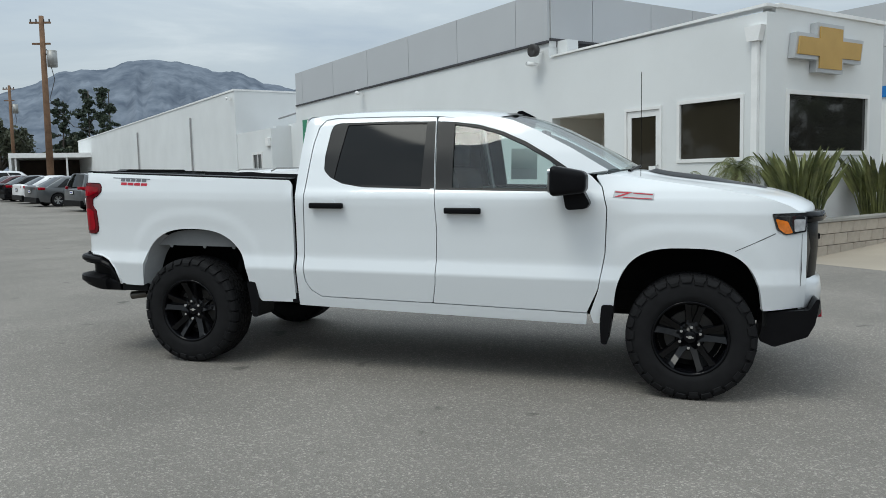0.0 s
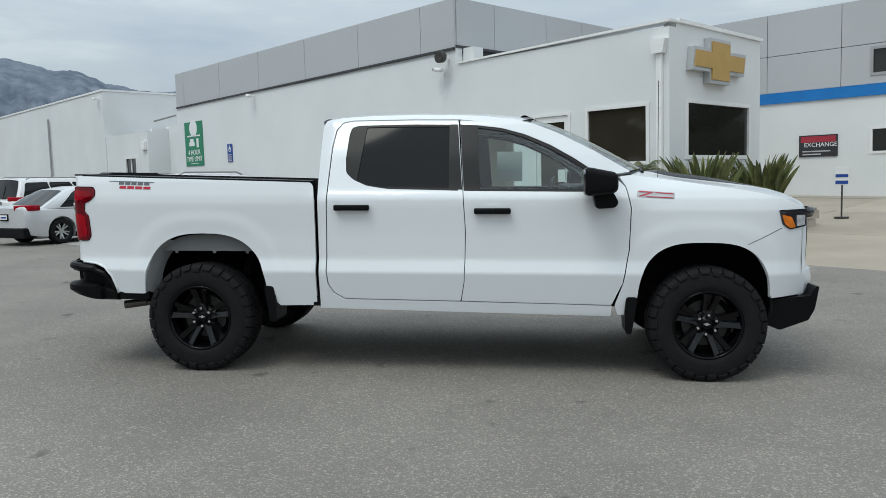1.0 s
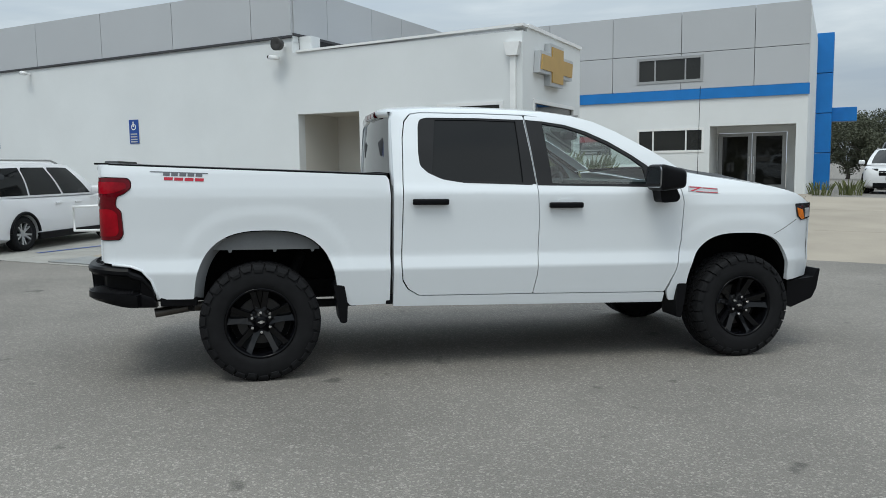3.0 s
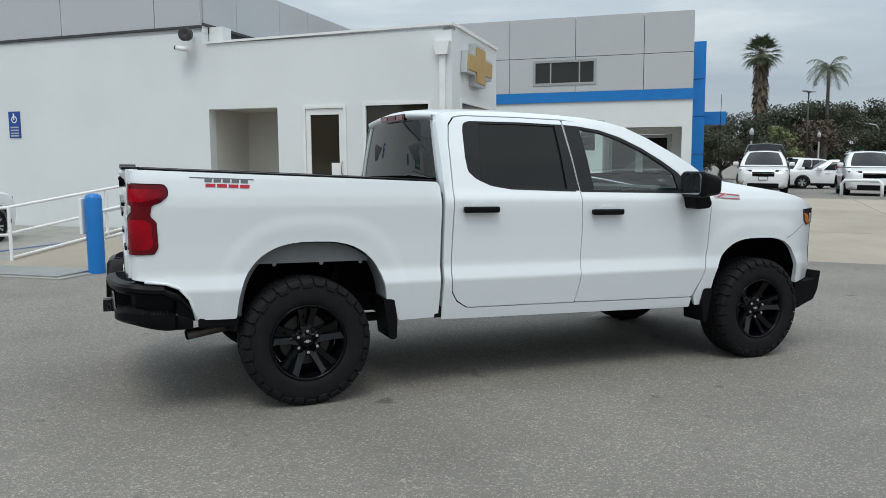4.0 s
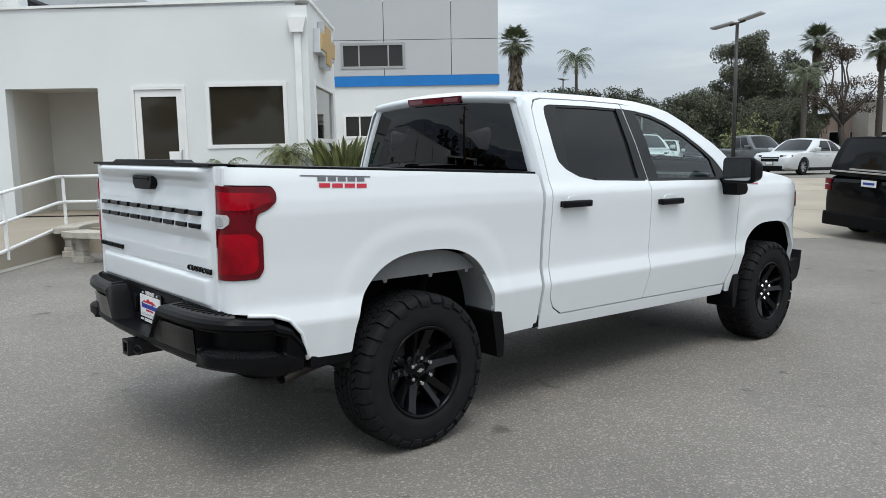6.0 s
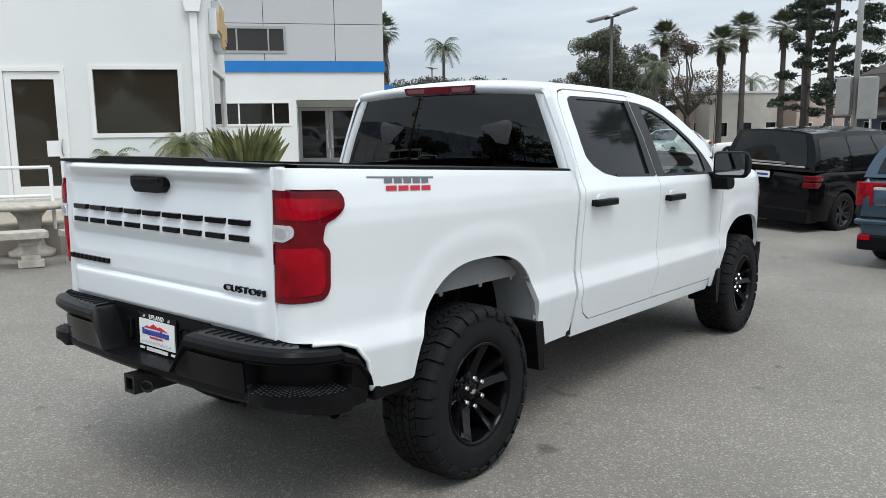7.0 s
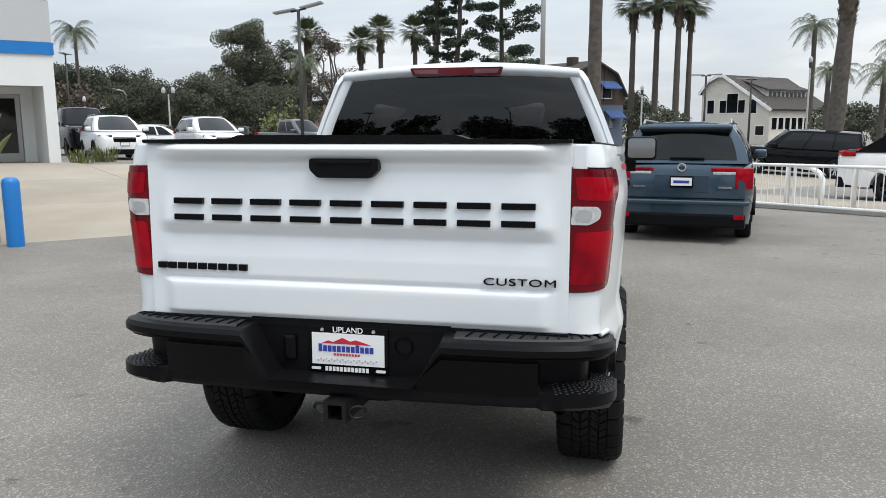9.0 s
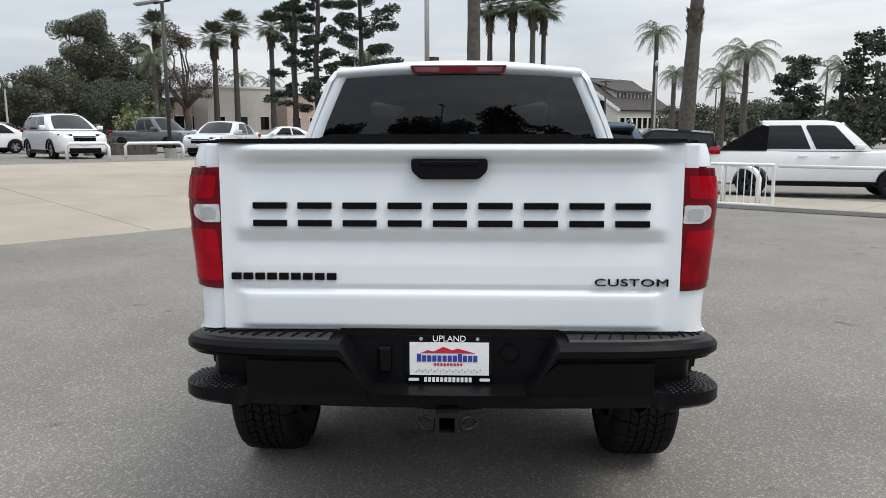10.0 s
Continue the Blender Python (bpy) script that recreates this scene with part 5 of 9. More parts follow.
dense = bumper_path()
full = [Vector((p.x, -p.y)) for p in dense] + [p.copy() for p in dense[-2::-1]]
norms = []
for i, p in enumerate(full):
    d = (full[min(i + 1, len(full) - 1)] - full[max(i - 1, 0)]).normalized()
    nrm = Vector((d.y, -d.x))
    if nrm.dot(p - Vector((-0.3, 0))) < 0:
        nrm = -nrm
    norms.append(nrm)
END_X, END_Z = [-0.86, -0.84, -0.765, -0.705, -0.675], [0.846, 0.822, 0.790, 0.706, 0.60]
rows_ = []
for p, nrm in zip(full, norms):
    ay = abs(p.y)
    notch = ease(0.370, 0.262, ay)
    top = T_BUMP - 0.178 * notch
    if p.x > -0.86:
        top = float(np.interp(p.x, END_X, END_Z)) + 0.004
    bot = 0.594 - 0.055 * sstep(-1.12, -0.82, p.x)
    pocket = sstep(0.700, 0.716, ay) * sstep(-0.785, -0.80, p.x)
    lip = sstep(0.66, 0.84, ay) * pocket
    low = 0.02 * sstep(-1.10, -0.85, p.x)
    sec = [(-0.13, T_BUMP), (-0.035, T_BUMP - 0.006), (-0.012, T_BUMP - 0.012), (0.0, T_BUMP - 0.028), (-0.001, T_BUMP - 0.050), (-0.012, T_BUMP - 0.060), (-0.020, T_BUMP - 0.062), (-0.024, 0.774),
           (-0.026 - 0.066 * pocket, 0.768), (-0.034 - 0.062 * pocket, 0.682), (-0.038 + 0.030 * lip, 0.669), (-0.036 + 0.044 * lip, 0.664), (-0.034 + 0.042 * lip, 0.622)]
    base = 0.654 if ay < 0.5 else 0.60
    out = []
    for o, z in sec:
        if ay < 0.5 or p.x > -0.86:
            z = base + (z - base) * (top - base) / (T_BUMP - base) if z > base else z
        out.append((o, z - low))
    out += [(-0.045 + 0.03 * pocket, bot + 0.012), (-0.08, bot), (-0.16, bot)]
    rows_.append([(p.x + nrm.x * o, p.y + nrm.y * o, z) for o, z in out])
bumper = strip_grid("rear_bumper", rows_, M_black_plastic, pickup, "black moulded rear bumper with corner steps")
bumper.matrix_local = pose(0, 0, -0.017)
bumper.data.set_sharp_from_angle(angle=radians(32))
for ob_rows, nm in ((rows_[0], "bumper_end"), (rows_[-1], "bumper_end")):
    bm = bmesh.new()
    bm.faces.new([bm.verts.new(p) for p in ob_rows])
    part(nm, bm, M_black_plastic, bumper)
for sg in (-1, 1):
    pts = [(p, n_) for p, n_ in zip(full, norms) if p.y * sg > 0]
    pad_pts = [(p, n_) for p, n_ in pts if abs(p.y) > 0.40 and p.x < -1.03]
    pad_rows = [[(p.x + n_.x * o, p.y + n_.y * o, z) for o, z in ((-0.118, T_BUMP - 0.001), (-0.112, T_BUMP + 0.005), (-0.046, T_BUMP + 0.001), (-0.040, T_BUMP - 0.006))] for p, n_ in pad_pts]
    pad = strip_grid("step_pad", pad_rows, M_pad, bumper, "ribbed step pad", smooth=False)
    for k in range(2, len(pad_pts) - 4, 5):
        (p, n_), (p2, n2) = pad_pts[k], pad_pts[k + 2]
        bm = bmesh.new()
        e_ = (p2 - p).normalized() * 0.006
        q0, q1 = p + n_ * -0.105, p2 + n2 * -0.05
        lo4 = [bm.verts.new((v.x, v.y, T_BUMP + z)) for v, z in ((q0, 0.004), (q0 + e_, 0.004), (q1 + e_, 0.0), (q1, 0.0))]
        hi4 = [bm.verts.new((v.x, v.y, T_BUMP + z)) for v, z in ((q0 + e_ * 0.3, 0.011), (q0 + e_ * 0.7, 0.011), (q1 + e_ * 0.7, 0.007), (q1 + e_ * 0.3, 0.007))]
        bm.faces.new(hi4)
        for j in range(4):
            bm.faces.new((lo4[j - 1], lo4[j], hi4[j], hi4[j - 1]))
        bmesh.ops.recalc_face_normals(bm, faces=bm.faces[:])
        part("rib", bm, M_black_plastic, pad)
    bm = bmesh.new()
    tread_pts = [(p, n_) for p, n_ in pts if abs(p.y) > 0.75 and p.x < -0.83]
    for k, (p, n_) in enumerate(tread_pts):
        if k % 2:
            continue
        for j in range(5):
            o = -0.084 + j * 0.018 + (0.009 if k % 4 else 0)
            z = 0.683 - 0.02 * sstep(-1.10, -0.85, p.x) - 0.013 * (o + 0.096) / 0.088
            c = Vector((p.x + n_.x * o, p.y + n_.y * o, z))
            vs = [bm.verts.new(c + Vector(d)) for d in ((0.007, 0, 0), (0, 0.007, 0), (-0.007, 0, 0), (0, -0.007, 0))]
            tp = bm.verts.new(c + Vector((0, 0, 0.003)))
            for j2 in range(4):
                bm.faces.new((vs[j2 - 1], vs[j2], tp))
    part("corner_step", bm, M_pad, bumper, "knurled corner step")
    # painted lip where the bed side meets the bumper's end
    lip_pts = []
    for (u, z), (du, dz) in zip(BED_REAR[:-1], ((-0.006, 0.0), (-0.006, -0.001), (-0.005, -0.003), (-0.003, -0.005), (-0.001, -0.006), (0.0, -0.006))):
        q_ = skin(u + du, z + dz, -0.003)
        lip_pts.append((q_.x, sg * abs(q_.y), q_.z))
    part("bed_lip", tube(bmesh.new(), lip_pts, 0.010, 8), M_paint, pickup, "", True)
    # gloss panel between the centre notch and the corner pocket
    ins = []
    for p, n_ in pts:
        if 0.278 < abs(p.y) < 0.705:
            up = 0.654 + (0.770 - 0.654) * (1 - 0.85 * ease(0.370, 0.262, abs(p.y)))
            ins.append([(p.x + n_.x * o, p.y + n_.y * o, z) for o, z in ((-0.016, up), (-0.020, up - 0.008), (-0.028, 0.657), (-0.032, 0.650))])
    strip_grid("bumper_insert", ins, M_black_gloss, bumper, "gloss black lower bumper panel")
# plate recess, plate and its frame
part("plate_recess", boxes((-1.052, -1.00, -0.38, 0.38, 0.650, 0.846)), M_black_plastic, pickup)
part("gate_sill", boxes((-1.056, -1.0, -0.79, 0.79, 0.818, 0.838)), M_black_plastic, pickup)
plate = part("dealer_plate", boxes((-1.125, -1.113, -0.152, 0.152, 0.672, 0.848), bev=0.003), M_black_gloss, pickup, "white dealer plate in a black frame")
plate.matrix_local = pose(0.064, 0, -0.021)
part("plate_face", boxes((-1.129, -1.124, -0.138, 0.138, 0.705, 0.822)), M_white_print, plate)
for k in range(12):
    hh_ = 0.014 if k in (0, 8) else 0.011
    part("plate_print", boxes((-1.131, -1.128, 0.098 - k * 0.0178, 0.112 - k * 0.0178, 0.754, 0.754 + 2 * hh_)), M_plate_blue, plate)
bm = bmesh.new()
prism(bm, [(-0.09, 0.784), (0.10, 0.784), (0.075, 0.795), (0.055, 0.790), (0.02, 0.807), (-0.01, 0.795), (-0.03, 0.801), (-0.06, 0.793)], -1.131, -1.128, axis="x")
part("plate_print", bm, M_decal_red, plate)
for k in range(9):
    part("plate_print", boxes((-1.131, -1.128, 0.046 - k * 0.0115, 0.054 - k * 0.0115, 0.740, 0.748)), M_decal_red, plate)
for k in range(22):
    part("plate_print", boxes((-1.131, -1.128, 0.112 - k * 0.0106, 0.117 - k * 0.0106, 0.716 + 0.006 * (k % 2), 0.722 + 0.006 * (k % 2))), M_pale_print, plate)
for k in range(12):
    part("plate_print", boxes((-1.128, -1.124, 0.078 - k * 0.0142, 0.088 - k * 0.0142, 0.680, 0.696)), M_white_print, plate)
for sg in (-1, 1):
    part("plate_screw", lathe(bmesh.new(), [(0.0, -1.1305), (0.006, -1.1305), (0.007, -1.126)], 10, "x", (0, sg * 0.098, 0.834)), M_silver, plate)
    bm = bmesh.new()
    prism(bm, [(sg * 0.108, 0.683), (sg * 0.140, 0.683), (sg * 0.143, 0.688), (sg * 0.140, 0.693), (sg * 0.108, 0.693), (sg * 0.105, 0.688)], -1.128, -1.124, axis="x")
    part("plate_print", bm, M_white_print, plate)
lettering("UPLAND", 0.030, M_white_print, plate, Matrix(((0, 0, -1, -1.127), (-1, 0, 0, 0), (0, 1, 0, 0.8345), (0, 0, 0, 1))), 0.001)
bm = lathe(bmesh.new(), [(0.034, -1.128), (0.034, -1.118), (0.028, -1.116), (0.028, -1.122), (0.0, -1.122)], 20, "x", (0, -0.21, 0.775))
part("lamp_plug", bm, M_black_plastic, pickup).matrix_local = pose(0.066, 0, -0.01)
part("socket_cover", boxes((-1.135, -1.108, 0.20, 0.252, 0.70, 0.80), bev=0.012), M_black_gloss, pickup, "trailer socket cover").matrix_local = pose(0.066, 0, -0.012)
hitch = part("hitch_receiver", wall_sheet(-0.036, 0.044, 0.512, 0.592, -1.200, -0.9, ((-0.022, 0.030, 0.526, 0.578),), swap=True), M_black_satin, pickup, "black square hitch receiver")
part("hitch_bar", boxes((-1.05, -0.95, -0.5, 0.5, 0.56, 0.63), bev=0.01), M_under, pickup)
for sg in (-1, 1):
    ring = [(-1.16 + 0.012 * math.cos(a_), 0.004 + sg * (0.070 + 0.028 * math.cos(a_)), 0.545 + 0.022 * math.sin(a_)) for a_ in [k * math.pi / 7 for k in range(15)]]
    part("chain_loop", tube(bmesh.new(), ring, 0.006, 6), M_black_satin, pickup, "steel safety chain loop", True)
bm = tube(bmesh.new(), [(-0.25, -0.66, 0.505), (-0.50, -0.70, 0.490), (-0.72, -0.745, 0.462)], 0.033, 14, cap=False)
part("exhaust_pipe", bm, M_exhaust, pickup, "dark steel exhaust tip", True)

# underside
part("frame_rail", boxes((-0.85, 4.2, -0.50, -0.38, 0.50, 0.64), bev=0.01), M_under, pickup)
part("frame_rail", boxes((-0.85, 4.2, 0.38, 0.50, 0.50, 0.64), bev=0.01), M_under, pickup)
part("floor_pan", boxes((0.95, 3.2, -0.88, 0.88, 0.52, 0.58)), M_under, pickup)
part("engine_block", boxes((3.0, 4.3, -0.42, 0.42, 0.45, 1.2)), M_under, pickup)
part("gearbox", boxes((1.2, 3.0, -0.22, 0.22, 0.40, 0.58), bev=0.05), M_under, pickup)
part("fuel_tank", boxes((0.95, 2.2, 0.40, 0.82, 0.42, 0.55), bev=0.04), M_under, pickup)
part("spare_wheel", lathe(bmesh.new(), [(0.0, 0.50), (0.36, 0.50), (0.38, 0.56), (0.36, 0.66), (0.0, 0.66)], 24, "z", (-0.55, 0, 0)), M_under, pickup, "", True)
bm = tube(bmesh.new(), [(0, -0.72, 0.40), (0, 0.72, 0.40)], 0.055, 12)
lathe(bm, [(0.0, -0.16), (0.12, -0.12), (0.16, 0), (0.12, 0.12), (0.0, 0.16)], 16, "x", (0, 0.05, 0.40))
part("rear_axle", bm, M_under, pickup, "", True)
for sg in (-1, 1):
    part("leaf_spring", boxes((-0.6, 0.7, sg * 0.55 - 0.035, sg * 0.55 + 0.035, 0.44, 0.49)), M_under, pickup)
    bm = tube(bmesh.new(), [(0.12, sg * 0.62, 0.42), (0.30, sg * 0.60, 0.86)], 0.035, 10)
    part("shock_absorber", bm, M_under, pickup, "", True)

# cab interior
part("dashboard", boxes((2.75, 3.15, -0.80, 0.80, 1.05, 1.40), bev=0.05), M_dash, pickup)
for sg in (-1, 1):
    for bx in (1.95, 1.08):
        seat = part("seat", boxes((bx, bx + 0.52, sg * 0.40 - 0.27, sg * 0.40 + 0.27, 0.80, 0.98), bev=0.05), M_seat, pickup, "black cloth seat")
        bm = bmesh.new()
        box(bm, bx - 0.05, bx + 0.12, sg * 0.40 - 0.26, sg * 0.40 + 0.26, 0.95, 1.52, 0.06)
        for v in bm.verts:
            v.co.x -= (v.co.z - 0.95) * 0.22
        part("backrest", bm, M_seat, seat, "", True)
        part("headrest", boxes((bx - 0.17, bx - 0.06, sg * 0.40 - 0.13, sg * 0.40 + 0.13, 1.54, 1.72), bev=0.04), M_seat, seat, "", True)
bm = bmesh.new()
lathe(bm, [(0.19 + 0.016 * math.cos(a), 0.016 * math.sin(a)) for a in [2 * math.pi * k / 8 for k in range(9)]], 28, "z")
box(bm, -0.05, 0.05, -0.18, 0.18, -0.02, 0.01, 0.01)
bmesh.ops.transform(bm, matrix=pose(2.62, 0.40, 1.28, 0, -65, 0), verts=bm.verts[:])
part("steering_wheel", bm, M_dash, pickup, "black steering wheel", True)
part("headliner", boxes((1.0, 2.4, -0.66, 0.66, 1.86, 1.875)), M_headliner, pickup)
part("window_sticker", boxes((2.18, 2.42, 0.872, 0.876, 1.42, 1.70)), M_white_print, pickup, "white paper price sheet in the window")
part("mirror_inside", boxes((2.62, 2.66, -0.12, 0.12, 1.74, 1.81), bev=0.015), M_dash, pickup)
part("antenna", tube(bmesh.new(), [(3.405, -0.80, 1.43), (3.395, -0.81, 2.14)], 0.0022, 6), M_black_plastic, pickup)
bm = bmesh.new()
prism(bm, [(2.56, 1.915), (2.38, 1.925), (2.42, 1.965), (2.45, 1.970)], -0.03, 0.03)
part("roof_antenna", bm, M_black_gloss, pickup)


# wheels
def wheel_parts():
    """Meshes of one wheel, axis along y, outer face towards -y."""
    R, H = 0.413, 0.138
    tyre = bmesh.new()
    prof = [(0.238, -H + 0.02), (0.250, -H + 0.004), (0.285, -H - 0.002), (0.330, -H - 0.004), (0.365, -H + 0.004), (0.388, -H + 0.014), (0.398, -H + 0.035), (0.402, -0.06), (0.403, 0),
            (0.402, 0.06), (0.398, H - 0.035), (0.388, H - 0.014), (0.365, H - 0.004), (0.330, H + 0.004), (0.250, H - 0.004), (0.238, H - 0.02)]
    lathe(tyre, prof, 64, "y")
    tread = bmesh.new()

    def block(corners, r0=0.394, r1=R, taper=0.9):
        """A tread block over four (angle, y) corners."""
        ca, cy = sum(c[0] for c in corners) / 4, sum(c[1] for c in corners) / 4
        lo = [tread.verts.new((r0 * math.cos(q), y, r0 * math.sin(q))) for q, y in corners]
        hi = []
        for q, y in corners:
            q, y = ca + (q - ca) * taper, cy + (y - cy) * taper
            rr = r1 - 0.35 * max(0.0, abs(y) - 0.085) ** 1.6
            hi.append(tread.verts.new((rr * math.cos(q), y, rr * math.sin(q))))
        tread.faces.new(hi)
        for j in range(4):
            tread.faces.new((lo[j - 1], lo[j], hi[j], hi[j - 1]))

    def shoulder(a0, a1, sg, foot):
        """A shoulder block that runs over the edge and down the sidewall."""
        prof_ = [(0.078, R), (0.104, R - 0.001), (0.124, R - 0.007), (0.137, R - 0.020), (0.1445, R - 0.036), (H + 0.0075, foot + 0.004), (H + 0.001, foot)]
        am = (a0 + a1) / 2
        top_, low_ = [], []
        for k_, (yy, rr) in enumerate(prof_):
            pull = 1.0 if k_ < 4 else (0.80 if k_ < 6 else 0.7)
            q0, q1 = am + (a0 - am) * pull, am + (a1 - am) * pull
            top_.append([tread.verts.new((rr * math.cos(q), sg * yy, rr * math.sin(q))) for q in (q0, q1)])
            ri, yi = min(rr, 0.394) - (0.008 if k_ < 4 else 0.004), yy - (0.0 if k_ < 3 else 0.010)
            low_.append([tread.verts.new((ri * math.cos(q), sg * yi, ri * math.sin(q))) for q in (am + (q0 - am) * 1.06, am + (q1 - am) * 1.06)])
        for (t0, t1, l0, l1) in zip(top_, top_[1:], low_, low_[1:]):
            tread.faces.new((t0[0], t0[1], t1[1], t1[0]))
            tread.faces.new((t0[0], t1[0], l1[0], l0[0]))
            tread.faces.new((t0[1], t1[1], l1[1], l0[1]))
        tread.faces.new((top_[0][0], top_[0][1], low_[0][1], low_[0][0]))
    n = 30
    for k in range(n):
        a = 2 * math.pi * k / n
        w = 2 * math.pi / n
        for sg in (-1, 1):
            o = 0 if sg < 0 else w / 2
            shoulder(a + o + w * 0.05, a + o + w * 0.92, sg, 0.352 if k % 2 else 0.366)
            block([(a + o + w * 0.00, sg * 0.004), (a + o + w * 0.42, sg * 0.004), (a + o + w * 0.72, sg * 0.038), (a + o + w * 0.26, sg * 0.038)])
            block([(a + o + w * 0.47, sg * 0.004), (a + o + w * 0.95, sg * 0.004), (a + o + w * 1.20, sg * 0.036), (a + o + w * 0.78, sg * 0.036)])
            block([(a + o + w * 0.30, sg * 0.042), (a + o + w * 0.78, sg * 0.042), (a + o + w * 0.50, sg * 0.075), (a + o + w * 0.06, sg * 0.075)])
            block([(a + o + w * 0.84, sg * 0.040), (a + o + w * 1.24, sg * 0.042), (a + o + w * 0.98, sg * 0.075), (a + o + w * 0.56, sg * 0.075)])
    bmesh.ops.recalc_face_normals(tread, faces=tread.faces[:])
    rim = bmesh.new()
    lathe(rim, [(0.232, -H + 0.030), (0.246, -H + 0.012), (0.246, -H + 0.004), (0.238, -H + 0.0), (0.228, -H + 0.010), (0.222, -H + 0.035), (0.212, -0.02), (0.205, 0.10)], 64, "y")
    back = bmesh.new()
    lathe(back, [(0.207, 0.02), (0.10, 0.03), (0.0, 0.03)], 32, "y")
    disc = bmesh.new()
    lathe(disc, [(0.0, -0.012), (0.165, -0.012), (0.165, 0.01)], 32, "y")
    spoke = bmesh.new()
    for k in range(5):
        a = math.pi / 2 + 2 * math.pi * k / 5
        for sg in (-1, 1):
            c, s = math.cos(a), math.sin(a)

            def pt(r, off, y):
                return (c * r - s * off, y, s * r + c * off)
            sec = []
            for r, o, wd, yo, yi in ((0.040, 0.014, 0.030, -0.066, 0.0), (0.075, 0.018, 0.0275, -0.075, -0.01), (0.10, 0.0215, 0.025, -0.081, -0.01), (0.15, 0.031, 0.0225, -0.100, -0.03), (0.195, 0.040, 0.023, -0.121, -0.05), (0.218, 0.044, 0.028, -0.130, -0.06)):
                o *= sg
                lo_, hi_ = (0.020, 0.0) if sg > 0 else (0.0, 0.020)
                sec.append([spoke.verts.new(pt(r, o - wd, yi)), spoke.verts.new(pt(r, o - wd * 0.97, yo + 0.012 + lo_)), spoke.verts.new(pt(r, o - wd * 0.80, yo + lo_)), spoke.verts.new(pt(r, o + wd * 0.80, yo + hi_)), spoke.verts.new(pt(r, o + wd * 0.97, yo + 0.012 + hi_)), spoke.verts.new(pt(r, o + wd, yi))])
            for p_, q_ in zip(sec, sec[1:]):
                for j in range(5):
                    spoke.faces.new((p_[j], p_[j + 1], q_[j + 1], q_[j]))
        # sunken web between the two arms
        web = [[spoke.verts.new(pt(r, e * wv, y)) for e in (-1, 1)] for r, wv, y in ((0.05, 0.012, -0.050), (0.12, 0.026, -0.046), (0.214, 0.048, -0.064))]
        for p_, q_ in zip(web, web[1:]):
            spoke.faces.new((p_[0], p_[1], q_[1], q_[0]))
    bmesh.ops.recalc_face_normals(spoke, faces=spoke.faces[:])
    hub = bmesh.new()
    lathe(hub, [(0.098, -0.02), (0.096, -0.055), (0.088, -0.064), (0.045, -0.066), (0.040, -0.080), (0.034, -0.084), (0.0, -0.084)], 36, "y")
    nut = bmesh.new()
    lathe(nut, [(0.0135, -0.060), (0.0135, -0.094), (0.010, -0.100), (0.0, -0.101)], 6, "y")
    emb = bmesh.new()
    prism(emb, [(z * 0.9, x * 0.4) for x, z in cross_outline(0.05, 0.05)], -0.0865, -0.084)
    return {"tyre": (finish("tyre", tyre, M_rubber, True), ""), "tread": (finish("tread", tread, M_rubber), "chunky all-terrain tread blocks"), 
            "rim": (finish("rim", rim, M_black_gloss, True), "gloss black rim"), "barrel": (finish("barrel", back, M_under), ""), "brake_disc": (finish("brake_disc", disc, M_dark_steel), ""),
            "spokes": (finish("spokes", spoke, M_wheel_gloss), "five gloss black split spokes"), "hub": (finish("hub", hub, M_black_gloss, True), ""), "nut": (finish("nut", nut, M_chrome), ""), "cap_emblem": (finish("cap_emblem", emb, M_chrome), "")}


WP = wheel_parts()
for wx, sg, turn, steer in ((0.0, -1, -2, 0), (0.0, 1, 60, 0), (3.745, -1, 7, 0), (3.745, 1, 10, 0)):
    wheel = new("wheel", WP["tyre"][0])
    wheel.parent = pickup
    wheel["label"] = "black wheel with an all-terrain tyre"
    wheel.matrix_local = pose(wx, sg * 0.853, 0.408) @ pose(0, 0, 0, 0, 0, 180 if sg > 0 else steer) @ pose(0, 0, 0, 0, turn, 0)
    for nm in ("tread", "rim", "barrel", "brake_disc", "spokes", "hub", "cap_emblem"):
        o = new(nm, WP[nm][0])
        o.parent = wheel
        if WP[nm][1]:
            o["label"] = WP[nm][1]
    for k in range(6):
        a = 2 * math.pi * (k + 0.5) / 6
        o = new("nut", WP["nut"][0])
        o.parent = wheel
        o.matrix_local = pose(0.069 * math.cos(a), 0, 0.069 * math.sin(a))

# ---- parked cars ----
M_car_white = mat("white_car_body", (0.78, 0.78, 0.79), 0.3, var=0.02, coat=0.6)
M_car_blue = mat("slate_blue_car_body", (0.032, 0.060, 0.090), 0.25, 0.4, var=0.05, coat=0.6)
M_car_black = mat("black_car_body", (0.004, 0.004, 0.005), 0.07, var=0.1, coat=0.0, spec=0.22)
M_car_grey = mat("grey_car_body", (0.10, 0.105, 0.11), 0.3, 0.4, var=0.05, coat=0.6)
M_car_red = mat("dark_red_car_body", (0.07, 0.010, 0.014), 0.25, 0.2, var=0.05, coat=0.6)
M_car_silver = mat("silver_car_body", (0.60, 0.61, 0.62), 0.3, 0.3, var=0.04, coat=0.6)
M_car_glass = mat("car_window_glass", (0.006, 0.007, 0.008), 0.03, var=0.2, scale=1.0, spec=0.38)
M_alloy = mat("alloy_wheel", (0.45, 0.46, 0.47), 0.3, 0.8, var=0.05)
M_dark_alloy = mat("dark_alloy_wheel", (0.03, 0.03, 0.032), 0.3, 0.5, var=0.05)


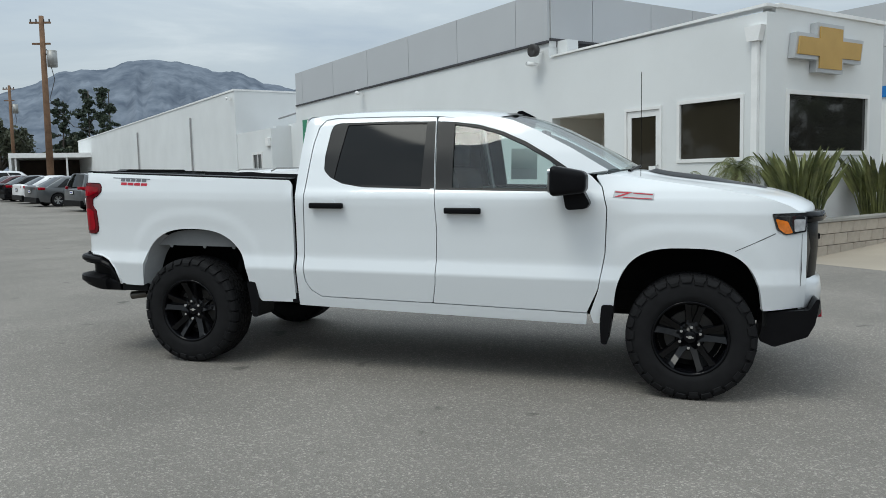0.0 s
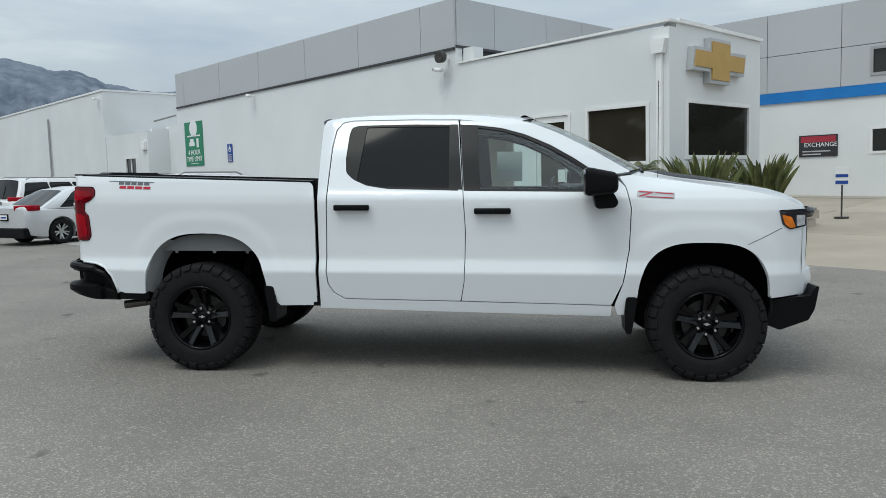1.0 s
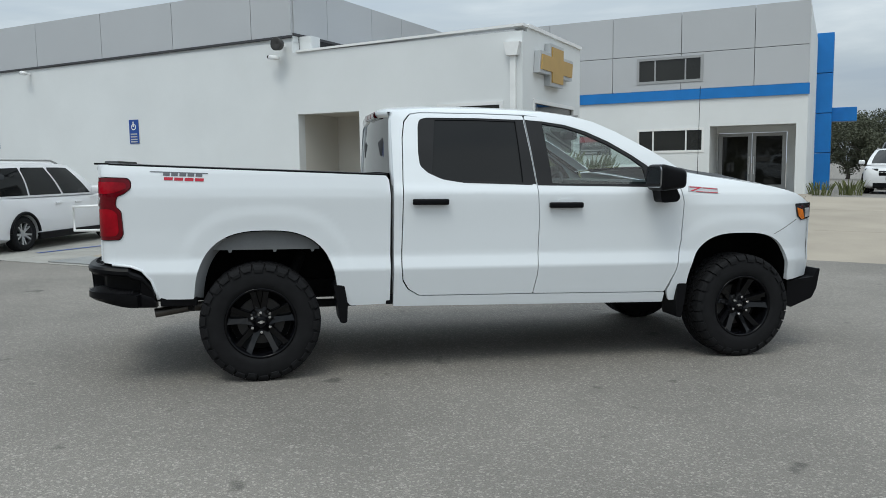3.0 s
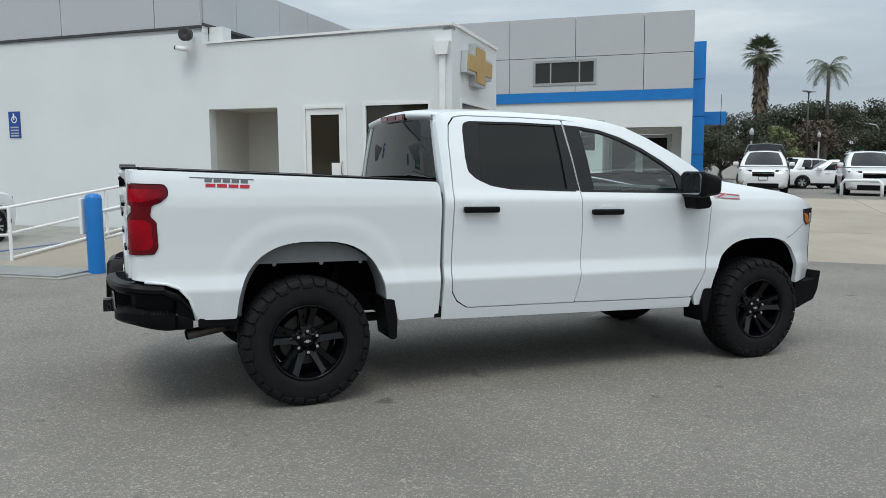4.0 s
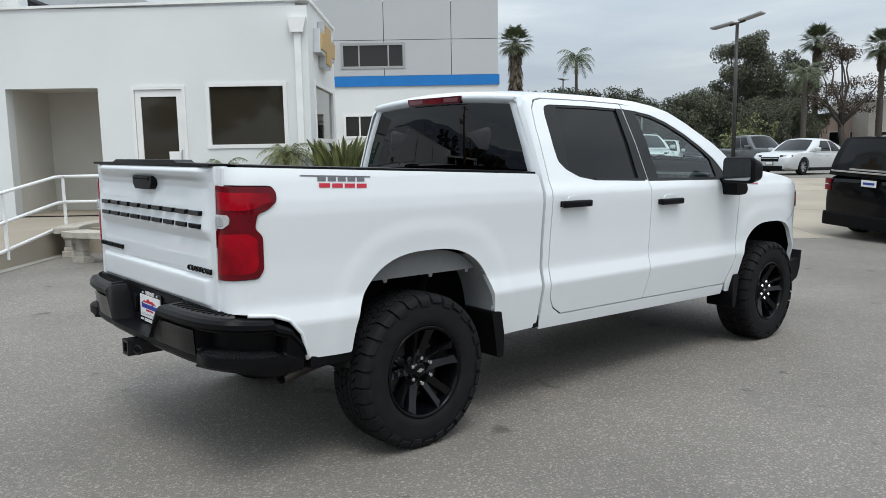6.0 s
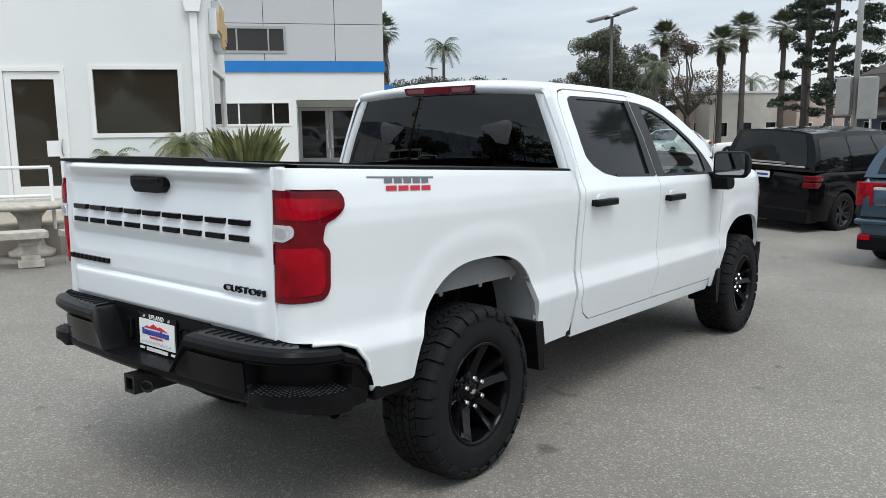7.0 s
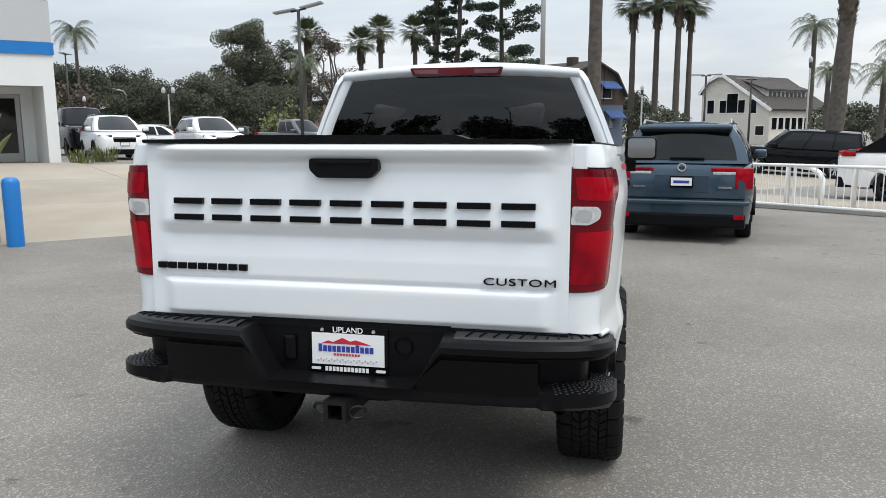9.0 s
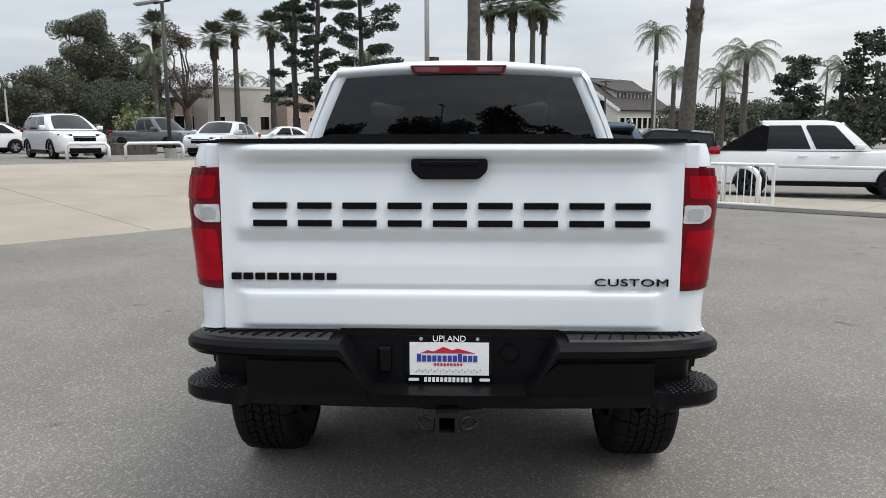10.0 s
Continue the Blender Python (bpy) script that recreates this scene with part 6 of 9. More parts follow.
def car_wheel_meshes(r, width, alloy):
    t = bmesh.new()
    h = width / 2
    lathe(t, [(r * 0.66, -h + 0.01), (r * 0.74, -h), (r * 0.92, -h), (r * 0.985, -h + 0.025), (r, -h * 0.5), (r, h * 0.5), (r * 0.985, h - 0.025), (r * 0.92, h), (r * 0.66, h)], 36, "y")
    rm = bmesh.new()
    lathe(rm, [(r * 0.67, -h + 0.012), (r * 0.64, -h + 0.006), (r * 0.60, -h + 0.03), (r * 0.58, 0.0), (0.0, 0.01)], 36, "y")
    sp = bmesh.new()
    for k in range(5):
        a = 2 * math.pi * k / 5 + 0.3
        for off in (-0.22, 0.22):
            c0, c1 = a + off * 0.5, a + off
            p0, p1 = Vector((r * 0.12 * math.cos(c0), 0, r * 0.12 * math.sin(c0))), Vector((r * 0.64 * math.cos(c1), 0, r * 0.64 * math.sin(c1)))
            d = (p1 - p0).normalized()
            n = Vector((-d.z, 0, d.x)) * r * 0.055
            q = []
            for p, y in ((p0, -h * 0.55), (p1, -h + 0.016)):
                q.append([p - n + Vector((0, y, 0)), p + n + Vector((0, y, 0)), p + n + Vector((0, y + 0.04, 0)), p - n + Vector((0, y + 0.04, 0))])
            vs = [[sp.verts.new(v) for v in w] for w in q]
            for j in range(4):
                sp.faces.new((vs[0][j], vs[0][(j + 1) % 4], vs[1][(j + 1) % 4], vs[1][j]))
    lathe(sp, [(r * 0.2, -h * 0.4), (r * 0.19, -h * 0.6), (0.0, -h * 0.62)], 16, "y")
    bmesh.ops.recalc_face_normals(sp, faces=sp.faces[:])
    return finish("tyre", t, M_rubber, True), finish("rim", rm, M_dark_alloy, True), finish("spokes", sp, alloy)


WHEELS = {k: car_wheel_meshes(r, w, m) for k, r, w, m in (("alloy", 0.355, 0.23, M_alloy), ("dark", 0.375, 0.25, M_dark_alloy), ("small", 0.325, 0.21, M_alloy))}


def cut(ob, cutter):
    """Take the cutter's solid out of the object's mesh."""
    md = ob.modifiers.new("cut", "BOOLEAN")
    md.operation, md.solver, md.object = "DIFFERENCE", "EXACT", cutter
    bpy.context.view_layer.update()
    me = bpy.data.meshes.new_from_object(ob.evaluated_get(bpy.context.evaluated_depsgraph_get()))
    ob.modifiers.clear()
    old, ob.data = ob.data, me
    bpy.data.meshes.remove(old)


def car(label, m, paint, L, W, H, wb, style, wheels="alloy", tail=None, cladding=False, rails=False, plate=True, category="car", group=""):
    """A parked car, nose towards +x, origin on the ground midway between the axles.
    style: belt, bonnet and glass lines as fractions: dict(belt, hood, nose, wb_x, wt_x, rt_x, rb_x, bed)."""
    s = dict(belt=0.60, hood=0.58, nose=0.44, ws_base=0.255, ws_top=0.05, rg_top=-0.40, rg_base=-0.455, clear=0.19, tailz=0.60, bed=None, oh=0.0)
    s.update(style)
    c = thing(category.replace(" ", "_"), label, category, m, group)
    hl, hw = L / 2, W / 2
    xo = s["oh"]
    bz, belt = s["clear"], s["belt"] * H
    # lower body: sections along the length
    st = [(-1.0, 0.80, 0.42, 0.30, s["tailz"] * 0.92), (-0.985, 0.88, 0.36, 0.24, s["tailz"] * 0.97), (-0.93, 0.96, 0.29, 0.19, s["tailz"] * 1.0), (-0.80, 0.995, 0.25, 0.17, s["belt"] + 0.01), (-0.5, 1.0, 0.22, 0.17, s["belt"] + 0.005),
          (0.0, 1.0, 0.22, 0.17, s["belt"]), (0.35, 1.0, 0.22, 0.17, s["belt"] - 0.004), (0.52, 0.995, 0.22, 0.17, (s["belt"] + s["hood"]) / 2 + 0.005), (0.72, 0.98, 0.24, 0.17, s["hood"] - 0.005), (0.86, 0.95, 0.26, 0.18, s["hood"] - 0.035), (0.945, 0.88, 0.28, 0.19, s["nose"] + 0.03), (0.985, 0.78, 0.30, 0.20, s["nose"] - 0.03), (1.0, 0.68, 0.32, 0.24, s["nose"] - 0.08)]
    bm = bmesh.new()
    rings = []
    for f, wf, _, zb, zt in st:
        x, w, b, t = f * hl + xo, hw * wf, bz if abs(f) < 0.9 else bz + 0.05 + 0.1 * (abs(f) - 0.9), zt * H
        prof = [(0.0, b), (0.82, b), (0.95, b + 0.06), (0.985, b + 0.30 * (t - b)), (1.0, b + 0.52 * (t - b)), (0.992, b + 0.72 * (t - b)), (0.975, t - 0.11), (0.955, t - 0.045), (0.90, t - 0.004), (0.6, t + 0.012), (0.0, t + 0.025)]
        ring = [bm.verts.new((x, -w * a, z)) for a, z in prof] + [bm.verts.new((x, w * a, z)) for a, z in prof[-2:0:-1]]
        rings.append(ring)
    n = len(rings[0])
    for a, b in zip(rings, rings[1:]):
        for j in range(n):
            bm.faces.new((a[j], b[j], b[(j + 1) % n], a[(j + 1) % n]))
    bm.faces.new(rings[0])
    bm.faces.new(rings[-1][::-1])
    bmesh.ops.recalc_face_normals(bm, faces=bm.faces[:])
    body = part("body", bm, paint, c)
    wr_ = WHEELS[wheels][0]
    r = max(v.co.z for v in wr_.vertices)
    cutb = bmesh.new()
    for ax in (-wb / 2, wb / 2):
        for sg in (-1, 1):
            lathe(cutb, [(0.0, sg * (hw - 0.30)), (r * 1.17, sg * (hw - 0.30)), (r * 1.17, sg * (hw + 0.1)), (0.0, sg * (hw + 0.1))], 32, "y", (ax, 0, r * 1.0))
    if s["bed"]:
        x0, x1, dep = s["bed"]
        box(cutb, x0 * hl, x1 * hl, -hw * 0.84, hw * 0.84, belt - dep, belt + 0.5)
    bmesh.ops.remove_doubles(cutb, verts=cutb.verts[:], dist=1e-5)
    bmesh.ops.recalc_face_normals(cutb, faces=cutb.faces[:])
    tool = new("tool", finish("tool", cutb, M_under))
    tool.parent = c
    cut(body, tool)
    bpy.data.objects.remove(tool)
    body.data.shade_smooth()
    body.data.set_sharp_from_angle(angle=radians(32))
    body.data.materials.clear()
    body.data.materials.append(paint)
    part("underbody", boxes((-hl * 0.88 + xo, hl * 0.9 + xo, -hw * 0.78, hw * 0.78, bz + 0.02, 0.40)), M_under, c)
    # glasshouse
    zb, zt = belt - 0.01, H - (0.05 if rails else 0.02)
    xb = [s["rg_base"] * 2 * hl + xo, s["ws_base"] * 2 * hl + xo]
    xt = [s["rg_top"] * 2 * hl + xo, s["ws_top"] * 2 * hl + xo]
    yb, yt = hw * 0.955, hw * s.get("roof_w", 0.76)

    def gp(u, v, sg, off=0.0):
        """u: 0 rear to 1 front along the side; v: 0 belt to 1 roof."""
        bow = 0.045 * math.sin(math.pi * min(1, v)) * (hw / 0.95)
        xr, xf = xb[0] + (xt[0] - xb[0]) * v, xb[1] + (xt[1] - xb[1]) * v
        x = xr + (xf - xr) * u
        ends = 0.05 * (abs(2 * u - 1) ** 4)
        y = yb + (yt - yb) * v + bow - ends + off
        drop = 0.035 * H * (v ** 2) * (max(0.0, 0.35 - u) / 0.35 * s.get("rake", 0.5) + (max(0.0, u - 0.75) / 0.25) ** 2 * 0.7)
        return Vector((x, sg * y, zb + (zt - zb) * v - drop))
    cols = s.get("cols", [0.0, 0.035, 0.31, 0.325, 0.605, 0.625, 0.92, 1.0])
    for sg in (-1, 1):
        rows = [[gp(u, v, sg) for u in [i / 24 for i in range(25)]] for v in (0, 0.12, 0.3, 0.5, 0.7, 0.88, 1.0)]
        strip_grid("cab_side", rows, paint, c)
        for k in range(1, len(cols) - 1, 2):
            u0, u1 = cols[k], cols[k + 1]
            rows = []
            for v in (0.06, 0.2, 0.4, 0.6, 0.80, 0.88):
                uu0 = u0 + (0.02 if v > 0.85 else 0)
                lim = u1 if k + 2 < len(cols) - 1 else u1 - 0.02
                rows.append([gp(uu0 + (lim - uu0) * i / 6, v, sg, 0.006) for i in range(7)])
            strip_grid("side_window", rows, M_car_glass, c)
    rows = [[gp(u, 1.0, -1).lerp(gp(u, 1.0, 1), w) + Vector((0, 0, 0.055 * math.sin(math.pi * w) ** 0.7)) for w in [i / 12 for i in range(13)]] for u in [i / 12 for i in range(13)]]
    strip_grid("roof", rows, paint if not s.get("dark_roof") else M_car_black, c)
    for u, nm, bulge in ((1.0, "windscreen", 0.14), (0.0, "rear_window", -0.06)):
        rows, rows2 = [], []
        for v in (0.0, 0.08, 0.25, 0.5, 0.75, 0.94, 1.0):
            a, b = gp(u, v, -1), gp(u, v, 1)
            rows.append([a.lerp(b, w) + Vector((bulge * math.sin(math.pi * w), 0, 0.055 * math.sin(math.pi * w) ** 0.7 * v)) for w in [i / 12 for i in range(13)]])
        strip_grid(nm + "_frame", rows, paint, c)
        ci, vi = (1, -1) if u else s.get("rear_glass", (1, -1))
        rows2 = [[p + Vector((0.008 if u else -0.008, 0, 0.004)) for p in r_[ci:13 - ci]] for r_ in rows[1:vi]]
        strip_grid(nm, rows2, M_car_glass, c, "dark windscreen" if u else "dark rear window")
    if s["bed"]:
        part("bed_liner", boxes((s["bed"][0] * hl + 0.02, s["bed"][1] * hl - 0.02, -hw * 0.83, hw * 0.83, belt - s["bed"][2] - 0.01, belt - s["bed"][2] + 0.02)), M_under, c)
    # wheels
    for ax in (-wb / 2, wb / 2):
        for sg in (-1, 1):
            w_ = new("wheel", WHEELS[wheels][0])
            w_.parent = c
            w_.matrix_local = pose(ax, sg * (hw - 0.13), r) @ pose(0, 0, 0, 0, 25 * ax, 0 if sg < 0 else 180)
            for nm, me in (("rim", WHEELS[wheels][1]), ("spokes", WHEELS[wheels][2])):
                o = new(nm, me)
                o.parent = w_
    # lamps, mirrors, plates, trims
    tail = tail or {}
    tz, th, tw_ = tail.get("z", 0.60) * H, tail.get("h", 0.13), tail.get("w", 0.30)
    rx = -hl + xo
    for sg in (-1, 1):
        for y0_, y1_, z0_, z1_, lm in (tail.get("pieces") or ()):
            bm = bmesh.new()
            box(bm, rx - (0.006 if lm is M_lamp_clear else 0.013), rx + 0.24, min(sg * y0_, sg * y1_), max(sg * y0_, sg * y1_), z0_, z1_, 0.008)
            for v in bm.verts:
                v.co.x += 0.10 * (max(0, abs(v.co.y) / hw - 0.80) / 0.18) ** 1.6
            part("tail_lamp", bm, lm, c, "", True)
        bm = bmesh.new()
        box(bm, rx - 0.012, rx + 0.26, min(sg * (hw - tw_), sg * (hw - 0.012)), max(sg * (hw - tw_), sg * (hw - 0.012)), tz - th / 2, tz + th / 2, 0.03)
        for v in bm.verts:
            k = abs(v.co.y) / hw
            v.co.x += 0.14 * max(0, k - 0.72) / 0.28
            if v.co.x > rx + 0.15:
                v.co.y *= 1.0
        if not tail.get("pieces"):
            part("tail_lamp", bm, M_lamp_red, c, "", True)
        bm = bmesh.new()
        hz = s["nose"] * H + 0.055
        box(bm, hl - 0.42 + xo, hl - 0.02 + xo, min(sg * hw * 0.44, sg * hw * 0.90), max(sg * hw * 0.44, sg * hw * 0.90), hz - 0.075, hz + 0.0, 0.02)
        for v in bm.verts:
            k = abs(v.co.y) / hw
            v.co.x -= 0.22 * (max(0, k - 0.45) / 0.45) ** 1.6
        hd_ = part("headlamp", bm, M_head_dark, c, "", True)
        part("lamp_lens", lathe(bmesh.new(), [(0.0, hl - 0.075 + xo), (0.030, hl - 0.078 + xo), (0.034, hl - 0.12 + xo)], 12, "x", (0, sg * hw * 0.60, hz - 0.037)), M_lamp_clear, hd_, "", True)
        part("fog_recess", boxes((hl - 0.30 + xo, hl - 0.055 + xo, min(sg * hw * 0.60, sg * hw * 0.78), max(sg * hw * 0.60, sg * hw * 0.78), bz + 0.14, bz + 0.27), bev=0.02), M_black_plastic, c)
        mir = part("door_mirror", boxes((xb[1] - 0.42, xb[1] - 0.22, sg * (hw + 0.09) - 0.10, sg * (hw + 0.09) + 0.10, belt + 0.01, belt + 0.16), bev=0.04), paint if paint is not M_car_blue else M_car_blue, c, "", True)
        part("sill", boxes((-wb / 2 + r * 1.15, wb / 2 - r * 1.15, min(sg * (hw - 0.06), sg * (hw + 0.004)), max(sg * (hw - 0.06), sg * (hw + 0.004)), bz, bz + 0.13), bev=0.02), M_black_plastic, c)
        for hx in (0.10, -0.16):
            part("door_handle", boxes((hx * hl - 0.1, hx * hl + 0.1, min(sg * hw * 0.985, sg * (hw + 0.02)), max(sg * hw * 0.985, sg * (hw + 0.02)), belt - 0.16, belt - 0.13), bev=0.008), paint, c)
        if rails:
            part("roof_rail", tube(bmesh.new(), [(xt[0] + 0.15, sg * (yt - 0.06), zt + 0.0), (xt[0] + 0.3, sg * (yt - 0.06), zt + 0.06), (xt[1] - 0.5, sg * (yt - 0.06), zt + 0.06), (xt[1] - 0.3, sg * (yt - 0.06), zt - 0.0)], 0.018), M_steel if paint is not M_car_black else M_car_black, c, "", True)
        if cladding:
            for ax in (-wb / 2, wb / 2):
                pts = [(ax + r * 1.17 * math.cos(a), sg * (hw + 0.002), r + r * 1.17 * math.sin(a)) for a in [math.pi * (0.02 + 0.96 * k / 14) for k in range(15)]]
                part("arch_trim", tube(bmesh.new(), pts, 0.03, 6), M_black_plastic, c, "", True)
    rb = s.get("rear_black", 0.30)
    part("rear_valance", boxes((rx - 0.02, rx + 0.35, -hw * 0.90, hw * 0.90, bz + 0.04, bz + rb), bev=0.04), M_black_plastic, c)
    part("front_valance", boxes((hl - 0.40 + xo, hl + 0.015 + xo, -hw * 0.60, hw * 0.60, bz + 0.02, bz + 0.20), bev=0.03), M_black_plastic, c)
    gz = s["nose"] * H - 0.08
    g_ = part("grille", boxes((hl - 0.2 + xo, hl + 0.012 + xo, -hw * 0.42, hw * 0.42, gz - 0.12, gz + 0.06), bev=0.03), M_black_gloss, c)
    part("grille_bar", boxes((hl - 0.1 + xo, hl + 0.022 + xo, -hw * 0.40, hw * 0.40, gz + 0.0, gz + 0.02)), M_chrome, g_)
    if plate:
        pz = tail.get("plate", 0.50) * H
        pl_ = part("plate", boxes((rx - 0.03, rx + 0.03, -0.16, 0.16, pz - 0.085, pz + 0.085), bev=0.004), M_black_gloss, c)
        part("plate_face", boxes((rx - 0.034, rx - 0.029, -0.145, 0.145, pz - 0.055, pz + 0.06)), M_white_print, pl_)
        part("plate_print", boxes((rx - 0.037, rx - 0.033, -0.11, 0.11, pz - 0.02, pz + 0.02)), M_plate_blue, pl_)
        p2 = part("plate", boxes((hl - 0.02 + xo, hl + 0.03 + xo, -0.16, 0.16, gz - 0.25, gz - 0.11), bev=0.004), M_black_gloss, c)
        part("plate_face", boxes((hl + 0.029 + xo, hl + 0.034 + xo, -0.145, 0.145, gz - 0.235, gz - 0.125)), M_white_print, p2)
    if s.get("wiper", True):
        part("wiper", boxes((xb[0] - 0.09, xb[0] - 0.05, -0.30, 0.18, belt + 0.06, belt + 0.075)), M_black_plastic, c)
    return c


SUV = dict(belt=0.60, hood=0.60, nose=0.50, ws_base=0.235, ws_top=0.07, rg_top=-0.43, rg_base=-0.478, tailz=0.60)
SEDAN = dict(belt=0.64, hood=0.62, nose=0.50, ws_base=0.20, ws_top=0.03, rg_top=-0.22, rg_base=-0.40, tailz=0.70, clear=0.16, wiper=False, rake=1.2, cols=[0.0, 0.16, 0.42, 0.46, 0.84, 1.0])
TRUCK = dict(belt=0.62, hood=0.62, nose=0.52, ws_base=0.20, ws_top=0.07, rg_top=-0.125, rg_base=-0.135, tailz=0.62, clear=0.28, bed=(-0.95, -0.29, 0.42), wiper=False, rake=0.0, cols=[0.0, 0.06, 0.47, 0.52, 0.90, 1.0])

blue_suv = car("slate blue metallic family SUV seen from behind", on_ground(6.87, 3.72, -9), M_car_blue, 4.95, 1.98, 1.78, 2.82, dict(SUV, rear_glass=(1, -2), belt=0.655, tailz=0.645, hood=0.61, rear_black=0.25, roof_w=0.69), "alloy",
               dict(plate=0.50, pieces=((0.735, 0.968, 0.80, 1.095, M_lamp_red), (0.40, 0.74, 1.045, 1.095, M_lamp_red), (0.43, 0.735, 1.000, 1.042, M_lamp_clear))), cladding=True, rails=True, category="suv")
part("bumper_step", boxes((-2.525, -2.30, -0.93, 0.93, 0.56, 0.63), bev=0.025), M_car_blue, blue_suv, "", True)
part("rear_band", boxes((-2.50, -2.40, -0.86, 0.86, 0.645, 0.665), bev=0.006), M_black_plastic, blue_suv)
part("rear_emblem", lathe(bmesh.new(), [(0.045, -2.51), (0.062, -2.51), (0.062, -2.48), (0.045, -2.48)], 18, "x", (0, 0, 1.10)), M_chrome, blue_suv, "chrome ring emblem")
part("plate_recess", boxes((-2.483, -2.46, -0.38, 0.38, 0.74, 0.99), bev=0.01), M_car_blue, blue_suv)
part("spoiler", boxes((-2.30, -1.85, -0.66, 0.66, 1.630, 1.715), bev=0.04), M_car_blue, blue_suv, "blue roof spoiler", True)
part("spoiler_lip", boxes((-2.305, -2.16, -0.63, 0.63, 1.612, 1.640), bev=0.01), M_black_gloss, blue_suv)
for sg in (-1, 1):
    part("exhaust_tip", tube(bmesh.new(), [(-2.46, sg * 0.62, 0.30), (-2.30, sg * 0.62, 0.30)], 0.045, 12), M_exhaust, blue_suv, "", True)
for sg in (-1, 1):
    part("reflector", boxes((-2.515, -2.40, sg * 0.80 - 0.07, sg * 0.80 + 0.07, 0.36, 0.43), bev=0.01), M_lamp_red, blue_suv)
    part("badge", boxes((-2.49, -2.46, sg * 0.60 - 0.09, sg * 0.60 + 0.09, 0.80, 0.83)), M_chrome, blue_suv)
black_suv = car("glossy black boxy luxury SUV", on_ground(10.75, 6.62, -17), M_car_black, 4.99, 2.03, 1.86, 2.92, dict(SUV, ws_top=0.10, rg_top=-0.455, rg_base=-0.482, belt=0.62, hood=0.62), "dark", dict(plate=0.565, pieces=((0.78, 0.97, 0.985, 1.085, M_lamp_deep), (0.78, 0.97, 0.865, 0.965, M_lamp_deep))), category="suv")
part("rear_badge", boxes((-2.512, -2.49, -0.42, 0.42, 1.265, 1.295), bev=0.003), M_chrome, black_suv)
part("chrome_strip", boxes((-2.51, -2.47, -0.80, 0.80, 1.215, 1.245), bev=0.005), M_chrome, black_suv)
car("white compact SUV with black lower cladding", on_ground(-8.2, 16.7, 68), M_car_white, 4.63, 1.84, 1.66, 2.72, dict(SUV, rear_black=0.36), "small", dict(z=0.66, h=0.16, w=0.46, plate=0.56), cladding=True, rails=True, category="suv")
car("silver-white hatchback sedan parked at the wall", on_ground(-13.2, 19.5, 66), M_car_silver, 4.58, 1.81, 1.43, 2.69, SEDAN, "small", dict(z=0.66, h=0.14, w=0.5, plate=0.5), category="sedan")
car("white SUV parked in the row", on_ground(-16.4, 23.9, 66), M_car_white, 4.9, 1.95, 1.72, 2.9, SUV, "alloy", dict(z=0.62, h=0.13, w=0.5, plate=0.52), rails=True, category="suv")
car("dark grey SUV parked in the row", on_ground(-24.0, 29.4, 66), M_car_grey, 4.6, 1.86, 1.63, 2.66, SUV, "small", dict(z=0.62, h=0.13, w=0.4), category="suv")
far_row = [("white sedan parked in the far row", -32.1, 34.6, 62, M_car_white, SEDAN), ("dark grey sedan parked in the far row", -28.9, 32.2, 64, M_car_grey, SEDAN), ("black sedan parked in the far row", -35.4, 36.6, 65, M_car_black, SEDAN),
           ("dark red sedan parked in the far row", -38.3, 38.2, 65, M_car_red, SEDAN), ("white SUV parked in the far row", -42.0, 41.0, 60, M_car_white, SUV), ("white van parked in the far row", -60, 60, 60, M_car_white, SUV)]
for lb, x, y, yaw, pt_, stl in far_row:
    car(lb, on_ground(x, y, yaw), pt_, 4.7, 1.82, 1.46 if stl is SEDAN else 1.75, 2.75, stl, "small", category="sedan" if stl is SEDAN else "suv", group="cars in the far row")
eq = car("white compact SUV facing the lot", on_ground(21.8, 21.3, 225), M_car_white, 4.65, 1.84, 1.66, 2.73, dict(SUV, ws_base=0.275, ws_top=0.055, hood=0.585, nose=0.50, belt=0.625, roof_w=0.70), "small", dict(z=0.62, h=0.12, w=0.4), cladding=True, rails=True, category="suv", group="white display SUVs")
copy_thing(eq, on_ground(19.2, 23.9, 225))
car("black crew-cab pickup truck", on_ground(25.6, 30.2, 228), M_car_black, 6.2, 2.10, 2.22, 3.9, TRUCK, "dark", category="pickup truck")
car("white sedan crossing the drive", on_ground(29.5, 29.6, 140), M_car_white, 4.7, 1.85, 1.48, 2.75, SEDAN, "small", category="sedan")
car("dark grey mid-size pickup truck", on_ground(33.0, 22.2, 245), M_car_grey, 5.4, 1.89, 1.79, 3.26, TRUCK, "dark", category="pickup truck")
car("silver sedan on the street", on_ground(26.2, 16.6, 175), M_car_silver, 4.7, 1.82, 1.44, 2.75, SEDAN, "small", category="sedan")
car("white sedan on the street", on_ground(41.5, 17.8, 110), M_car_white, 4.7, 1.82, 1.44, 2.75, SEDAN, "small", category="sedan")
car("black compact SUV on the street", on_ground(23.9, -1.5, 74), M_car_black, 4.62, 1.86, 1.67, 2.7, SUV, "alloy", dict(z=0.66, h=0.1, w=0.4), category="suv")
av = car("white pickup truck with sloping bed pillars", on_ground(13.4, -3.2, 253), M_car_white, 5.62, 2.01, 1.93, 3.30, dict(TRUCK, bed=(-0.95, -0.56, 0.40), rg_top=-0.250, rg_base=-0.265, clear=0.30), "dark", category="pickup truck")
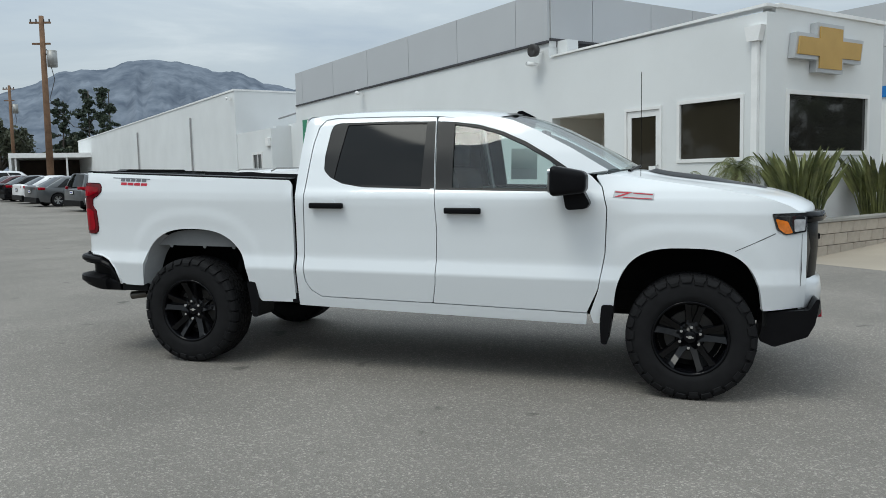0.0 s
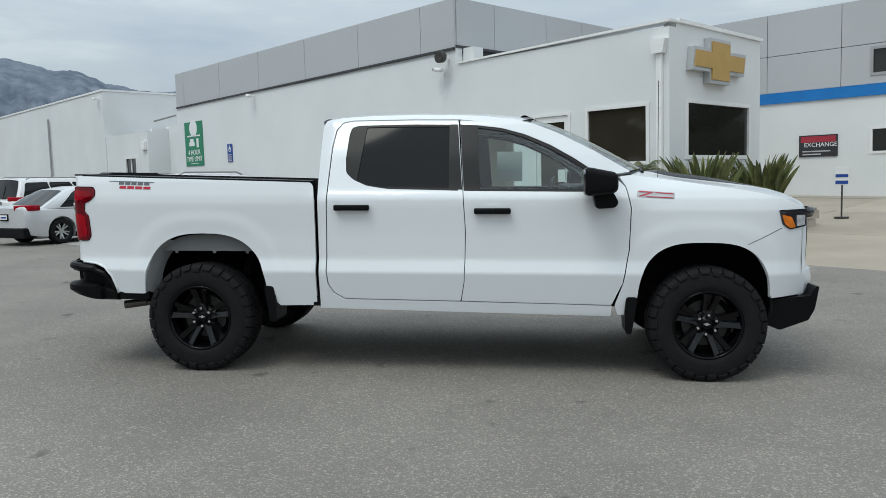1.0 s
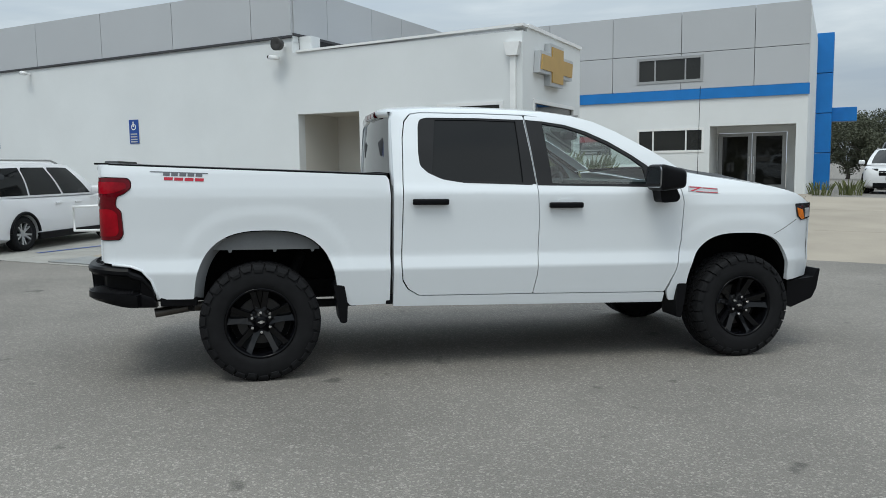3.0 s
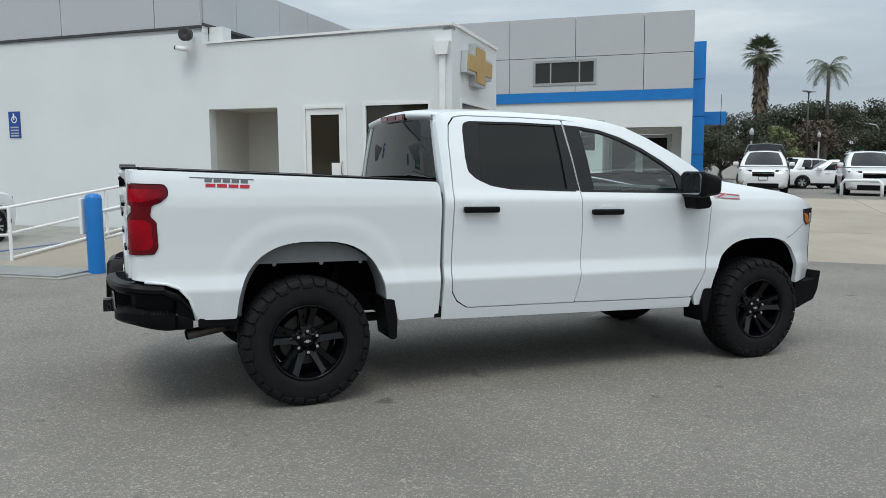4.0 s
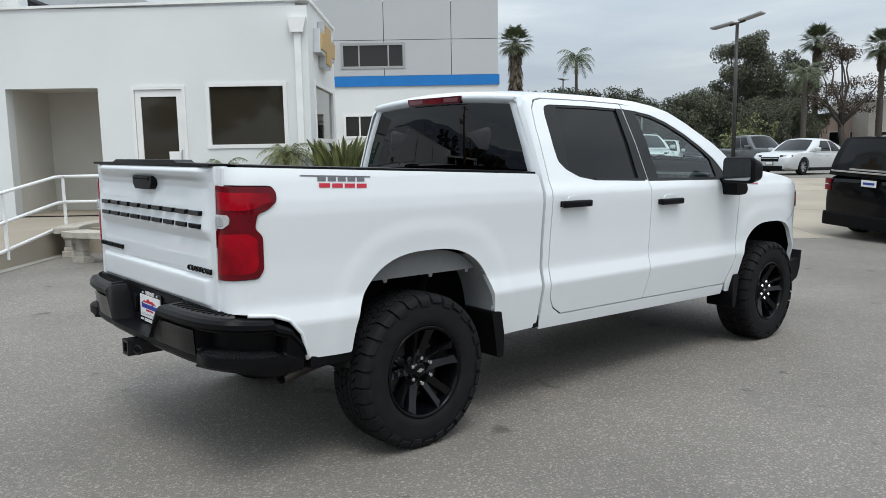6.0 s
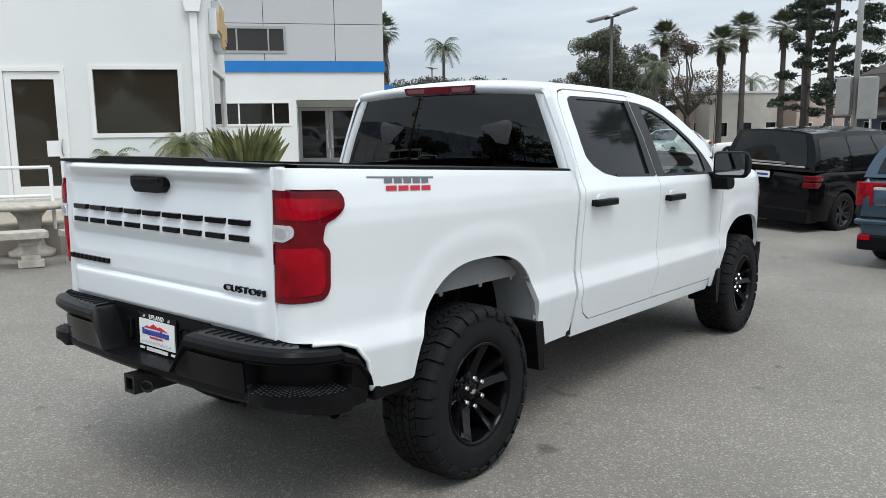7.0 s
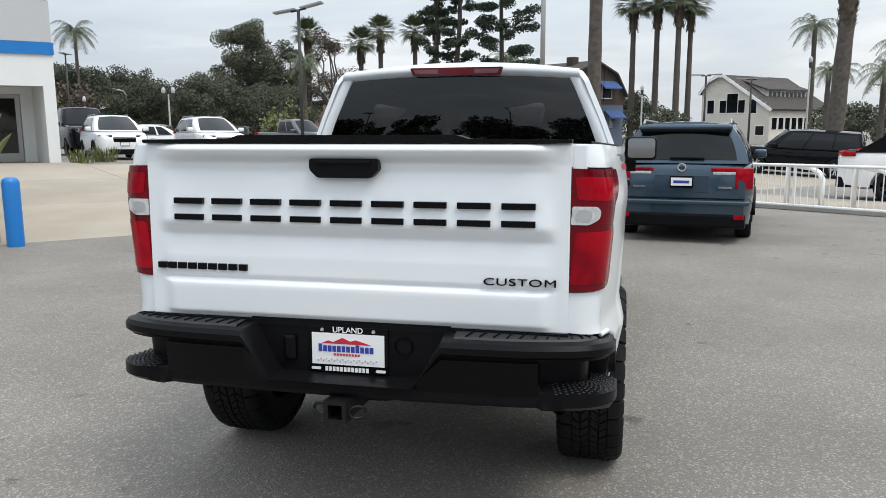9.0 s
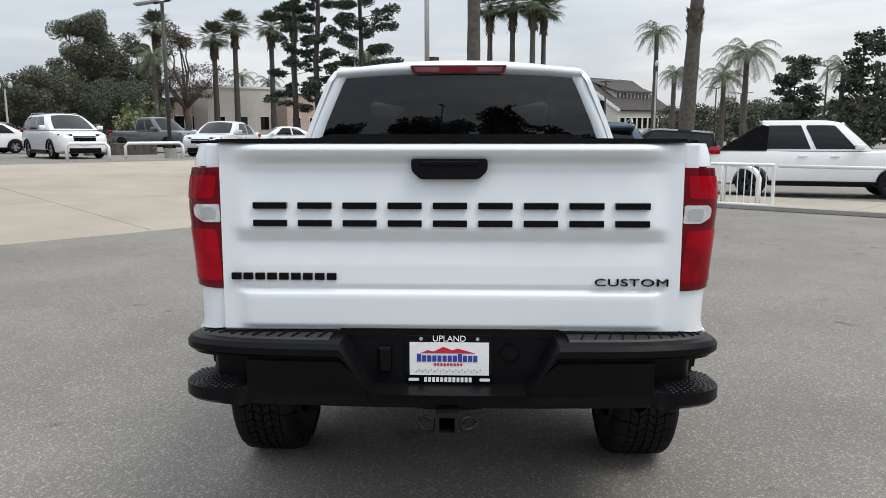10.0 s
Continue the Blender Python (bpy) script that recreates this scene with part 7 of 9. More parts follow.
for sg in (-1, 1):
    bm = bmesh.new()
    prism(bm, [(-2.45, 1.19), (-1.30, 1.19), (-1.28, 1.80), (-1.44, 1.84)], sg * 0.885, sg * 0.975)
    part("bed_pillar", bm, M_black_plastic, av, "black sloping bed pillar")
part("bed_cover", boxes((-2.66, -1.50, -0.86, 0.86, 1.19, 1.235), bev=0.02), M_black_plastic, av, "black hard bed cover")
part("running_board", boxes((-1.2, 1.2, -1.02, -0.85, 0.36, 0.42), bev=0.02), M_black_plastic, av)
car("white delivery van in the distance", on_ground(52, -18.5, 205), M_car_white, 5.5, 2.0, 2.1, 3.2, dict(SUV, ws_base=0.33, ws_top=0.2), "small", category="van")
car("white SUV parked across the lot", on_ground(-27.0, 16.0, 80), M_car_white, 5.0, 1.98, 1.85, 2.95, SUV, "alloy", rails=True, category="suv")
car("white sedan parked across the lot", on_ground(-29.0, 9.0, 80), M_car_white, 4.7, 1.84, 1.46, 2.75, SEDAN, "small", category="sedan")
far2 = [(29.0, 31.5, 190, M_car_white), (34.5, 32.0, 200, M_car_grey), (39.0, 29.0, 200, M_car_black), (31.5, 26.6, 210, M_car_white)]
for x, y, yaw, pt_ in far2:
    car("car parked along the far drive", on_ground(x, y, yaw), pt_, 4.6, 1.84, 1.6, 2.7, SUV, "small", category="suv", group="cars along the far drive")

# ---- trees and plants ----
def quad(bm, c, a, b):
    bm.faces.new([bm.verts.new(c - a - b), bm.verts.new(c + a - b), bm.verts.new(c + a + b), bm.verts.new(c - a + b)])


def rvec(rng, up=0.0):
    while True:
        v = Vector((rng.uniform(-1, 1), rng.uniform(-1, 1), rng.uniform(-1, 1)))
        if 0.05 < v.length < 1:
            v = v.normalized()
            v.z += up
            return v.normalized()


def leaf_clumps(bm, clumps, per, size, rng, flat=0.6):
    """Small leaves scattered through uneven clumps."""
    for c, r in clumps:
        c = Vector(c)
        for _ in range(int(per * r * r)):
            d = rvec(rng)
            rad = r * rng.random() ** 0.45
            p = c + Vector((d.x * rad, d.y * rad, d.z * rad * flat))
            n = rvec(rng, 0.4)
            a = n.orthogonal().normalized()
            a.rotate(Matrix.Rotation(rng.uniform(0, 6.28), 3, n))
            s = size * rng.uniform(0.6, 1.4)
            quad(bm, p, a * s, n.cross(a) * s * 0.55)


def limb(bm, p, q, r0, r1, rng, bends=4, wob=0.08):
    p, q = Vector(p), Vector(q)
    pts, rad = [], []
    L = (q - p).length
    for i in range(bends + 1):
        t = i / bends
        o = rvec(rng) * wob * L * math.sin(math.pi * t)
        pts.append(p.lerp(q, t) + o)
        rad.append(r0 + (r1 - r0) * t)
    tube(bm, pts, rad, 7)


def broadleaf(label, m, h, w, seed, leaf=None, density=46, size=0.16, trunk_h=0.3, gaps=0.75, lsize=1.0, category="tree", group=""):
    rng = random.Random(seed)
    t = thing("tree", label, category, m, group)
    wood = bmesh.new()
    th = h * trunk_h
    limb(wood, (0, 0, -0.2), (rng.uniform(-0.2, 0.2), rng.uniform(-0.2, 0.2), th), 0.035 * h, 0.024 * h, rng)
    clumps = []
    n = 13
    for i in range(n):
        a = 2 * math.pi * i / n * 2.4 + rng.uniform(-0.3, 0.3)
        k = rng.uniform(0.35, 1.0)
        zz = th + (h - th) * rng.uniform(0.18, 0.92)
        prof = math.sin(math.pi * min(0.97, (zz - th * 0.7) / (h - th * 0.7))) ** 0.6
        tip = Vector((math.cos(a) * w * 0.5 * k * prof, math.sin(a) * w * 0.5 * k * prof, zz))
        limb(wood, (0, 0, th * rng.uniform(0.8, 1.0)), tip, 0.014 * h, 0.004 * h, rng)
        for _ in range(4):
            o = rvec(rng) * w * 0.14
            clumps.append((tip + o, w * rng.uniform(0.08, 0.17)))
    clumps.append((Vector((0, 0, h * 0.9)), w * 0.16))
    bm = bmesh.new()
    leaf_clumps(bm, [c for c in clumps if rng.random() < gaps], density, size * lsize, rng, 0.75)
    part("trunk", wood, M_bark, t, "", True)
    part("crown", bm, leaf or M_leaf_dark, t)
    return t


def pine(label, m, h, w, seed, leaf=0.11):
    rng = random.Random(seed)
    t = thing("tree", label, "tree", m)
    wood, bm = bmesh.new(), bmesh.new()
    limb(wood, (0, 0, -0.2), (0.3, 0.2, h), 0.015 * h, 0.004 * h, rng, 6, 0.01)
    clumps = []
    z = h * 0.16
    while z < h * 0.99:
        k = 1.0 - 0.65 * (z / h) ** 1.5
        for _ in range(3):
            a, L = rng.uniform(0, 6.28), w * 0.5 * k * rng.uniform(0.45, 1.0)
            tip = Vector((math.cos(a) * L, math.sin(a) * L, z + L * rng.uniform(-0.05, 0.3)))
            limb(wood, (0, 0, z), tip, 0.05, 0.015, rng, 3)
            for f in (0.55, 0.8, 1.0):
                clumps.append((Vector((0, 0, z)).lerp(tip, f) + rvec(rng) * 0.2, rng.uniform(0.35, 0.75) * w / 7))
        z += h * 0.048
    leaf_clumps(bm, clumps, 120 if leaf < 0.16 else 190, min(leaf, 0.125), rng, 0.6)
    part("trunk", wood, M_bark, t, "", True)
    part("crown", bm, M_leaf_pine, t)
    return t


def fan_palm(label, m, h, seed, r=0.26, crown=1.6, skirt=1.2, lean=(0, 0), group=""):
    rng = random.Random(seed)
    t = thing("palm_tree", label, "palm tree", m, group)
    tr, fr, sk = bmesh.new(), bmesh.new(), bmesh.new()
    n = 14
    pts = [(lean[0] * (i / n) ** 1.3, lean[1] * (i / n) ** 1.3, -0.2 + (h + 0.2) * i / n) for i in range(n + 1)]
    tube(tr, pts, [r * (1.35 if i == 0 else 1.0 - 0.35 * i / n + (0.06 if i % 2 else 0)) for i in range(n + 1)], 10)
    top = Vector((lean[0], lean[1], h))
    for k in range(58):
        a = k * 2.4 + rng.uniform(-0.2, 0.2)
        el = 1.30 - 2.0 * (k / 57) + rng.uniform(-0.1, 0.1)
        d = Vector((math.cos(a) * math.cos(el), math.sin(a) * math.cos(el), math.sin(el)))
        side = d.cross(Vector((0, 0, 1)))
        side = side.normalized() if side.length > 0.1 else Vector((1, 0, 0))
        up = side.cross(d).normalized()
        hub = top + d * crown * 0.38
        tube(fr, [top, top + d * crown * 0.2, hub], 0.022, 4, False)
        nb = 11
        for j in range(nb):
            b = (j / (nb - 1) - 0.5) * 1.5
            tip_d = (d * math.cos(b) + side * math.sin(b)).normalized()
            L = crown * 0.68 * (1 - 0.35 * abs(b) / 0.75) * rng.uniform(0.85, 1.1)
            droop = Vector((0, 0, -0.22 * L * (0.6 + rng.random() * 0.6)))
            p1, p2 = hub + tip_d * L * 0.6 + up * 0.02, hub + tip_d * L + droop
            ws = tip_d.cross(up).normalized() * 0.024 * crown
            v = [fr.verts.new(hub), fr.verts.new(p1 - ws), fr.verts.new(p2), fr.verts.new(p1 + ws)]
            fr.faces.new(v)
    for k in range(int(150 * skirt)):
        a = rng.uniform(0, 6.28)
        z = h - rng.random() ** (1.3 if skirt < 3 else 1.0) * skirt * 1.3 - 0.1
        base = Vector((math.cos(a) * r * 0.7 + lean[0], math.sin(a) * r * 0.7 + lean[1], z))
        out = Vector((math.cos(a), math.sin(a), 0))
        L = rng.uniform(0.5, 0.9) * min(1.0, skirt) * max(1.0, r / 0.35)
        tip = base + out * L * rng.uniform(0.15, 0.45) + Vector((0, 0, -L))
        sd_ = out.cross(Vector((0, 0, 1))) * rng.uniform(0.05, 0.13) * max(1.0, r / 0.35) ** 0.3
        sk.faces.new([sk.verts.new(base - sd_ * 0.4), sk.verts.new(base + sd_ * 0.4), sk.verts.new(tip + sd_), sk.verts.new(tip - sd_)])
    part("trunk", tr, M_bark, t, "", True)
    part("fronds", fr, M_leaf_palm, t)
    if skirt:
        part("dry_skirt", sk, M_dry, t, "dry brown hanging fronds")
    else:
        sk.free()
    return t


def feather_palm(label, m, h, seed, r=0.13, frond=2.4, n=15, lean=(0, 0), leaflet=0.42, category="palm tree", name="palm_tree", stem=None, up_el=1.2):
    rng = random.Random(seed)
    t = thing(name, label, category, m)
    tr, fr = bmesh.new(), bmesh.new()
    k = 10
    pts = [(lean[0] * (i / k) ** 1.2, lean[1] * (i / k) ** 1.2, -0.1 + (h + 0.1) * i / k) for i in range(k + 1)]
    tube(tr, pts, [r * (1.2 - 0.4 * i / k + (0.10 if i % 2 else 0.0)) for i in range(k + 1)], 9)
    top = Vector((lean[0], lean[1], h))
    for q in range(n):
        a = q * 2.4 + rng.uniform(-0.2, 0.2)
        el = up_el - 1.35 * (q / n) + rng.uniform(-0.1, 0.1)
        out = Vector((math.cos(a), math.sin(a), 0))
        d = out * math.cos(el) + Vector((0, 0, math.sin(el)))
        pts, p = [top.copy()], top.copy()
        seg = 12
        for i in range(seg):
            d = (d + Vector((0, 0, -0.15 - 0.10 * i / seg))).normalized()
            p = p + d * frond / seg * rng.uniform(0.95, 1.05)
            pts.append(p.copy())
        tube(fr, pts, 0.014 * frond / 2.4, 4, False, 0.004)
        side = out.cross(Vector((0, 0, 1)))
        for i in range(2, seg + 1):
            f = i / seg
            L = leaflet * math.sin(math.pi * min(0.98, 0.15 + f * 0.82)) ** 0.6
            tan = (pts[i] - pts[i - 1]).normalized()
            for sub in (0.0, 0.5):
                base = pts[i - 1].lerp(pts[i], sub)
                for sg in (-1, 1):
                    tip = base + side * sg * L * 0.75 + tan * L * 0.35 + Vector((0, 0, -L * rng.uniform(0.3, 0.8)))
                    wv = tan * 0.018 * frond / 2.4 * 1.6
                    fr.faces.new([fr.verts.new(base - wv), fr.verts.new(base + wv), fr.verts.new(tip)])
    part("trunk", tr, stem or M_bark, t, "", True)
    part("fronds", fr, M_leaf_palm if frond > 1.2 else M_leaf, t)
    return t


def blade_clump(label, m, h, spread, n, seed):
    """A clump of upright paddle leaves."""
    rng = random.Random(seed)
    t = thing("shrub", label, "plant", m, "paddle-leaved shrubs")
    bm, st = bmesh.new(), bmesh.new()
    for k in range(n):
        a, rad = rng.uniform(0, 6.28), spread * rng.random() ** 0.7
        base = Vector((math.cos(a) * rad * 0.45, math.sin(a) * rad * 0.45, 0))
        tilt = rng.uniform(0.03, 0.40)
        L = h * rng.uniform(0.65, 1.08)
        d = Vector((math.cos(a) * tilt, math.sin(a) * tilt, 1)).normalized()
        tube(st, [base, base + d * L * 0.55], 0.011, 5, False)
        side = d.cross(rvec(rng)).normalized()
        nrm = side.cross(d)
        prev = None
        for i in range(6):
            f = i / 5
            c = base + d * L * (0.5 + 0.5 * f) + Vector((math.cos(a), math.sin(a), -0.3)) * 0.10 * f * f * L
            wd = 0.046 * h / 1.3 * math.sin(math.pi * (0.08 + 0.90 * f)) ** 0.7
            row = [bm.verts.new(c - side * wd + nrm * wd * 0.45), bm.verts.new(c), bm.verts.new(c + side * wd + nrm * wd * 0.45)]
            if prev:
                bm.faces.new((prev[0], prev[1], row[1], row[0]))
                bm.faces.new((prev[1], prev[2], row[2], row[1]))
            prev = row
    part("stalk", st, M_leaf, t)
    part("foliage", bm, M_leaf, t)
    return t


def at_ground(x, y, turn=0.0):
    return pose(x, y, ground_z(x, y), 0, 0, turn)


# planter by the showroom
PT = 0.62
feather_palm("small pygmy palm in the planter", spot(-9.75, 11.86, PT - 0.1), 0.72, 3, 0.08, 0.60, 26, leaflet=0.16, category="palm", name="small_palm", stem=M_dry)
feather_palm("small pygmy palm beside the downspout", spot(-8.58, 11.86, PT - 0.1), 0.98, 4, 0.09, 0.68, 30, leaflet=0.18, category="palm", name="small_palm", stem=M_dry)
blade_clump("clump of green paddle-leaved shrub in the planter", spot(-7.62, 12.35, PT - 0.1), 1.32, 0.66, 120, 5)
blade_clump("clump of green paddle-leaved shrub in the planter", spot(-7.62, 14.85, PT - 0.1), 1.25, 0.68, 110, 6)
blade_clump("low green shrub beside the entrance porch", spot(-3.0, 25.4, 0.35), 0.55, 0.8, 60, 8)
blade_clump("low green shrub beside the entrance porch", spot(-2.1, 26.2, 0.35), 0.6, 0.8, 60, 9)

# palms and trees along the street
def reach(x, y, top):
    """Height over the ground that brings a thing's top to a level."""
    return top - ground_z(x, y)


fan_palm("thick fan palm with a long dry skirt", at_ground(65.9, 70.9), reach(65.9, 70.9, 14.0), 11, 0.62, 2.7, 4.4)
feather_palm("slender queen palm by the junction", at_ground(59.4, 55.8), reach(59.4, 55.8, 10.3), 12, 0.17, 2.7, 22, leaflet=0.75)
for i, (x, y, z) in enumerate(((104.2, 50.4, 14.7), (106.8, 43.0, 13.5), (107.7, 40.2, 15.2), (109.1, 35.2, 15.2), (109.7, 32.0, 16.4))):
    fan_palm("tall slim fan palm along the street", at_ground(x, y), reach(x, y, z), 20 + i, 0.46, 3.0, 1.8, group="tall street palms")
for i, (x, y, h, r) in enumerate(((18.2, 5.8, 11.5, 0.235), (90.5, 3.5, 16.6, 0.40), (89.6, 0.8, 16.8, 0.40), (86.5, -1.4, 16.4, 0.40), (89.5, -2.95, 16.2, 0.36))):
    fan_palm("tall fan palm with a bare grey trunk", at_ground(x, y), h, 30 + i, r, 1.9 if i == 0 else 2.9, 1.0 if i == 0 else 1.9, group="tall street palms")
stout = fan_palm("stout date palm with a leaning trunk", at_ground(30.2, -4.3), 13.0, 40, 0.37, 2.4, 0.9, lean=(0.3, -0.6))
bm, rng_c = bmesh.new(), random.Random(4)
for k in range(130):
    a_, z_ = rng_c.uniform(0, 6.28), 5.95 + rng_c.random() * 1.1
    o_ = Vector((math.cos(a_), math.sin(a_), 0))
    c_ = Vector((0.11, -0.22, z_)) + o_ * 0.32
    sd_ = o_.cross(Vector((0, 0, 1))) * 0.08
    tip_ = c_ + o_ * rng_c.uniform(0.06, 0.16) + Vector((0, 0, 0.20))
    bm.faces.new([bm.verts.new(c_ - sd_), bm.verts.new(c_ + sd_), bm.verts.new(tip_ + sd_ * 0.4), bm.verts.new(tip_ - sd_ * 0.4)])
part("boot_collar", bm, M_dry, stout, "collar of old brown leaf bases")
feather_palm("spreading date palm behind the pines", at_ground(121.8, 22.7), reach(121.8, 22.7, 11.9), 41, 0.7, 5.4, 40, leaflet=0.5, up_el=1.0)
feather_palm("queen palm with arching fronds", at_ground(36.5, -9.15), 5.7, 42, 0.16, 2.3, 22, leaflet=0.6)
feather_palm("queen palm with arching fronds", at_ground(40.5, -9.25), 4.6, 43, 0.15, 1.9, 20, leaflet=0.55)
feather_palm("queen palm with arching fronds", at_ground(73.4, -12.8), reach(73.4, -12.8, 10.3), 44, 0.24, 3.0, 22, leaflet=0.8)
feather_palm("queen palm with arching fronds", at_ground(46.0, -7.7), 5.0, 45, 0.16, 1.5, 15, leaflet=0.5)
feather_palm("queen palm with arching fronds", at_ground(46.5, -8.6), 5.0, 50, 0.16, 1.5, 15, leaflet=0.5)
feather_palm("queen palm with arching fronds", at_ground(42.6, -17.2), 5.6, 46, 0.16, 2.2, 18, leaflet=0.55)
feather_palm("far queen palm behind the white building", at_ground(127, 45.0), reach(127, 45, 9.0), 47, 0.3, 3.8, 16, leaflet=0.9)
feather_palm("far queen palm behind the white building", at_ground(133, 42.0), reach(133, 42, 8.4), 48, 0.3, 3.6, 15, leaflet=0.9)
feather_palm("bright green palm in front of the street trees", at_ground(85.4, 43.4), reach(85.4, 43.4, 9.0), 49, 0.3, 3.2, 26, leaflet=1.0)
broadleaf("large spreading eucalyptus with grey-green foliage", at_ground(101.5, 58.6), reach(101.5, 58.6, 15.6), 13.5, 51, M_leaf_olive, 300, 0.10, 0.26, 0.95)
broadleaf("eucalyptus with drooping grey-green foliage", at_ground(103.0, 52.6), reach(103, 52.6, 13.0), 9.0, 52, M_leaf_olive, 300, 0.095, 0.28, 0.95)
broadleaf("sparse rust-coloured street tree", at_ground(100.8, 45.4), reach(100.8, 45.4, 13.6), 9.5, 53, M_leaf_rust, 120, 0.09, 0.34, 0.85)
for i, (az_, d_, z_, w_) in enumerate(((47.0, 96, 6.7, 9), (44.2, 96, 7.2, 9), (41.6, 88, 7.9, 8), (39.3, 92, 7.3, 8), (37.4, 95, 7.0, 9), (35.4, 90, 7.6, 9), (33.2, 92, 7.4, 9), (31.0, 95, 7.0, 9), (29.0, 100, 7.0, 9), (27.0, 112, 7.2, 10), (48.5, 110, 7.6, 10))):
    x, y = -5.2 + d_ * math.cos(radians(az_)), 0.6 + d_ * math.sin(radians(az_))
    broadleaf("dark evergreen street tree", at_ground(x, y, 37 * i), reach(x, y, z_ - 0.9 + 0.5 * math.sin(i * 2.1)), w_ * 1.05, 60 + i, M_leaf_dark if i % 3 else M_leaf_olive, 330, 0.078, 0.18, 0.95, group="dark street trees")
broadleaf("bare reddish street tree", at_ground(55.2, 53.2), 5.6, 5.6, 72, M_leaf_rust, 40, 0.13, 0.32, 0.8)
broadleaf("small yellow-green street tree", at_ground(49.6, 51.8), 4.6, 4.0, 73, M_leaf, 70, 0.13, 0.2, 0.9)
broadleaf("small yellow-green shrub tree", at_ground(38.5, 25.5), 2.6, 3.6, 76, M_leaf, 70, 0.09, 0.2, 0.9)
pine("tall dark pine with open whorls", at_ground(98.0, 29.4), 30.0, 9.0, 80, 0.16)
pine("tall dark pine with open whorls", at_ground(96.0, 25.8), 32.0, 8.5, 81, 0.16)
pine("tall dark pine with open whorls", at_ground(97.0, 20.2), 30.0, 12.0, 82, 0.18)
pine("broad dark pine beyond the street", at_ground(58.4, -20.9), 7.2, 6.0, 83)
pine("dark pine beside the parking lot", at_ground(40.5, -17.6), 7.6, 4.6, 84)
for i, (x, y, h, w) in enumerate(((66, -14, 3.0, 6), (80, -24, 4.0, 7), (92, -33, 4.6, 9), (70, -31, 4.2, 7), (95, 5, 6.0, 11), (45, -17.5, 2.4, 4), (60, 1.0, 3.2, 4), (52, -13.5, 2.2, 3.5), (56, -26, 4.0, 5))):
    broadleaf("rounded green tree in the distance", at_ground(x, y, 50 * i), h, w, 90 + i, M_leaf_olive, 220, 0.09, 0.2, 0.95, group="distant trees")
hedge = thing("hedge", "low clipped dark green hedge by the drive", "hedge", at_ground(27.1, 21.5, -38))
bm, rng_h = bmesh.new(), random.Random(9)
leaf_clumps(bm, [(Vector((rng_h.uniform(-1.7, 1.7), rng_h.uniform(-0.35, 0.35), rng_h.uniform(0.1, 0.62))), 0.22) for _ in range(110)], 60, 0.045, rng_h, 0.9)
part("foliage", bm, M_leaf_dark, hedge)
part("core", boxes((-1.6, 1.6, -0.25, 0.25, -0.05, 0.5)), M_bark, hedge)
# near-side lights and unseen added trees: a dark skyline mirrored in glass and paint
for i in range(17):
    a_ = radians(146 + 11.6 * i)
    d_ = 62 + 9 * math.sin(i * 1.9)
    x, y = -4 + d_ * math.cos(a_), d_ * math.sin(a_)
    broadleaf("unseen dark green tree added to darken reflections", at_ground(x, y, 40 * i), 8.2 + 1.6 * math.sin(i * 2.7), 11.5, 130 + i, M_leaf_dark, 60, 0.2, 0.16, 0.98, group="trees along the lot's edge")
# mountain side
for i, (x, y, h, w) in enumerate(((-61.5, 70.5, 10.6, 4.2), (-57.2, 68.5, 10.4, 4.2), (-64.0, 69.5, 9.6, 3.6))):
    pine("dark columnar conifer behind the lot", at_ground(x, y), h, w, 110 + i, 0.17)
for i, (x, y, h, w) in enumerate(((-86, 82, 8.5, 9), (-80, 88, 6.0, 8), (-96, 84, 7.5, 9), (-70, 84, 5.5, 8))):
    broadleaf("green tree beyond the parked cars", at_ground(x, y), h, w, 120 + i, M_leaf_dark, 50, 0.22, 0.25, 0.9, group="trees beyond the cars")

# ---- houses across the street ----
def gable_house(label, m, w, l, eave, ridge, wall, roof_m, gambrel=False, upper=None, awn=None):
    h = thing("house", label, "house", m)
    if gambrel:
        prof = [(-w / 2, eave), (-w * 0.40, eave + (ridge - eave) * 0.62), (0, ridge), (w * 0.40, eave + (ridge - eave) * 0.62), (w / 2, eave)]
    else:
        prof = [(-w / 2, eave), (0, ridge), (w / 2, eave)]
    bm = bmesh.new()
    box(bm, -l / 2, l / 2, -w / 2, w / 2, -1.0, eave)
    part("wall", bm, wall, h)
    bm = bmesh.new()
    prism(bm, prof, -l / 2 + 0.02, l / 2 - 0.02, axis="x")
    part("gable", bm, upper or wall, h)
    for (a, b) in zip(prof, prof[1:]):
        d = Vector((b[0] - a[0], b[1] - a[1]))
        n = Vector((-d.y, d.x)).normalized() * 0.12
        e0, e1 = 0.35 if a[1] <= eave + 0.01 else 0, 0.35 if b[1] <= eave + 0.01 else 0
        u = d.normalized()
        pa, pb = Vector(a) - u * e0, Vector(b) + u * e1
        bm = bmesh.new()
        prism(bm, [tuple(pa), tuple(pb), tuple(pb + n), tuple(pa + n)], -l / 2 - 0.4, l / 2 + 0.4, axis="x")
        part("roof", bm, roof_m, h)
    return h


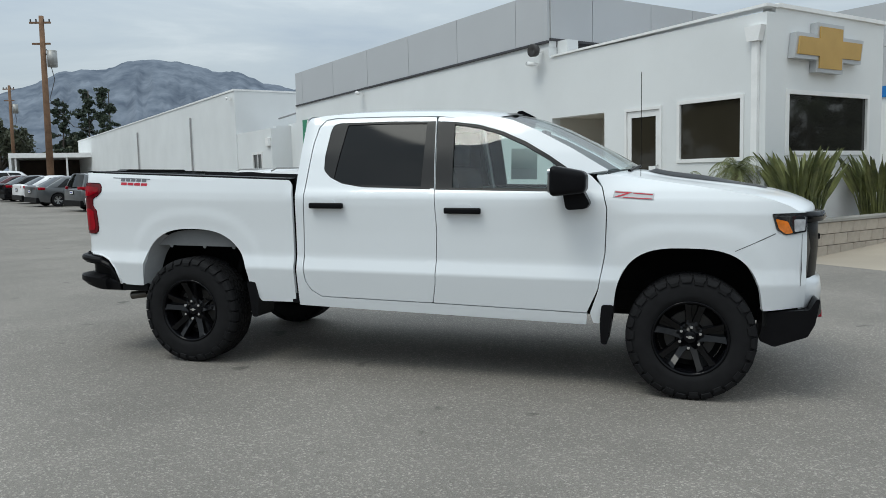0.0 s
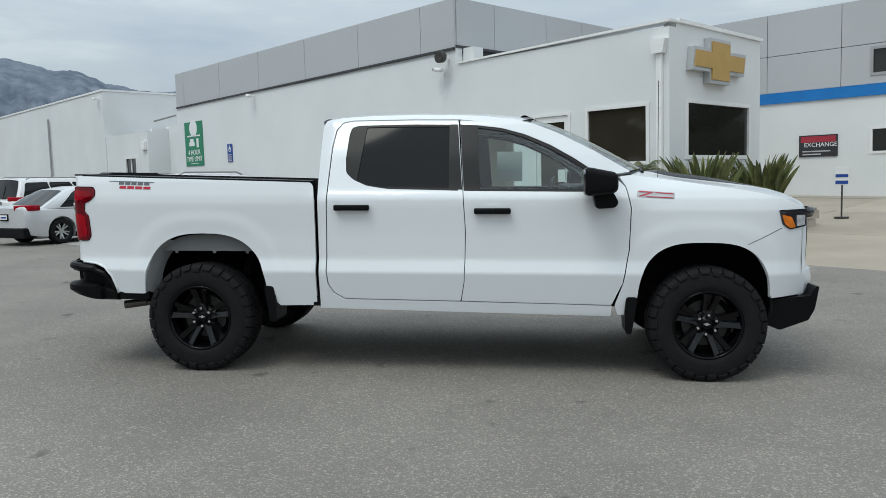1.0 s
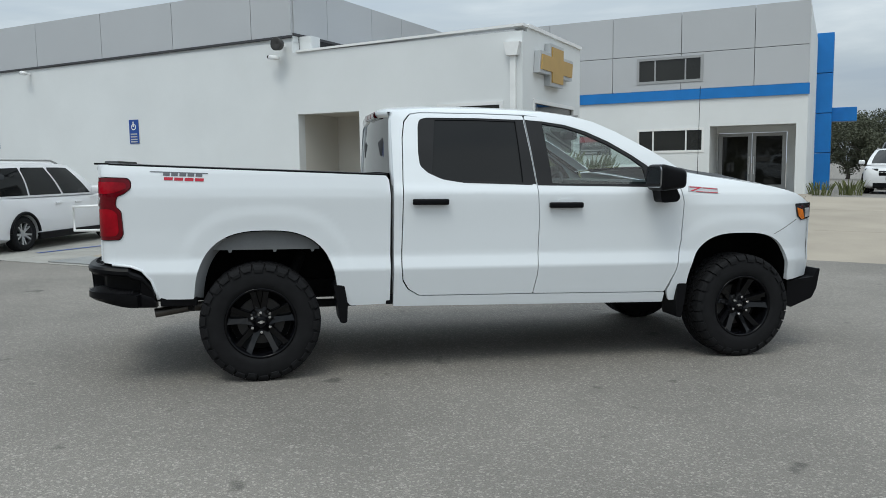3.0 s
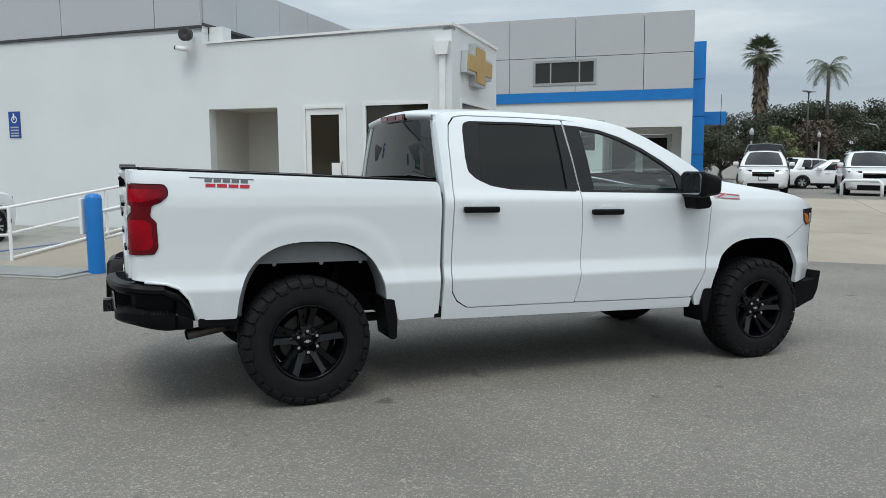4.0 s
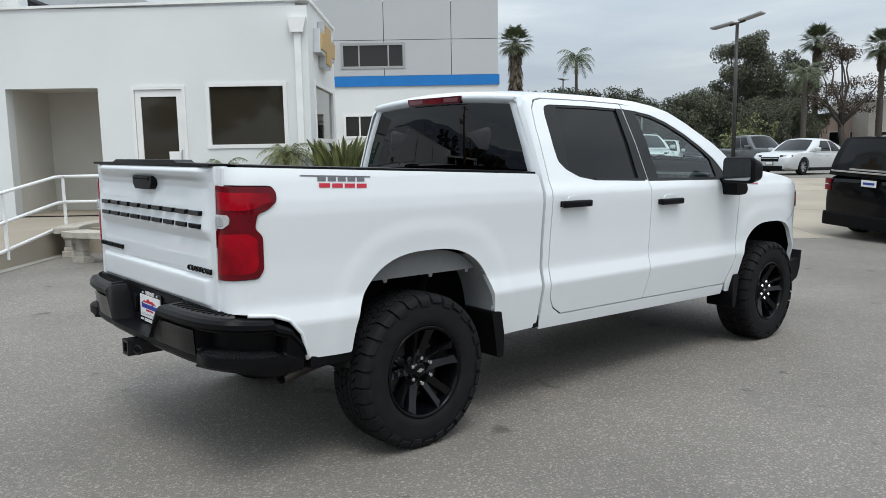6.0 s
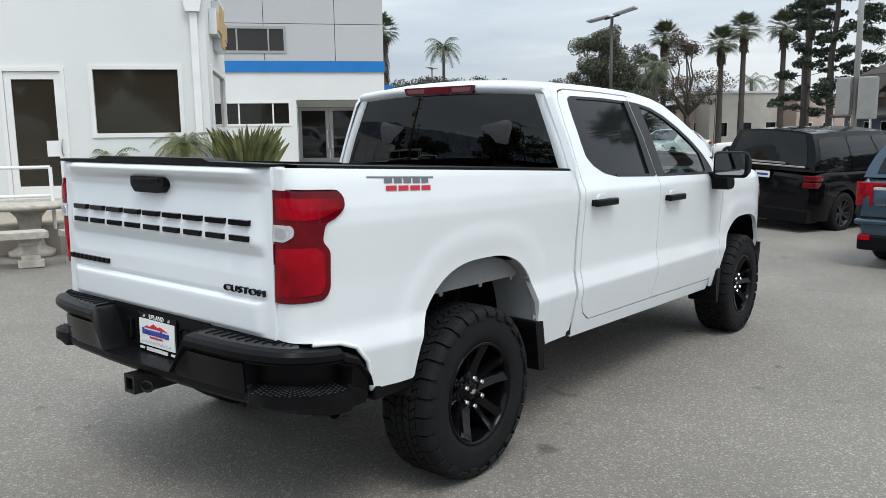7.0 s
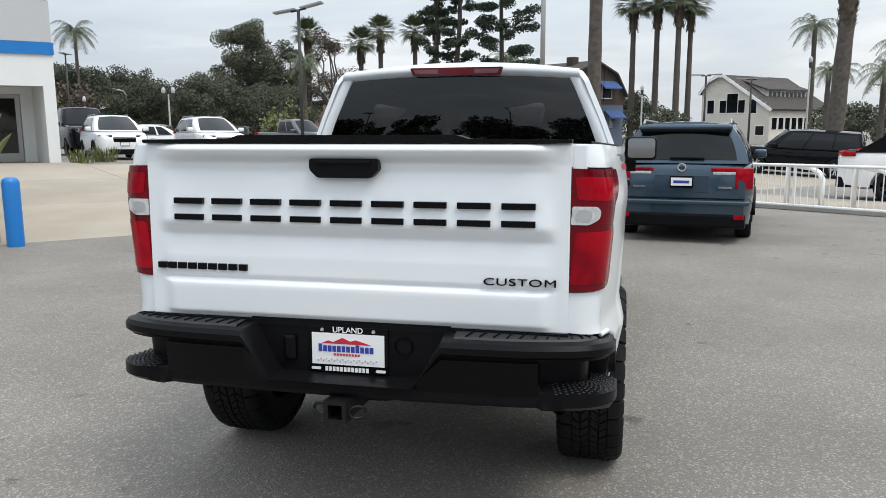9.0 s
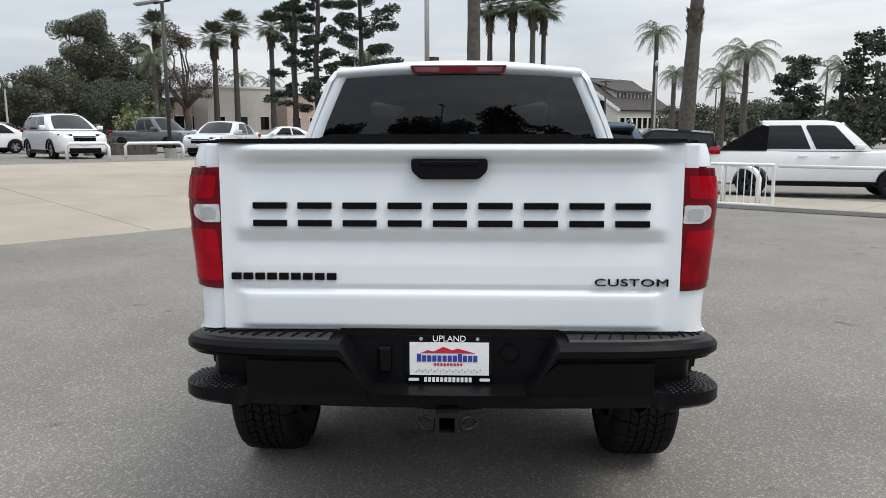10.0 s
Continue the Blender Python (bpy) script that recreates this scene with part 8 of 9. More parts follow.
def house_windows(h, spots_, face_x, frame_m, w=0.9, t=1.2, axis="x"):
    for y, z in spots_:
        d = -0.03 if face_x < 0 else 0.03
        if axis == "x":
            win = part("window", boxes((min(face_x, face_x + d), max(face_x, face_x + d), y - w / 2 - 0.08, y + w / 2 + 0.08, z - t / 2 - 0.08, z + t / 2 + 0.08)), frame_m, h)
            part("pane", boxes((min(face_x + d, face_x + d * 1.5), max(face_x + d, face_x + d * 1.5), y - w / 2, y + w / 2, z - t / 2, z + t / 2)), M_car_glass, win)
        else:
            win = part("window", boxes((y - w / 2 - 0.08, y + w / 2 + 0.08, min(face_x, face_x + d), max(face_x, face_x + d), z - t / 2 - 0.08, z + t / 2 + 0.08)), frame_m, h)
            part("pane", boxes((y - w / 2, y + w / 2, min(face_x + d, face_x + d * 1.5), max(face_x + d, face_x + d * 1.5), z - t / 2, z + t / 2)), M_car_glass, win)


# cream house: the gable end looks along the street, a long slope with a shed dormer faces the lot
cream = thing("house", "cream clapboard house with a brown roof and dormer", "house", pose(82.2, -5.9, -0.9, 0, 0, -40))
prof = [(-5.6, 3.8), (-0.35, 7.2), (0.3, 7.25), (1.5, 6.7), (2.45, 5.55)]
bm = bmesh.new()
prism(bm, [(-5.6, -1.0), *prof, (2.45, -1.0)], 0.0, 12.0, axis="x")
part("wall", bm, M_house_cream, cream)
for k in range(22):
    bm = bmesh.new()
    z_ = 0.2 + 0.30 * k
    y0_, y1_ = -5.58 if z_ < 3.8 else -5.6 + (z_ - 3.8) * 1.544, 2.44 if z_ < 5.5 else 2.45 - (z_ - 5.5) * 0.85
    if y1_ - y0_ > 0.4:
        part("clapboard", boxes((-0.035, 0.0, y0_, y1_, z_, z_ + 0.26)), M_house_cream, cream)
for (a_, c_) in zip(prof, prof[1:]):
    d_ = Vector((c_[0] - a_[0], c_[1] - a_[1]))
    n_ = Vector((-d_.y, d_.x)).normalized() * 0.16
    u_ = d_.normalized()
    pa, pb = Vector(a_) - u_ * (0.5 if a_[0] < -5 else 0), Vector(c_) + u_ * (0.3 if c_[0] > 2.4 else 0)
    bm = bmesh.new()
    prism(bm, [tuple(pa), tuple(pb), tuple(pb + n_), tuple(pa + n_)], -0.45, 12.4, axis="x")
    part("roof", bm, M_roof_shingle, cream, "brown shingle roof")
    bm = bmesh.new()
    prism(bm, [tuple(pa - n_ * 0.8), tuple(pb - n_ * 0.8), tuple(pb + n_ * 1.1), tuple(pa + n_ * 1.1)], -0.52, -0.45, axis="x")
    part("barge_board", bm, M_white_metal, cream)
bm = bmesh.new()
prism(bm, [(-3.9, 4.8), (-3.9, 5.75), (-1.2, 6.7), (-1.2, 6.3)], 2.0, 10.2, axis="x")
dormer = part("dormer", bm, M_house_cream, cream, "cream shed dormer")
bm = bmesh.new()
prism(bm, [(-4.3, 5.65), (-0.9, 6.84), (-0.9, 6.96), (-4.3, 5.80)], 1.6, 10.6, axis="x")
part("dormer_roof", bm, M_roof_shingle, dormer)
for k in range(9):
    x_ = 2.7 + 0.85 * k
    part("window_frame", boxes((x_ - 0.36, x_ + 0.36, -3.96, -3.90, 4.9, 5.65)), M_white_frame, dormer)
    part("pane", boxes((x_ - 0.28, x_ + 0.28, -3.985, -3.962, 4.98, 5.57)), M_car_glass, dormer)
house_windows(cream, ((-3.7, 4.0), (1.3, 4.0)), -0.035, M_white_frame, 0.8, 1.4)
house_windows(cream, ((-2.4, 4.0), (-0.2, 4.0)), -0.035, M_white_frame, 0.75, 1.3)
house_windows(cream, ((-1.3, 4.35),), -0.035, M_white_frame, 1.25, 2.0)
house_windows(cream, ((-1.3, 1.2),), -0.035, M_white_frame, 1.5, 2.1)
house_windows(cream, ((-4.6, 1.5),), -0.035, M_white_frame, 0.9, 0.9)
house_windows(cream, [(0.9 + 1.3 * k, 2.2) for k in range(9)], -5.6, M_white_frame, 0.9, 1.2, "y")
# brown and blue gambrel house: the gable faces the lot
blue_house = thing("house", "dark brown gambrel house with blue awnings", "house", pose(77.8, 7.5, -1.0, 0, 0, -40))
prof = [(-4.9, 5.2), (-3.1, 7.6), (0.0, 8.8), (3.1, 7.6), (4.9, 5.2)]
part("wall", boxes((-4.7, 4.7, 0.0, 14.5, -1.0, 4.4)), M_house_blue, blue_house, "blue clapboard ground storey")
bm = bmesh.new()
prism(bm, [(-4.8, 4.4), *prof, (4.8, 4.4)], -0.05, 14.5, axis="y")
part("gable", bm, M_house_brown, blue_house, "dark brown shingled gable")
for (a_, c_) in zip(prof, prof[1:]):
    d_ = Vector((c_[0] - a_[0], c_[1] - a_[1]))
    n_ = Vector((-d_.y, d_.x)).normalized() * 0.16
    bm = bmesh.new()
    prism(bm, [a_, c_, tuple(Vector(c_) + n_), tuple(Vector(a_) + n_)], -0.5, 14.9, axis="y")
    part("roof", bm, M_roof_shingle, blue_house, "brown shingle roof")
part("chimney", boxes((-1.3, -0.4, 2.0, 2.9, 7.5, 9.4)), M_house_brown, blue_house)
house_windows(blue_house, ((-2.2, 5.7), (1.9, 5.7)), -0.05, M_white_frame, 1.5, 1.2, "y")
house_windows(blue_house, ((-2.0, 2.6), (-0.4, 2.6), (2.9, 2.6)), 0.0, M_white_frame, 0.8, 1.2, "y")
for x_, w_, z_ in ((-2.2, 1.0, 6.9), (1.9, 1.4, 6.9), (-3.4, 1.0, 3.6), (2.9, 1.3, 3.8)):
    bm = bmesh.new()
    prism(bm, [(-0.06, z_), (-1.0, z_ - 0.75), (-1.0, z_ - 0.88), (-0.06, z_ - 0.15)], x_ - w_, x_ + w_, axis="x")
    part("awning", bm, M_awning, blue_house, "bright blue canvas awning")
for y_ in (3.0, 7.0, 11.5):
    bm = bmesh.new()
    prism(bm, [(y_ - 1.5, 4.4), (y_ - 1.5, 6.0), (y_, 7.0), (y_ + 1.5, 6.0), (y_ + 1.5, 4.4)], -5.2, -3.0, axis="x")
    dm = part("dormer", bm, M_house_brown, blue_house, "dark shingled dormer")
    for a_, c_ in (((y_ - 1.9, 5.8), (y_, 7.05)), ((y_ + 1.9, 5.8), (y_, 7.05))):
        bm = bmesh.new()
        prism(bm, [a_, c_, (c_[0], c_[1] + 0.16), (a_[0], a_[1] + 0.16)], -5.6, -2.5, axis="x")
        part("dormer_roof", bm, M_roof_shingle, dm)
    part("window_frame", boxes((-5.26, -5.2, y_ - 0.8, y_ + 0.8, 4.75, 6.05)), M_white_frame, dm)
    for k in (-1, 1):
        part("pane", boxes((-5.28, -5.262, y_ + k * 0.38 - 0.30, y_ + k * 0.38 + 0.30, 4.85, 5.95)), M_car_glass, dm)
bm = bmesh.new()
prism(bm, [(-4.6, 4.3), (-6.6, 3.6), (-6.6, 3.4), (-4.6, 4.0)], 0.5, 14.4, axis="y")
part("porch_roof", bm, M_roof_shingle, blue_house)
for k in range(6):
    part("porch_post", boxes((-6.5, -6.36, 0.7 + 2.65 * k, 0.84 + 2.65 * k, -1.0, 3.45)), M_white_metal, blue_house)
    house_windows(blue_house, ((1.9 + 2.3 * k, 2.3),), -4.7, M_white_frame, 0.9, 1.3)
for lb, x, y, yaw, l, w, hh, mt in (("low white commercial building across the street", 117.5, 43.5, -40, 16, 10, 8.4, M_house_cream), ("faded pink commercial building across the street", 124, 34.0, -40, 14, 10, 7.6, M_pink_wall),
                                   ("low tan commercial building across the street", 108, 58.0, -40, 12, 9, 6.0, M_house_tan), ("pink-roofed shop beyond the street trees", 113, 52.0, -40, 12, 9, 6.4, M_pink_wall), ("pale low building beyond the trees", 88, 72, -40, 14, 8, 4.5, M_house_tan)):
    b = thing("commercial_building", lb, "building", at_ground(x, y, yaw))
    part("wall", boxes((-l / 2, l / 2, -w / 2, w / 2, -1, hh)), mt, b)
    part("roof_edge", boxes((-l / 2 - 0.2, l / 2 + 0.2, -w / 2 - 0.2, w / 2 + 0.2, hh, hh + 0.3)), M_roof_shingle if mt is not M_house_cream else M_white_metal, b)
    for k in range(4):
        xx = -l / 2 + l * (k + 0.5) / 4
        wn = part("window", boxes((xx - 0.9, xx + 0.9, -w / 2 - 0.04, -w / 2, 2.0, 4.2)), M_white_frame, b)
        part("pane", boxes((xx - 0.8, xx + 0.8, -w / 2 - 0.06, -w / 2 - 0.04, 2.1, 4.1)), M_car_glass, wn)


# ---- lamp posts, signals, poles ----
def lot_light(label, m, h, lean=0.0):
    t = thing("lot_light", label, "street lamp", m)
    part("pole", tube(bmesh.new(), [(0, 0, 0), (0, 0, h)], 0.075, 10, True, 0.06), M_dark_steel, t, "", True)
    part("base", tube(bmesh.new(), [(0, 0, -0.2), (0, 0, 0.35)], 0.22, 14), M_kerb, t)
    part("arm", box(bmesh.new(), -0.30, 0.30, -0.03, 0.03, -0.06, 0.0, m=pose(0, 0, h, 0, lean, 0)), M_dark_steel, t)
    for sg in (-1, 1):
        bm = bmesh.new()
        box(bm, 0.10, 0.98, -0.22, 0.22, -0.04, 0.03, 0.015)
        bmesh.ops.transform(bm, matrix=pose(0, 0, h + 0.03, 0, lean, 0) @ pose(0, 0, 0, 0, -2, 0 if sg > 0 else 180), verts=bm.verts[:])
        part("lamp_head", bm, M_steel, t)
    return t


lot_light("dark steel lot light with two flat heads", at_ground(21.75, 17.2, -84), 5.70, -11)
for lb_, x_, y_, z_, turn_ in (("lot light pole beyond the drive", 50.9, 50.4, 7.4, 20), ("lot light pole beyond the drive", 63.4, 66.4, 7.1, 20), ("lot light pole beyond the street", 64.4, -16.2, 4.5, 75), ("lot light pole beyond the street", 63.7, -18.2, 4.0, 75),
                              ("lot light pole beyond the street", 47.5, -18.4, 5.3, 70), ("lot light pole beside the houses", 47.6, -0.6, 4.6, 80), ("lot light pole beside the houses", 47.3, -3.4, 4.3, 80)):
    lot_light(lb_, at_ground(x_, y_, turn_), reach(x_, y_, z_))


for x_, y_, turn_ in ((-33.0, 20.5, 10), (-50.0, 24.0, 10), (-37.0, 8.0, 10)):
    lot_light("dark steel lot light with two flat heads", at_ground(x_, y_, turn_), 6.6)


def globe_lamp(m, h, two=False):
    t = thing("globe_street_lamp", "pale street lamp with a white globe", "street lamp", m, "globe street lamps")
    part("post", tube(bmesh.new(), [(0, 0, 0), (0, 0, h * 0.12), (0, 0, h * 0.14), (0, 0, h)], [0.16, 0.14, 0.075, 0.055], 10), M_kerb, t, "", True)
    for x in ((-0.35, 0.35) if two else (0.0,)):
        bm = lathe(bmesh.new(), [(0.0, h + 0.50), (0.05, h + 0.46), (0.13, h + 0.34), (0.15, h + 0.22), (0.12, h + 0.08), (0.08, h + 0.02)], 14, "z", (x, 0, 0))
        part("globe", bm, M_pale_print, t, "white globe", True)
        part("collar", lathe(bmesh.new(), [(0.12, h + 0.05), (0.10, h - 0.25), (0.05, h - 0.35)], 12, "z", (x, 0, 0)), M_dark_steel, t)
    if two:
        part("arm", boxes((-0.35, 0.35, -0.03, 0.03, h - 0.36, h - 0.30)), M_dark_steel, t)
    return t


globe_lamp(at_ground(52.8, -8.1), reach(52.8, -8.1, 5.6))
globe_lamp(at_ground(43.1, 36.2, 100), reach(43.1, 36.2, 3.7), True)
globe_lamp(at_ground(49.4, 47.8), reach(49.4, 47.8, 3.4))
globe_lamp(at_ground(33.8, 39.4), reach(33.8, 39.4, 3.2))
globe_lamp(at_ground(57, 3.2), reach(57, 3.2, 4.0))

sig = thing("traffic_signal", "grey traffic signal mast with a green street sign", "traffic light", pose(66.2, 55.4, 0, 0, 0, -52))
part("post", tube(bmesh.new(), [(0, 0, -0.9), (0, 0, 4.6), (-0.3, 0, 5.0), (-2.4, 0, 5.35)], 0.10, 10), M_steel, sig, "", True)
part("luminaire", boxes((-3.1, -2.3, -0.12, 0.12, 5.28, 5.42), bev=0.03), M_steel, sig)
part("mast_arm", tube(bmesh.new(), [(0, 0, 3.2), (-4.8, 0, 3.95)], 0.08, 8), M_steel, sig)
part("street_sign", boxes((-4.6, -2.9, -0.03, 0.03, 4.0, 4.45)), M_green_sign, sig, "blank green street sign")
part("street_sign", boxes((-2.4, -1.2, -0.03, 0.03, 2.6, 2.9)), M_green_sign, sig, "blank green street sign")
for x, z in ((-2.7, 4.0), (-2.9, 2.9), (0.0, 1.4)):
    part("signal_head", boxes((x - 0.17, x + 0.17, -0.16, 0.16, z, z + 0.95), bev=0.02), M_dark_steel, sig)

pole3 = thing("utility_pole", "grey utility pole with a metal cabinet", "utility pole", at_ground(14.6, 7.1))
part("post", tube(bmesh.new(), [(0, 0, 0), (0, 0, 8.5)], 0.075, 10, True, 0.06), M_steel, pole3, "", True)
part("cabinet", boxes((-0.20, 0.10, -0.48, -0.08, 1.95, 2.95), bev=0.03), M_steel, pole3)
part("cabinet", boxes((-0.20, 0.10, 0.08, 0.40, 2.05, 2.95), bev=0.03), M_steel, pole3)
for lb, x, y, h, r, yaw in (("wooden utility pole with a transformer", -41.2, 43.4, 12.2, 0.2, 20), ("wooden utility pole further along the lane", -78.4, 77.0, 12.4, 0.2, 20)):
    p = thing("utility_pole", lb, "utility pole", at_ground(x, y, yaw))
    part("post", tube(bmesh.new(), [(0, 0, 0), (0.1, 0, h)], r * 1.25, 10, True, r * 0.8), M_wood_pole, p, "", True)
    part("crossarm", boxes((-0.7, 0.7, -0.06, 0.06, h - 0.5, h - 0.38)), M_wood_pole, p)
    part("crossarm", boxes((-0.6, 0.6, -0.06, 0.06, h - 1.9, h - 1.78)), M_wood_pole, p)
    for k in (-0.62, -0.25, 0.25, 0.62):
        part("insulator", tube(bmesh.new(), [(k, 0, h - 0.38), (k, 0, h - 0.2)], 0.05, 6), M_dark_steel, p)
    part("transformer", tube(bmesh.new(), [(0.65, 0, h - 3.4), (0.65, 0, h - 2.3)], 0.32, 14), M_steel, p, "grey transformer can", True)
    part("bracket", boxes((0.1, 0.5, -0.05, 0.05, h - 2.6, h - 2.5)), M_dark_steel, p)
    part("drop_wire", tube(bmesh.new(), [(0.3, 0, h - 2.2), (0.6, 0.3, h - 4.2), (0.3, 0, h - 5.6), (1.6, 0.4, h - 7.4), (3.0, 1.0, h - 7.8)], 0.025, 5), M_dark_steel, p)
carport = thing("carport", "open white-edged carport with dark interior", "carport", at_ground(-52.0, 60.0, 40))
part("roof", boxes((-6.5, 6.5, -3.5, 3.5, 3.0, 3.4)), M_white_metal, carport)
part("back_wall", boxes((-6.5, 6.5, 3.3, 3.5, 0, 3.0)), M_house_brown, carport)
part("end_wall", boxes((-6.5, -6.3, -3.5, 3.3, 0, 3.0)), M_stucco, carport)
for k in range(4):
    part("post", tube(bmesh.new(), [(-6 + 4 * k, -3.3, 0), (-6 + 4 * k, -3.3, 3.0)], 0.08), M_white_metal, carport)

# ---- railings, kerbs, bollards ----
fence = thing("railing", "white painted steel railing with upright pickets", "railing", spot(7.2, 5.5, 0))


def rail_z(d, s=7.2):
    p = PLAN @ Vector((s, d, 0))
    return ground_z(p.x, p.y)


for za in (0.10, 0.95):
    part("rail", tube(bmesh.new(), [(0, d - 5.5, rail_z(d) + za) for d in (5.5, 7, 8.5, 10.0)], 0.035 if za > 0.5 else 0.03, 8), M_white_metal, fence, "", True)
for k in range(31):
    d = 5.5 + 0.15 * k
    part("post" if k % 15 == 0 else "picket", tube(bmesh.new(), [(0, d - 5.5, rail_z(d) + (0.0 if k % 15 == 0 else 0.1)), (0, d - 5.5, rail_z(d) + 0.95)], 0.035 if k % 15 == 0 else 0.011, 6), M_white_metal, fence)
part("rail", tube(bmesh.new(), [(0, d - 5.5, rail_z(d) + 0.93) for d in (5.4, 2.5, -1.0, -5.0)], 0.035, 8), M_white_metal, fence, "", True)
for d in (2.0, -2.0, -5.0):
    part("post", tube(bmesh.new(), [(0, d - 5.5, rail_z(d)), (0, d - 5.5, rail_z(d) + 0.93)], 0.035, 8), M_white_metal, fence)
for d, s_ in ((6.2, 8.3), (7.7, 8.3)):
    hp = thing("hoop_rail", "white bent steel hoop rail", "railing", spot(s_, d, rail_z(d, s_)), "hoop rails")
    part("tube", tube(bmesh.new(), [(0, 0, 0), (0, 0, 0.62), (0, 0.08, 0.76), (0, 0.25, 0.85), (0, 0.45, 0.88), (0, 0.8, 0.88), (0, 0.8, 0.0)], 0.06, 10), M_white_metal, hp, "", True)
for x, y, yaw, L in ((21.0, 17.5, -75, 2.0), (18.2, 18.6, -75, 1.3)):
    hp = thing("hoop_rail", "white bent steel hoop rail at the drive", "railing", at_ground(x, y, yaw), "hoop rails")
    part("tube", tube(bmesh.new(), [(-L / 2, 0, 0), (-L / 2, 0, 0.45), (-L / 2 + 0.1, 0, 0.56), (L / 2 - 0.1, 0, 0.56), (L / 2, 0, 0.45), (L / 2, 0, 0)], 0.055, 10), M_white_metal, hp, "", True)

side_walk = thing("pavement", "pale concrete pavement behind the railing", "pavement", kind="structure")
dd = -24.0
while dd < 11.0:
    part("slab", slab_mesh(7.32, 10.2, dd + 0.006, dd + 1.99, 0.05), M_concrete, side_walk)
    dd += 2.0
kerb_line = thing("kerb", "low concrete kerb along the lot", "kerb", kind="structure")
dd = -24.0
while dd < 11.0:
    part("kerb_stone", slab_mesh(7.06, 7.315, dd + 0.004, dd + 2.996, 0.09), M_kerb, kerb_line)
    part("kerb_stone", slab_mesh(10.205, 10.42, dd + 0.004, dd + 2.996, 0.05), M_kerb, kerb_line)
    dd += 3.0
single("lawn_strip", slab_mesh(8.9, 10.1, -9.0, 3.4, 0.07), M_grass, "narrow strip of green lawn beside the pavement", "lawn", kind="structure")
single("planting_bed", slab_mesh(16.5, 19.5, 18, 40, 0.06), M_grass, "planting bed with lawn beside the drive", "lawn", kind="structure")

for s_, d_, h_, lb in ((-11.62, 6.05, 1.12, "blue painted steel bollard beside the ramp"), (-7.07, 11.25, 0.985, "blue painted steel bollard at the planter corner")):
    p = PLAN @ Vector((s_, d_, 0))
    b = thing("bollard", lb, "bollard", spot(s_, d_, ground_z(p.x, p.y)), "blue bollards")
    part("post", lathe(bmesh.new(), [(0.0, h_), (0.06, h_ - 0.005), (0.10, h_ - 0.03), (0.115, h_ - 0.08), (0.115, -0.02)], 22), M_blue, b, "", True)
    if s_ < -10:
        part("side_plate", boxes((-0.17, -0.12, -0.1, 0.1, 0.55, 1.05), bev=0.01), M_white_metal, b)

# ramp to the porch with white pipe rails
ramp = thing("access_ramp", "tan concrete access ramp with white pipe rails", "ramp", spot(-12.7, 6.2, 0), kind="")


def ramp_z(d):
    return 0.12 + 0.33 * min(1, max(0, (d - 6.2) / 3.4))


bm = bmesh.new()
prism(bm, [(0, -0.3), (0, 0.12), (3.4, 0.45), (5.8, 0.45), (5.8, -0.3)], -1.0, 0.95, axis="x")
part("deck", bm, M_concrete, ramp)
part("landing", boxes((0.95, 2.6, 3.65, 5.8, -0.3, 0.45)), M_concrete, ramp)
part("warning_mat", boxes((-1.0, 0.95, -0.75, 0.0, 0.03, 0.135)), M_steel, ramp, "grey textured warning mat")
for sx, d0, d1 in ((0.95, 0.15, 3.65), (-0.95, 0.35, 4.6)):
    for za in (0.82, 0.42, 0.04):
        part("rail", tube(bmesh.new(), [(sx, d, ramp_z(d + 6.2) + za) for d in (d0, (d0 + d1) / 2, min(3.4, d1), d1)], 0.024, 8), M_white_metal, ramp, "", True)
    for k in range(3):
        d = d0 + (d1 - d0) * k / 2
        part("post", tube(bmesh.new(), [(sx, d, ramp_z(d + 6.2) - 0.1), (sx, d, ramp_z(d + 6.2) + 0.82)], 0.026, 8), M_white_metal, ramp)
for za in (0.82, 0.42):
    part("rail", tube(bmesh.new(), [(0.95, 3.65, 0.45 + za), (2.55, 3.65, 0.45 + za)], 0.024, 8), M_white_metal, ramp, "", True)
part("post", tube(bmesh.new(), [(2.55, 3.65, 0.4), (2.55, 3.65, 1.27)], 0.026, 8), M_white_metal, ramp)
part("rail", tube(bmesh.new(), [(-0.95, 0.35, 0.97), (-1.75, 0.35, 0.94), (-1.75, 0.35, 0.52), (-0.95, 0.35, 0.55)], 0.024, 8), M_white_metal, ramp, "", True)
pad = thing("concrete_pad", "grey concrete pad in front of the ramp", "pavement", kind="structure")
for s0 in (-24.0, -20.9, -17.8, -14.7):
    part("slab", slab_mesh(s0 + 0.006, s0 + 3.094, 5.35, 12.0, 0.012), M_kerb, pad)
blue_line = thing("parking_line", "faded blue parking line on the concrete", "road marking", kind="structure")
for s0 in (-15.2, -18.4):
    bm = bmesh.new()
    pts = []
    for s_, d_ in ((s0, 6.3), (s0 + 0.11, 6.3), (s0 + 0.11, 11.0), (s0, 11.0)):
        p = PLAN @ Vector((s_, d_, 0))
        pts.append(bm.verts.new((p.x, p.y, ground_z(p.x, p.y) + 0.018)))
    bm.faces.new(pts)
    part("stripe", bm, M_blue_sign, blue_line)


# ---- planter of split-face blocks ----
planter = thing("planter_wall", "low tan split-face block planter", "planter", spot(-7.2, 11.65, -0.08))
BL, BH = 0.40, 0.195


def block_mesh():
    bm = bmesh.new()
    box(bm, 0.004, BL - 0.006, -0.10, 0.10, 0.003, BH - 0.006, 0.006)
    return finish("block", bm, M_block)


